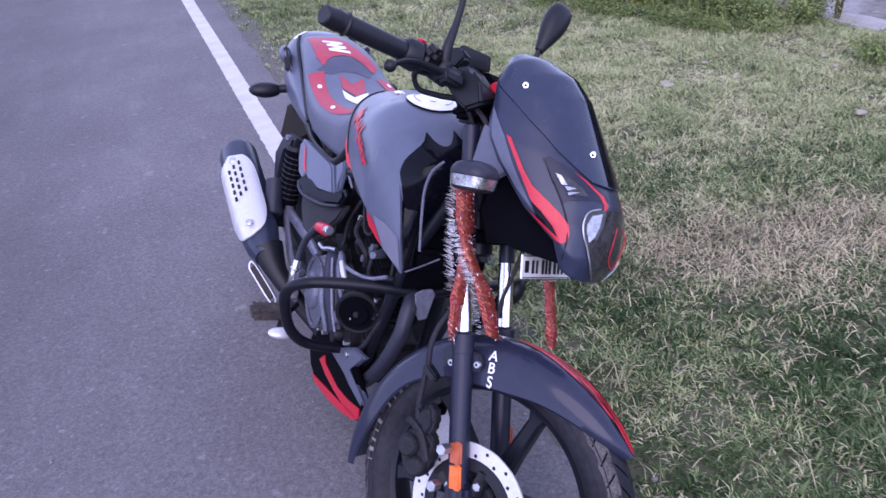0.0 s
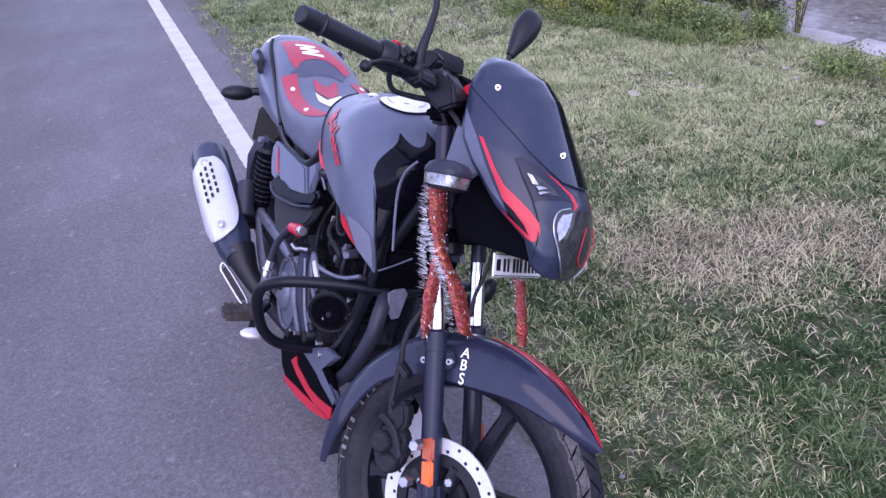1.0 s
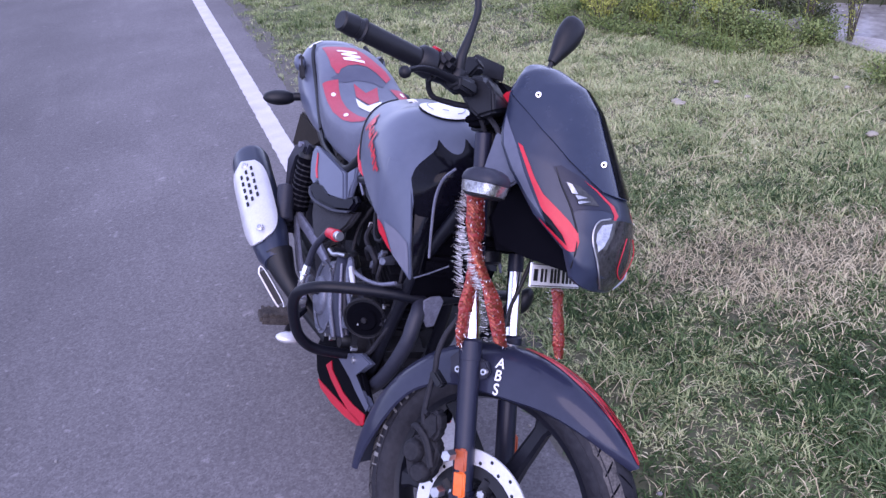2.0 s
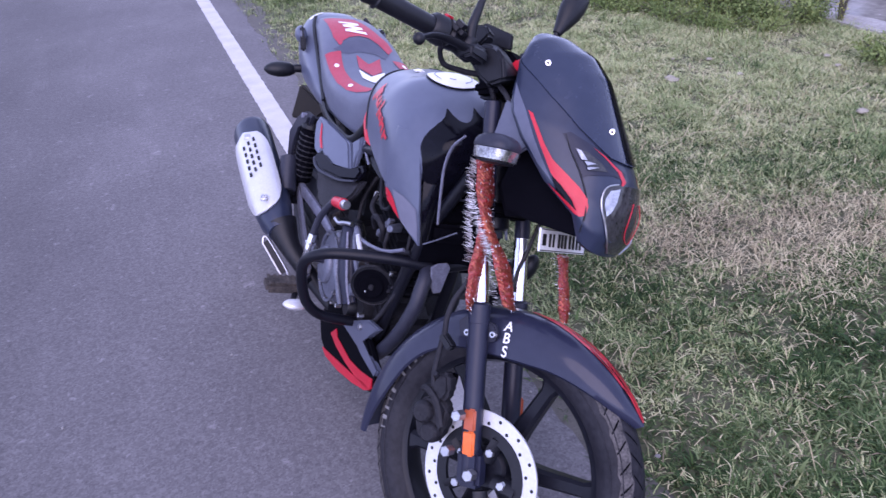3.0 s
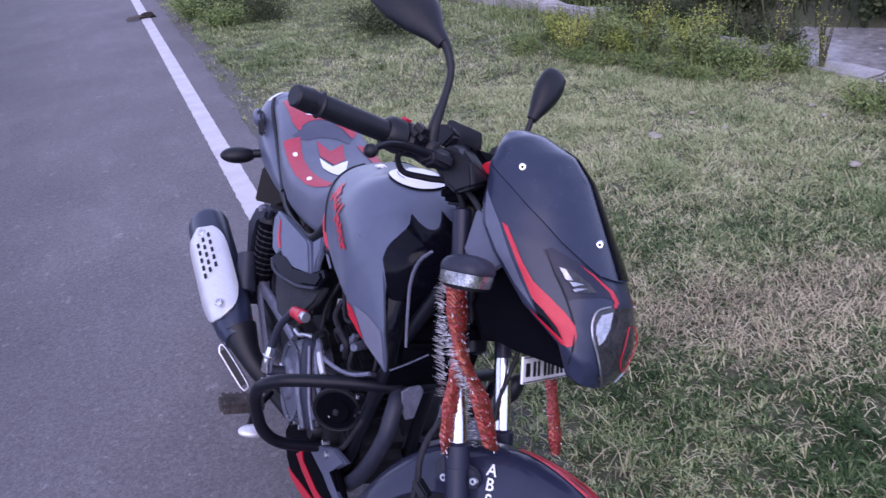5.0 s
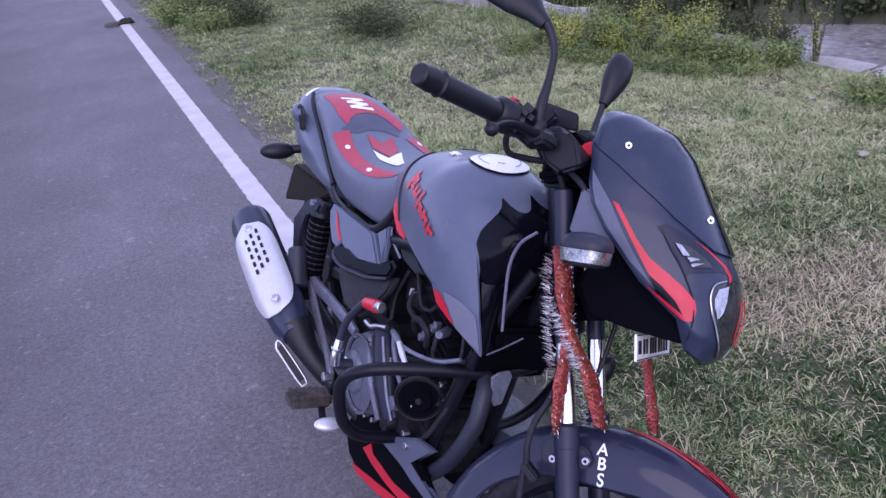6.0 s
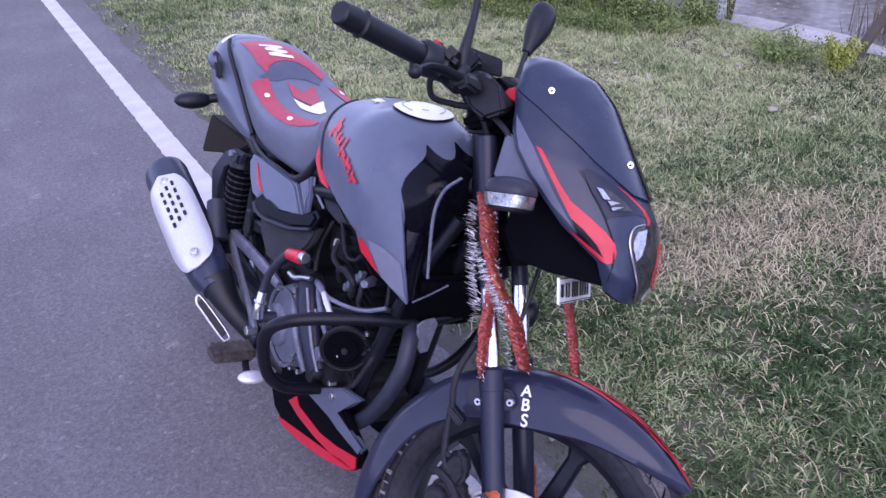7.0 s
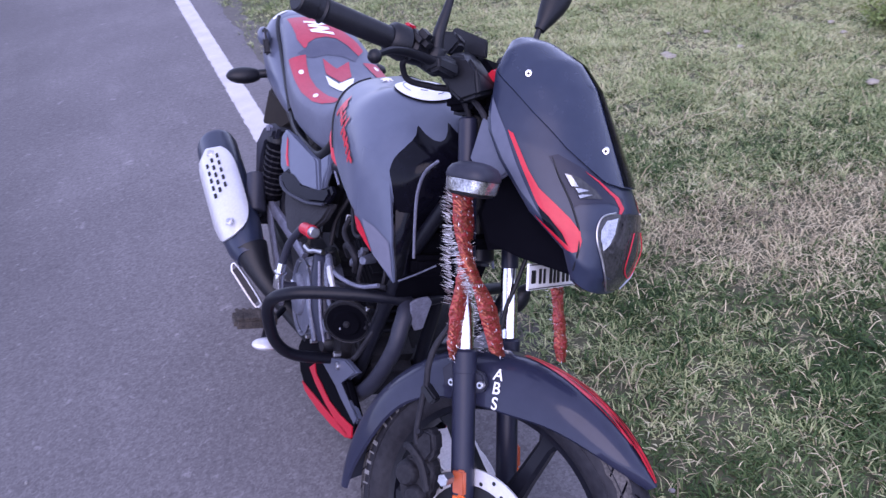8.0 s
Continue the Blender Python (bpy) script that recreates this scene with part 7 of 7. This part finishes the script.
# Broken concrete kerb along the pond: a low ledge, then loose fragments among the weeds.
for k, (x, y, z, sx, sy, turn) in enumerate(((3.33, -3.6, -0.12, 0.13, 0.9, 0), (3.32, -2.65, -0.12, 0.13, 0.92, 1), (3.33, -1.7, -0.11, 0.13, 0.9, -1), (3.37, -0.78, -0.1, 0.2, 0.88, 1), (3.34, 0.02, -0.1, 0.2, 0.66, 6), (3.27, 0.46, -0.05, 0.1, 0.26, 30), (3.25, 0.75, -0.04, 0.12, 0.3, 20), (3.05, 1.26, -0.02, 0.11, 0.2, 30), (3.14, 2.4, -0.03, 0.14, 0.74, 11), (2.99, 3.15, -0.03, 0.14, 0.76, 11), (2.87, 3.9, -0.03, 0.14, 0.7, 9))):
    bm = box((sx, sy, 0.24), (0, 0, 0), (0, 0, 0), 0.02)
    bmesh.ops.subdivide_edges(bm, edges=bm.edges[:], cuts=2, use_grid_fill=True)
    for v in bm.verts:
        v.co += Vector((noise.noise(v.co * 9 + Vector((k, 0, 0))), noise.noise(v.co * 9 + Vector((0, k, 0))), noise.noise(v.co * 9 + Vector((0, 0, k))))) * 0.035
    ob = part("kerb_block", bm, CONCRETE)
    ob.matrix_world = pose(x, y, z, 0, 0, turn)
    tagged(ob, "broken pale piece of concrete kerb among weeds" if y > 0.3 else "low weathered concrete ledge at the water", "kerb", group="kerb blocks of the pond")
reeds = np.stack([rng.normal(3.8, 0.07, 60), rng.normal(-0.62, 0.07, 60), np.full(60, -0.09)], 1)
blades("reeds", STALK, reeds, 0.34, 0.007, 0.25, "dry brown reeds standing in the shallow water", "reeds", rng)
trunk = tube([(3.15, -0.86, -0.1), (3.21, -0.89, 0.08), (3.32, -0.95, 0.33), (3.5, -1.04, 0.8), (3.72, -1.1, 1.7)], [0.034, 0.028, 0.025, 0.022, 0.016], 12)
tree = tagged(part("tree", trunk, BARK), "young tree with a slender leaning dark trunk at the pond", "tree")
rnd = random.Random(5)
bm = bmesh.new()
lb = bmesh.new()
for k in range(9):
    a = rnd.uniform(0, 6.28)
    b = Vector((3.72, -1.1, 1.5 + 0.05 * k))
    e = b + Vector((math.cos(a), math.sin(a), rnd.uniform(0.3, 0.8))) * rnd.uniform(0.4, 0.7)
    tube([b, (b + e) / 2 + Vector((0, 0, 0.05)), e], [0.012, 0.008, 0.003], 6, 3, bm=bm)
    for _ in range(220):
        q = b.lerp(e, rnd.uniform(0.3, 1.1)) + Vector((rnd.gauss(0, 0.12), rnd.gauss(0, 0.12), rnd.gauss(0, 0.1)))
        d = Vector((rnd.uniform(-1, 1), rnd.uniform(-1, 1), rnd.uniform(-1, 0.5))).normalized() * 0.07
        s = d.orthogonal().normalized() * 0.018
        lb.faces.new([lb.verts.new(v) for v in (q, q + d * 0.5 + s, q + d, q + d * 0.5 - s)])
part("limbs", bm, BARK, tree)
part("crown", lb, WEED, tree, "loose crown of narrow leaves", smooth=False)

# A dark heap of wet leaves and twigs on the edge line, farther down the road.
rnd = random.Random(21)
bm = ball((0, 0, 0), (0.10, 0.06, 0.035), None, 16, 8)
for v in bm.verts:
    v.co += Vector((noise.noise(v.co * 14), noise.noise(v.co * 14 + Vector((3, 0, 0))), abs(noise.noise(v.co * 20)) * 0.8)) * 0.06
heap = part("leaf_heap", bm, ROT, smooth=False)
heap.location = (0.03, 6.15, 0.012)
tagged(heap, "dark heap of rotting leaves lying across the edge line", "debris")
for k in range(7):
    a = rnd.uniform(2.4, 3.9)
    bm = tube([(0, 0, 0.01), (0.12 * math.cos(a), 0.12 * math.sin(a), 0.02), (0.24 * math.cos(a), 0.22 * math.sin(a), 0.006)], [0.012, 0.01, 0.004], 6, 3)
    part("twig", bm, BARK, heap, "dark twig")
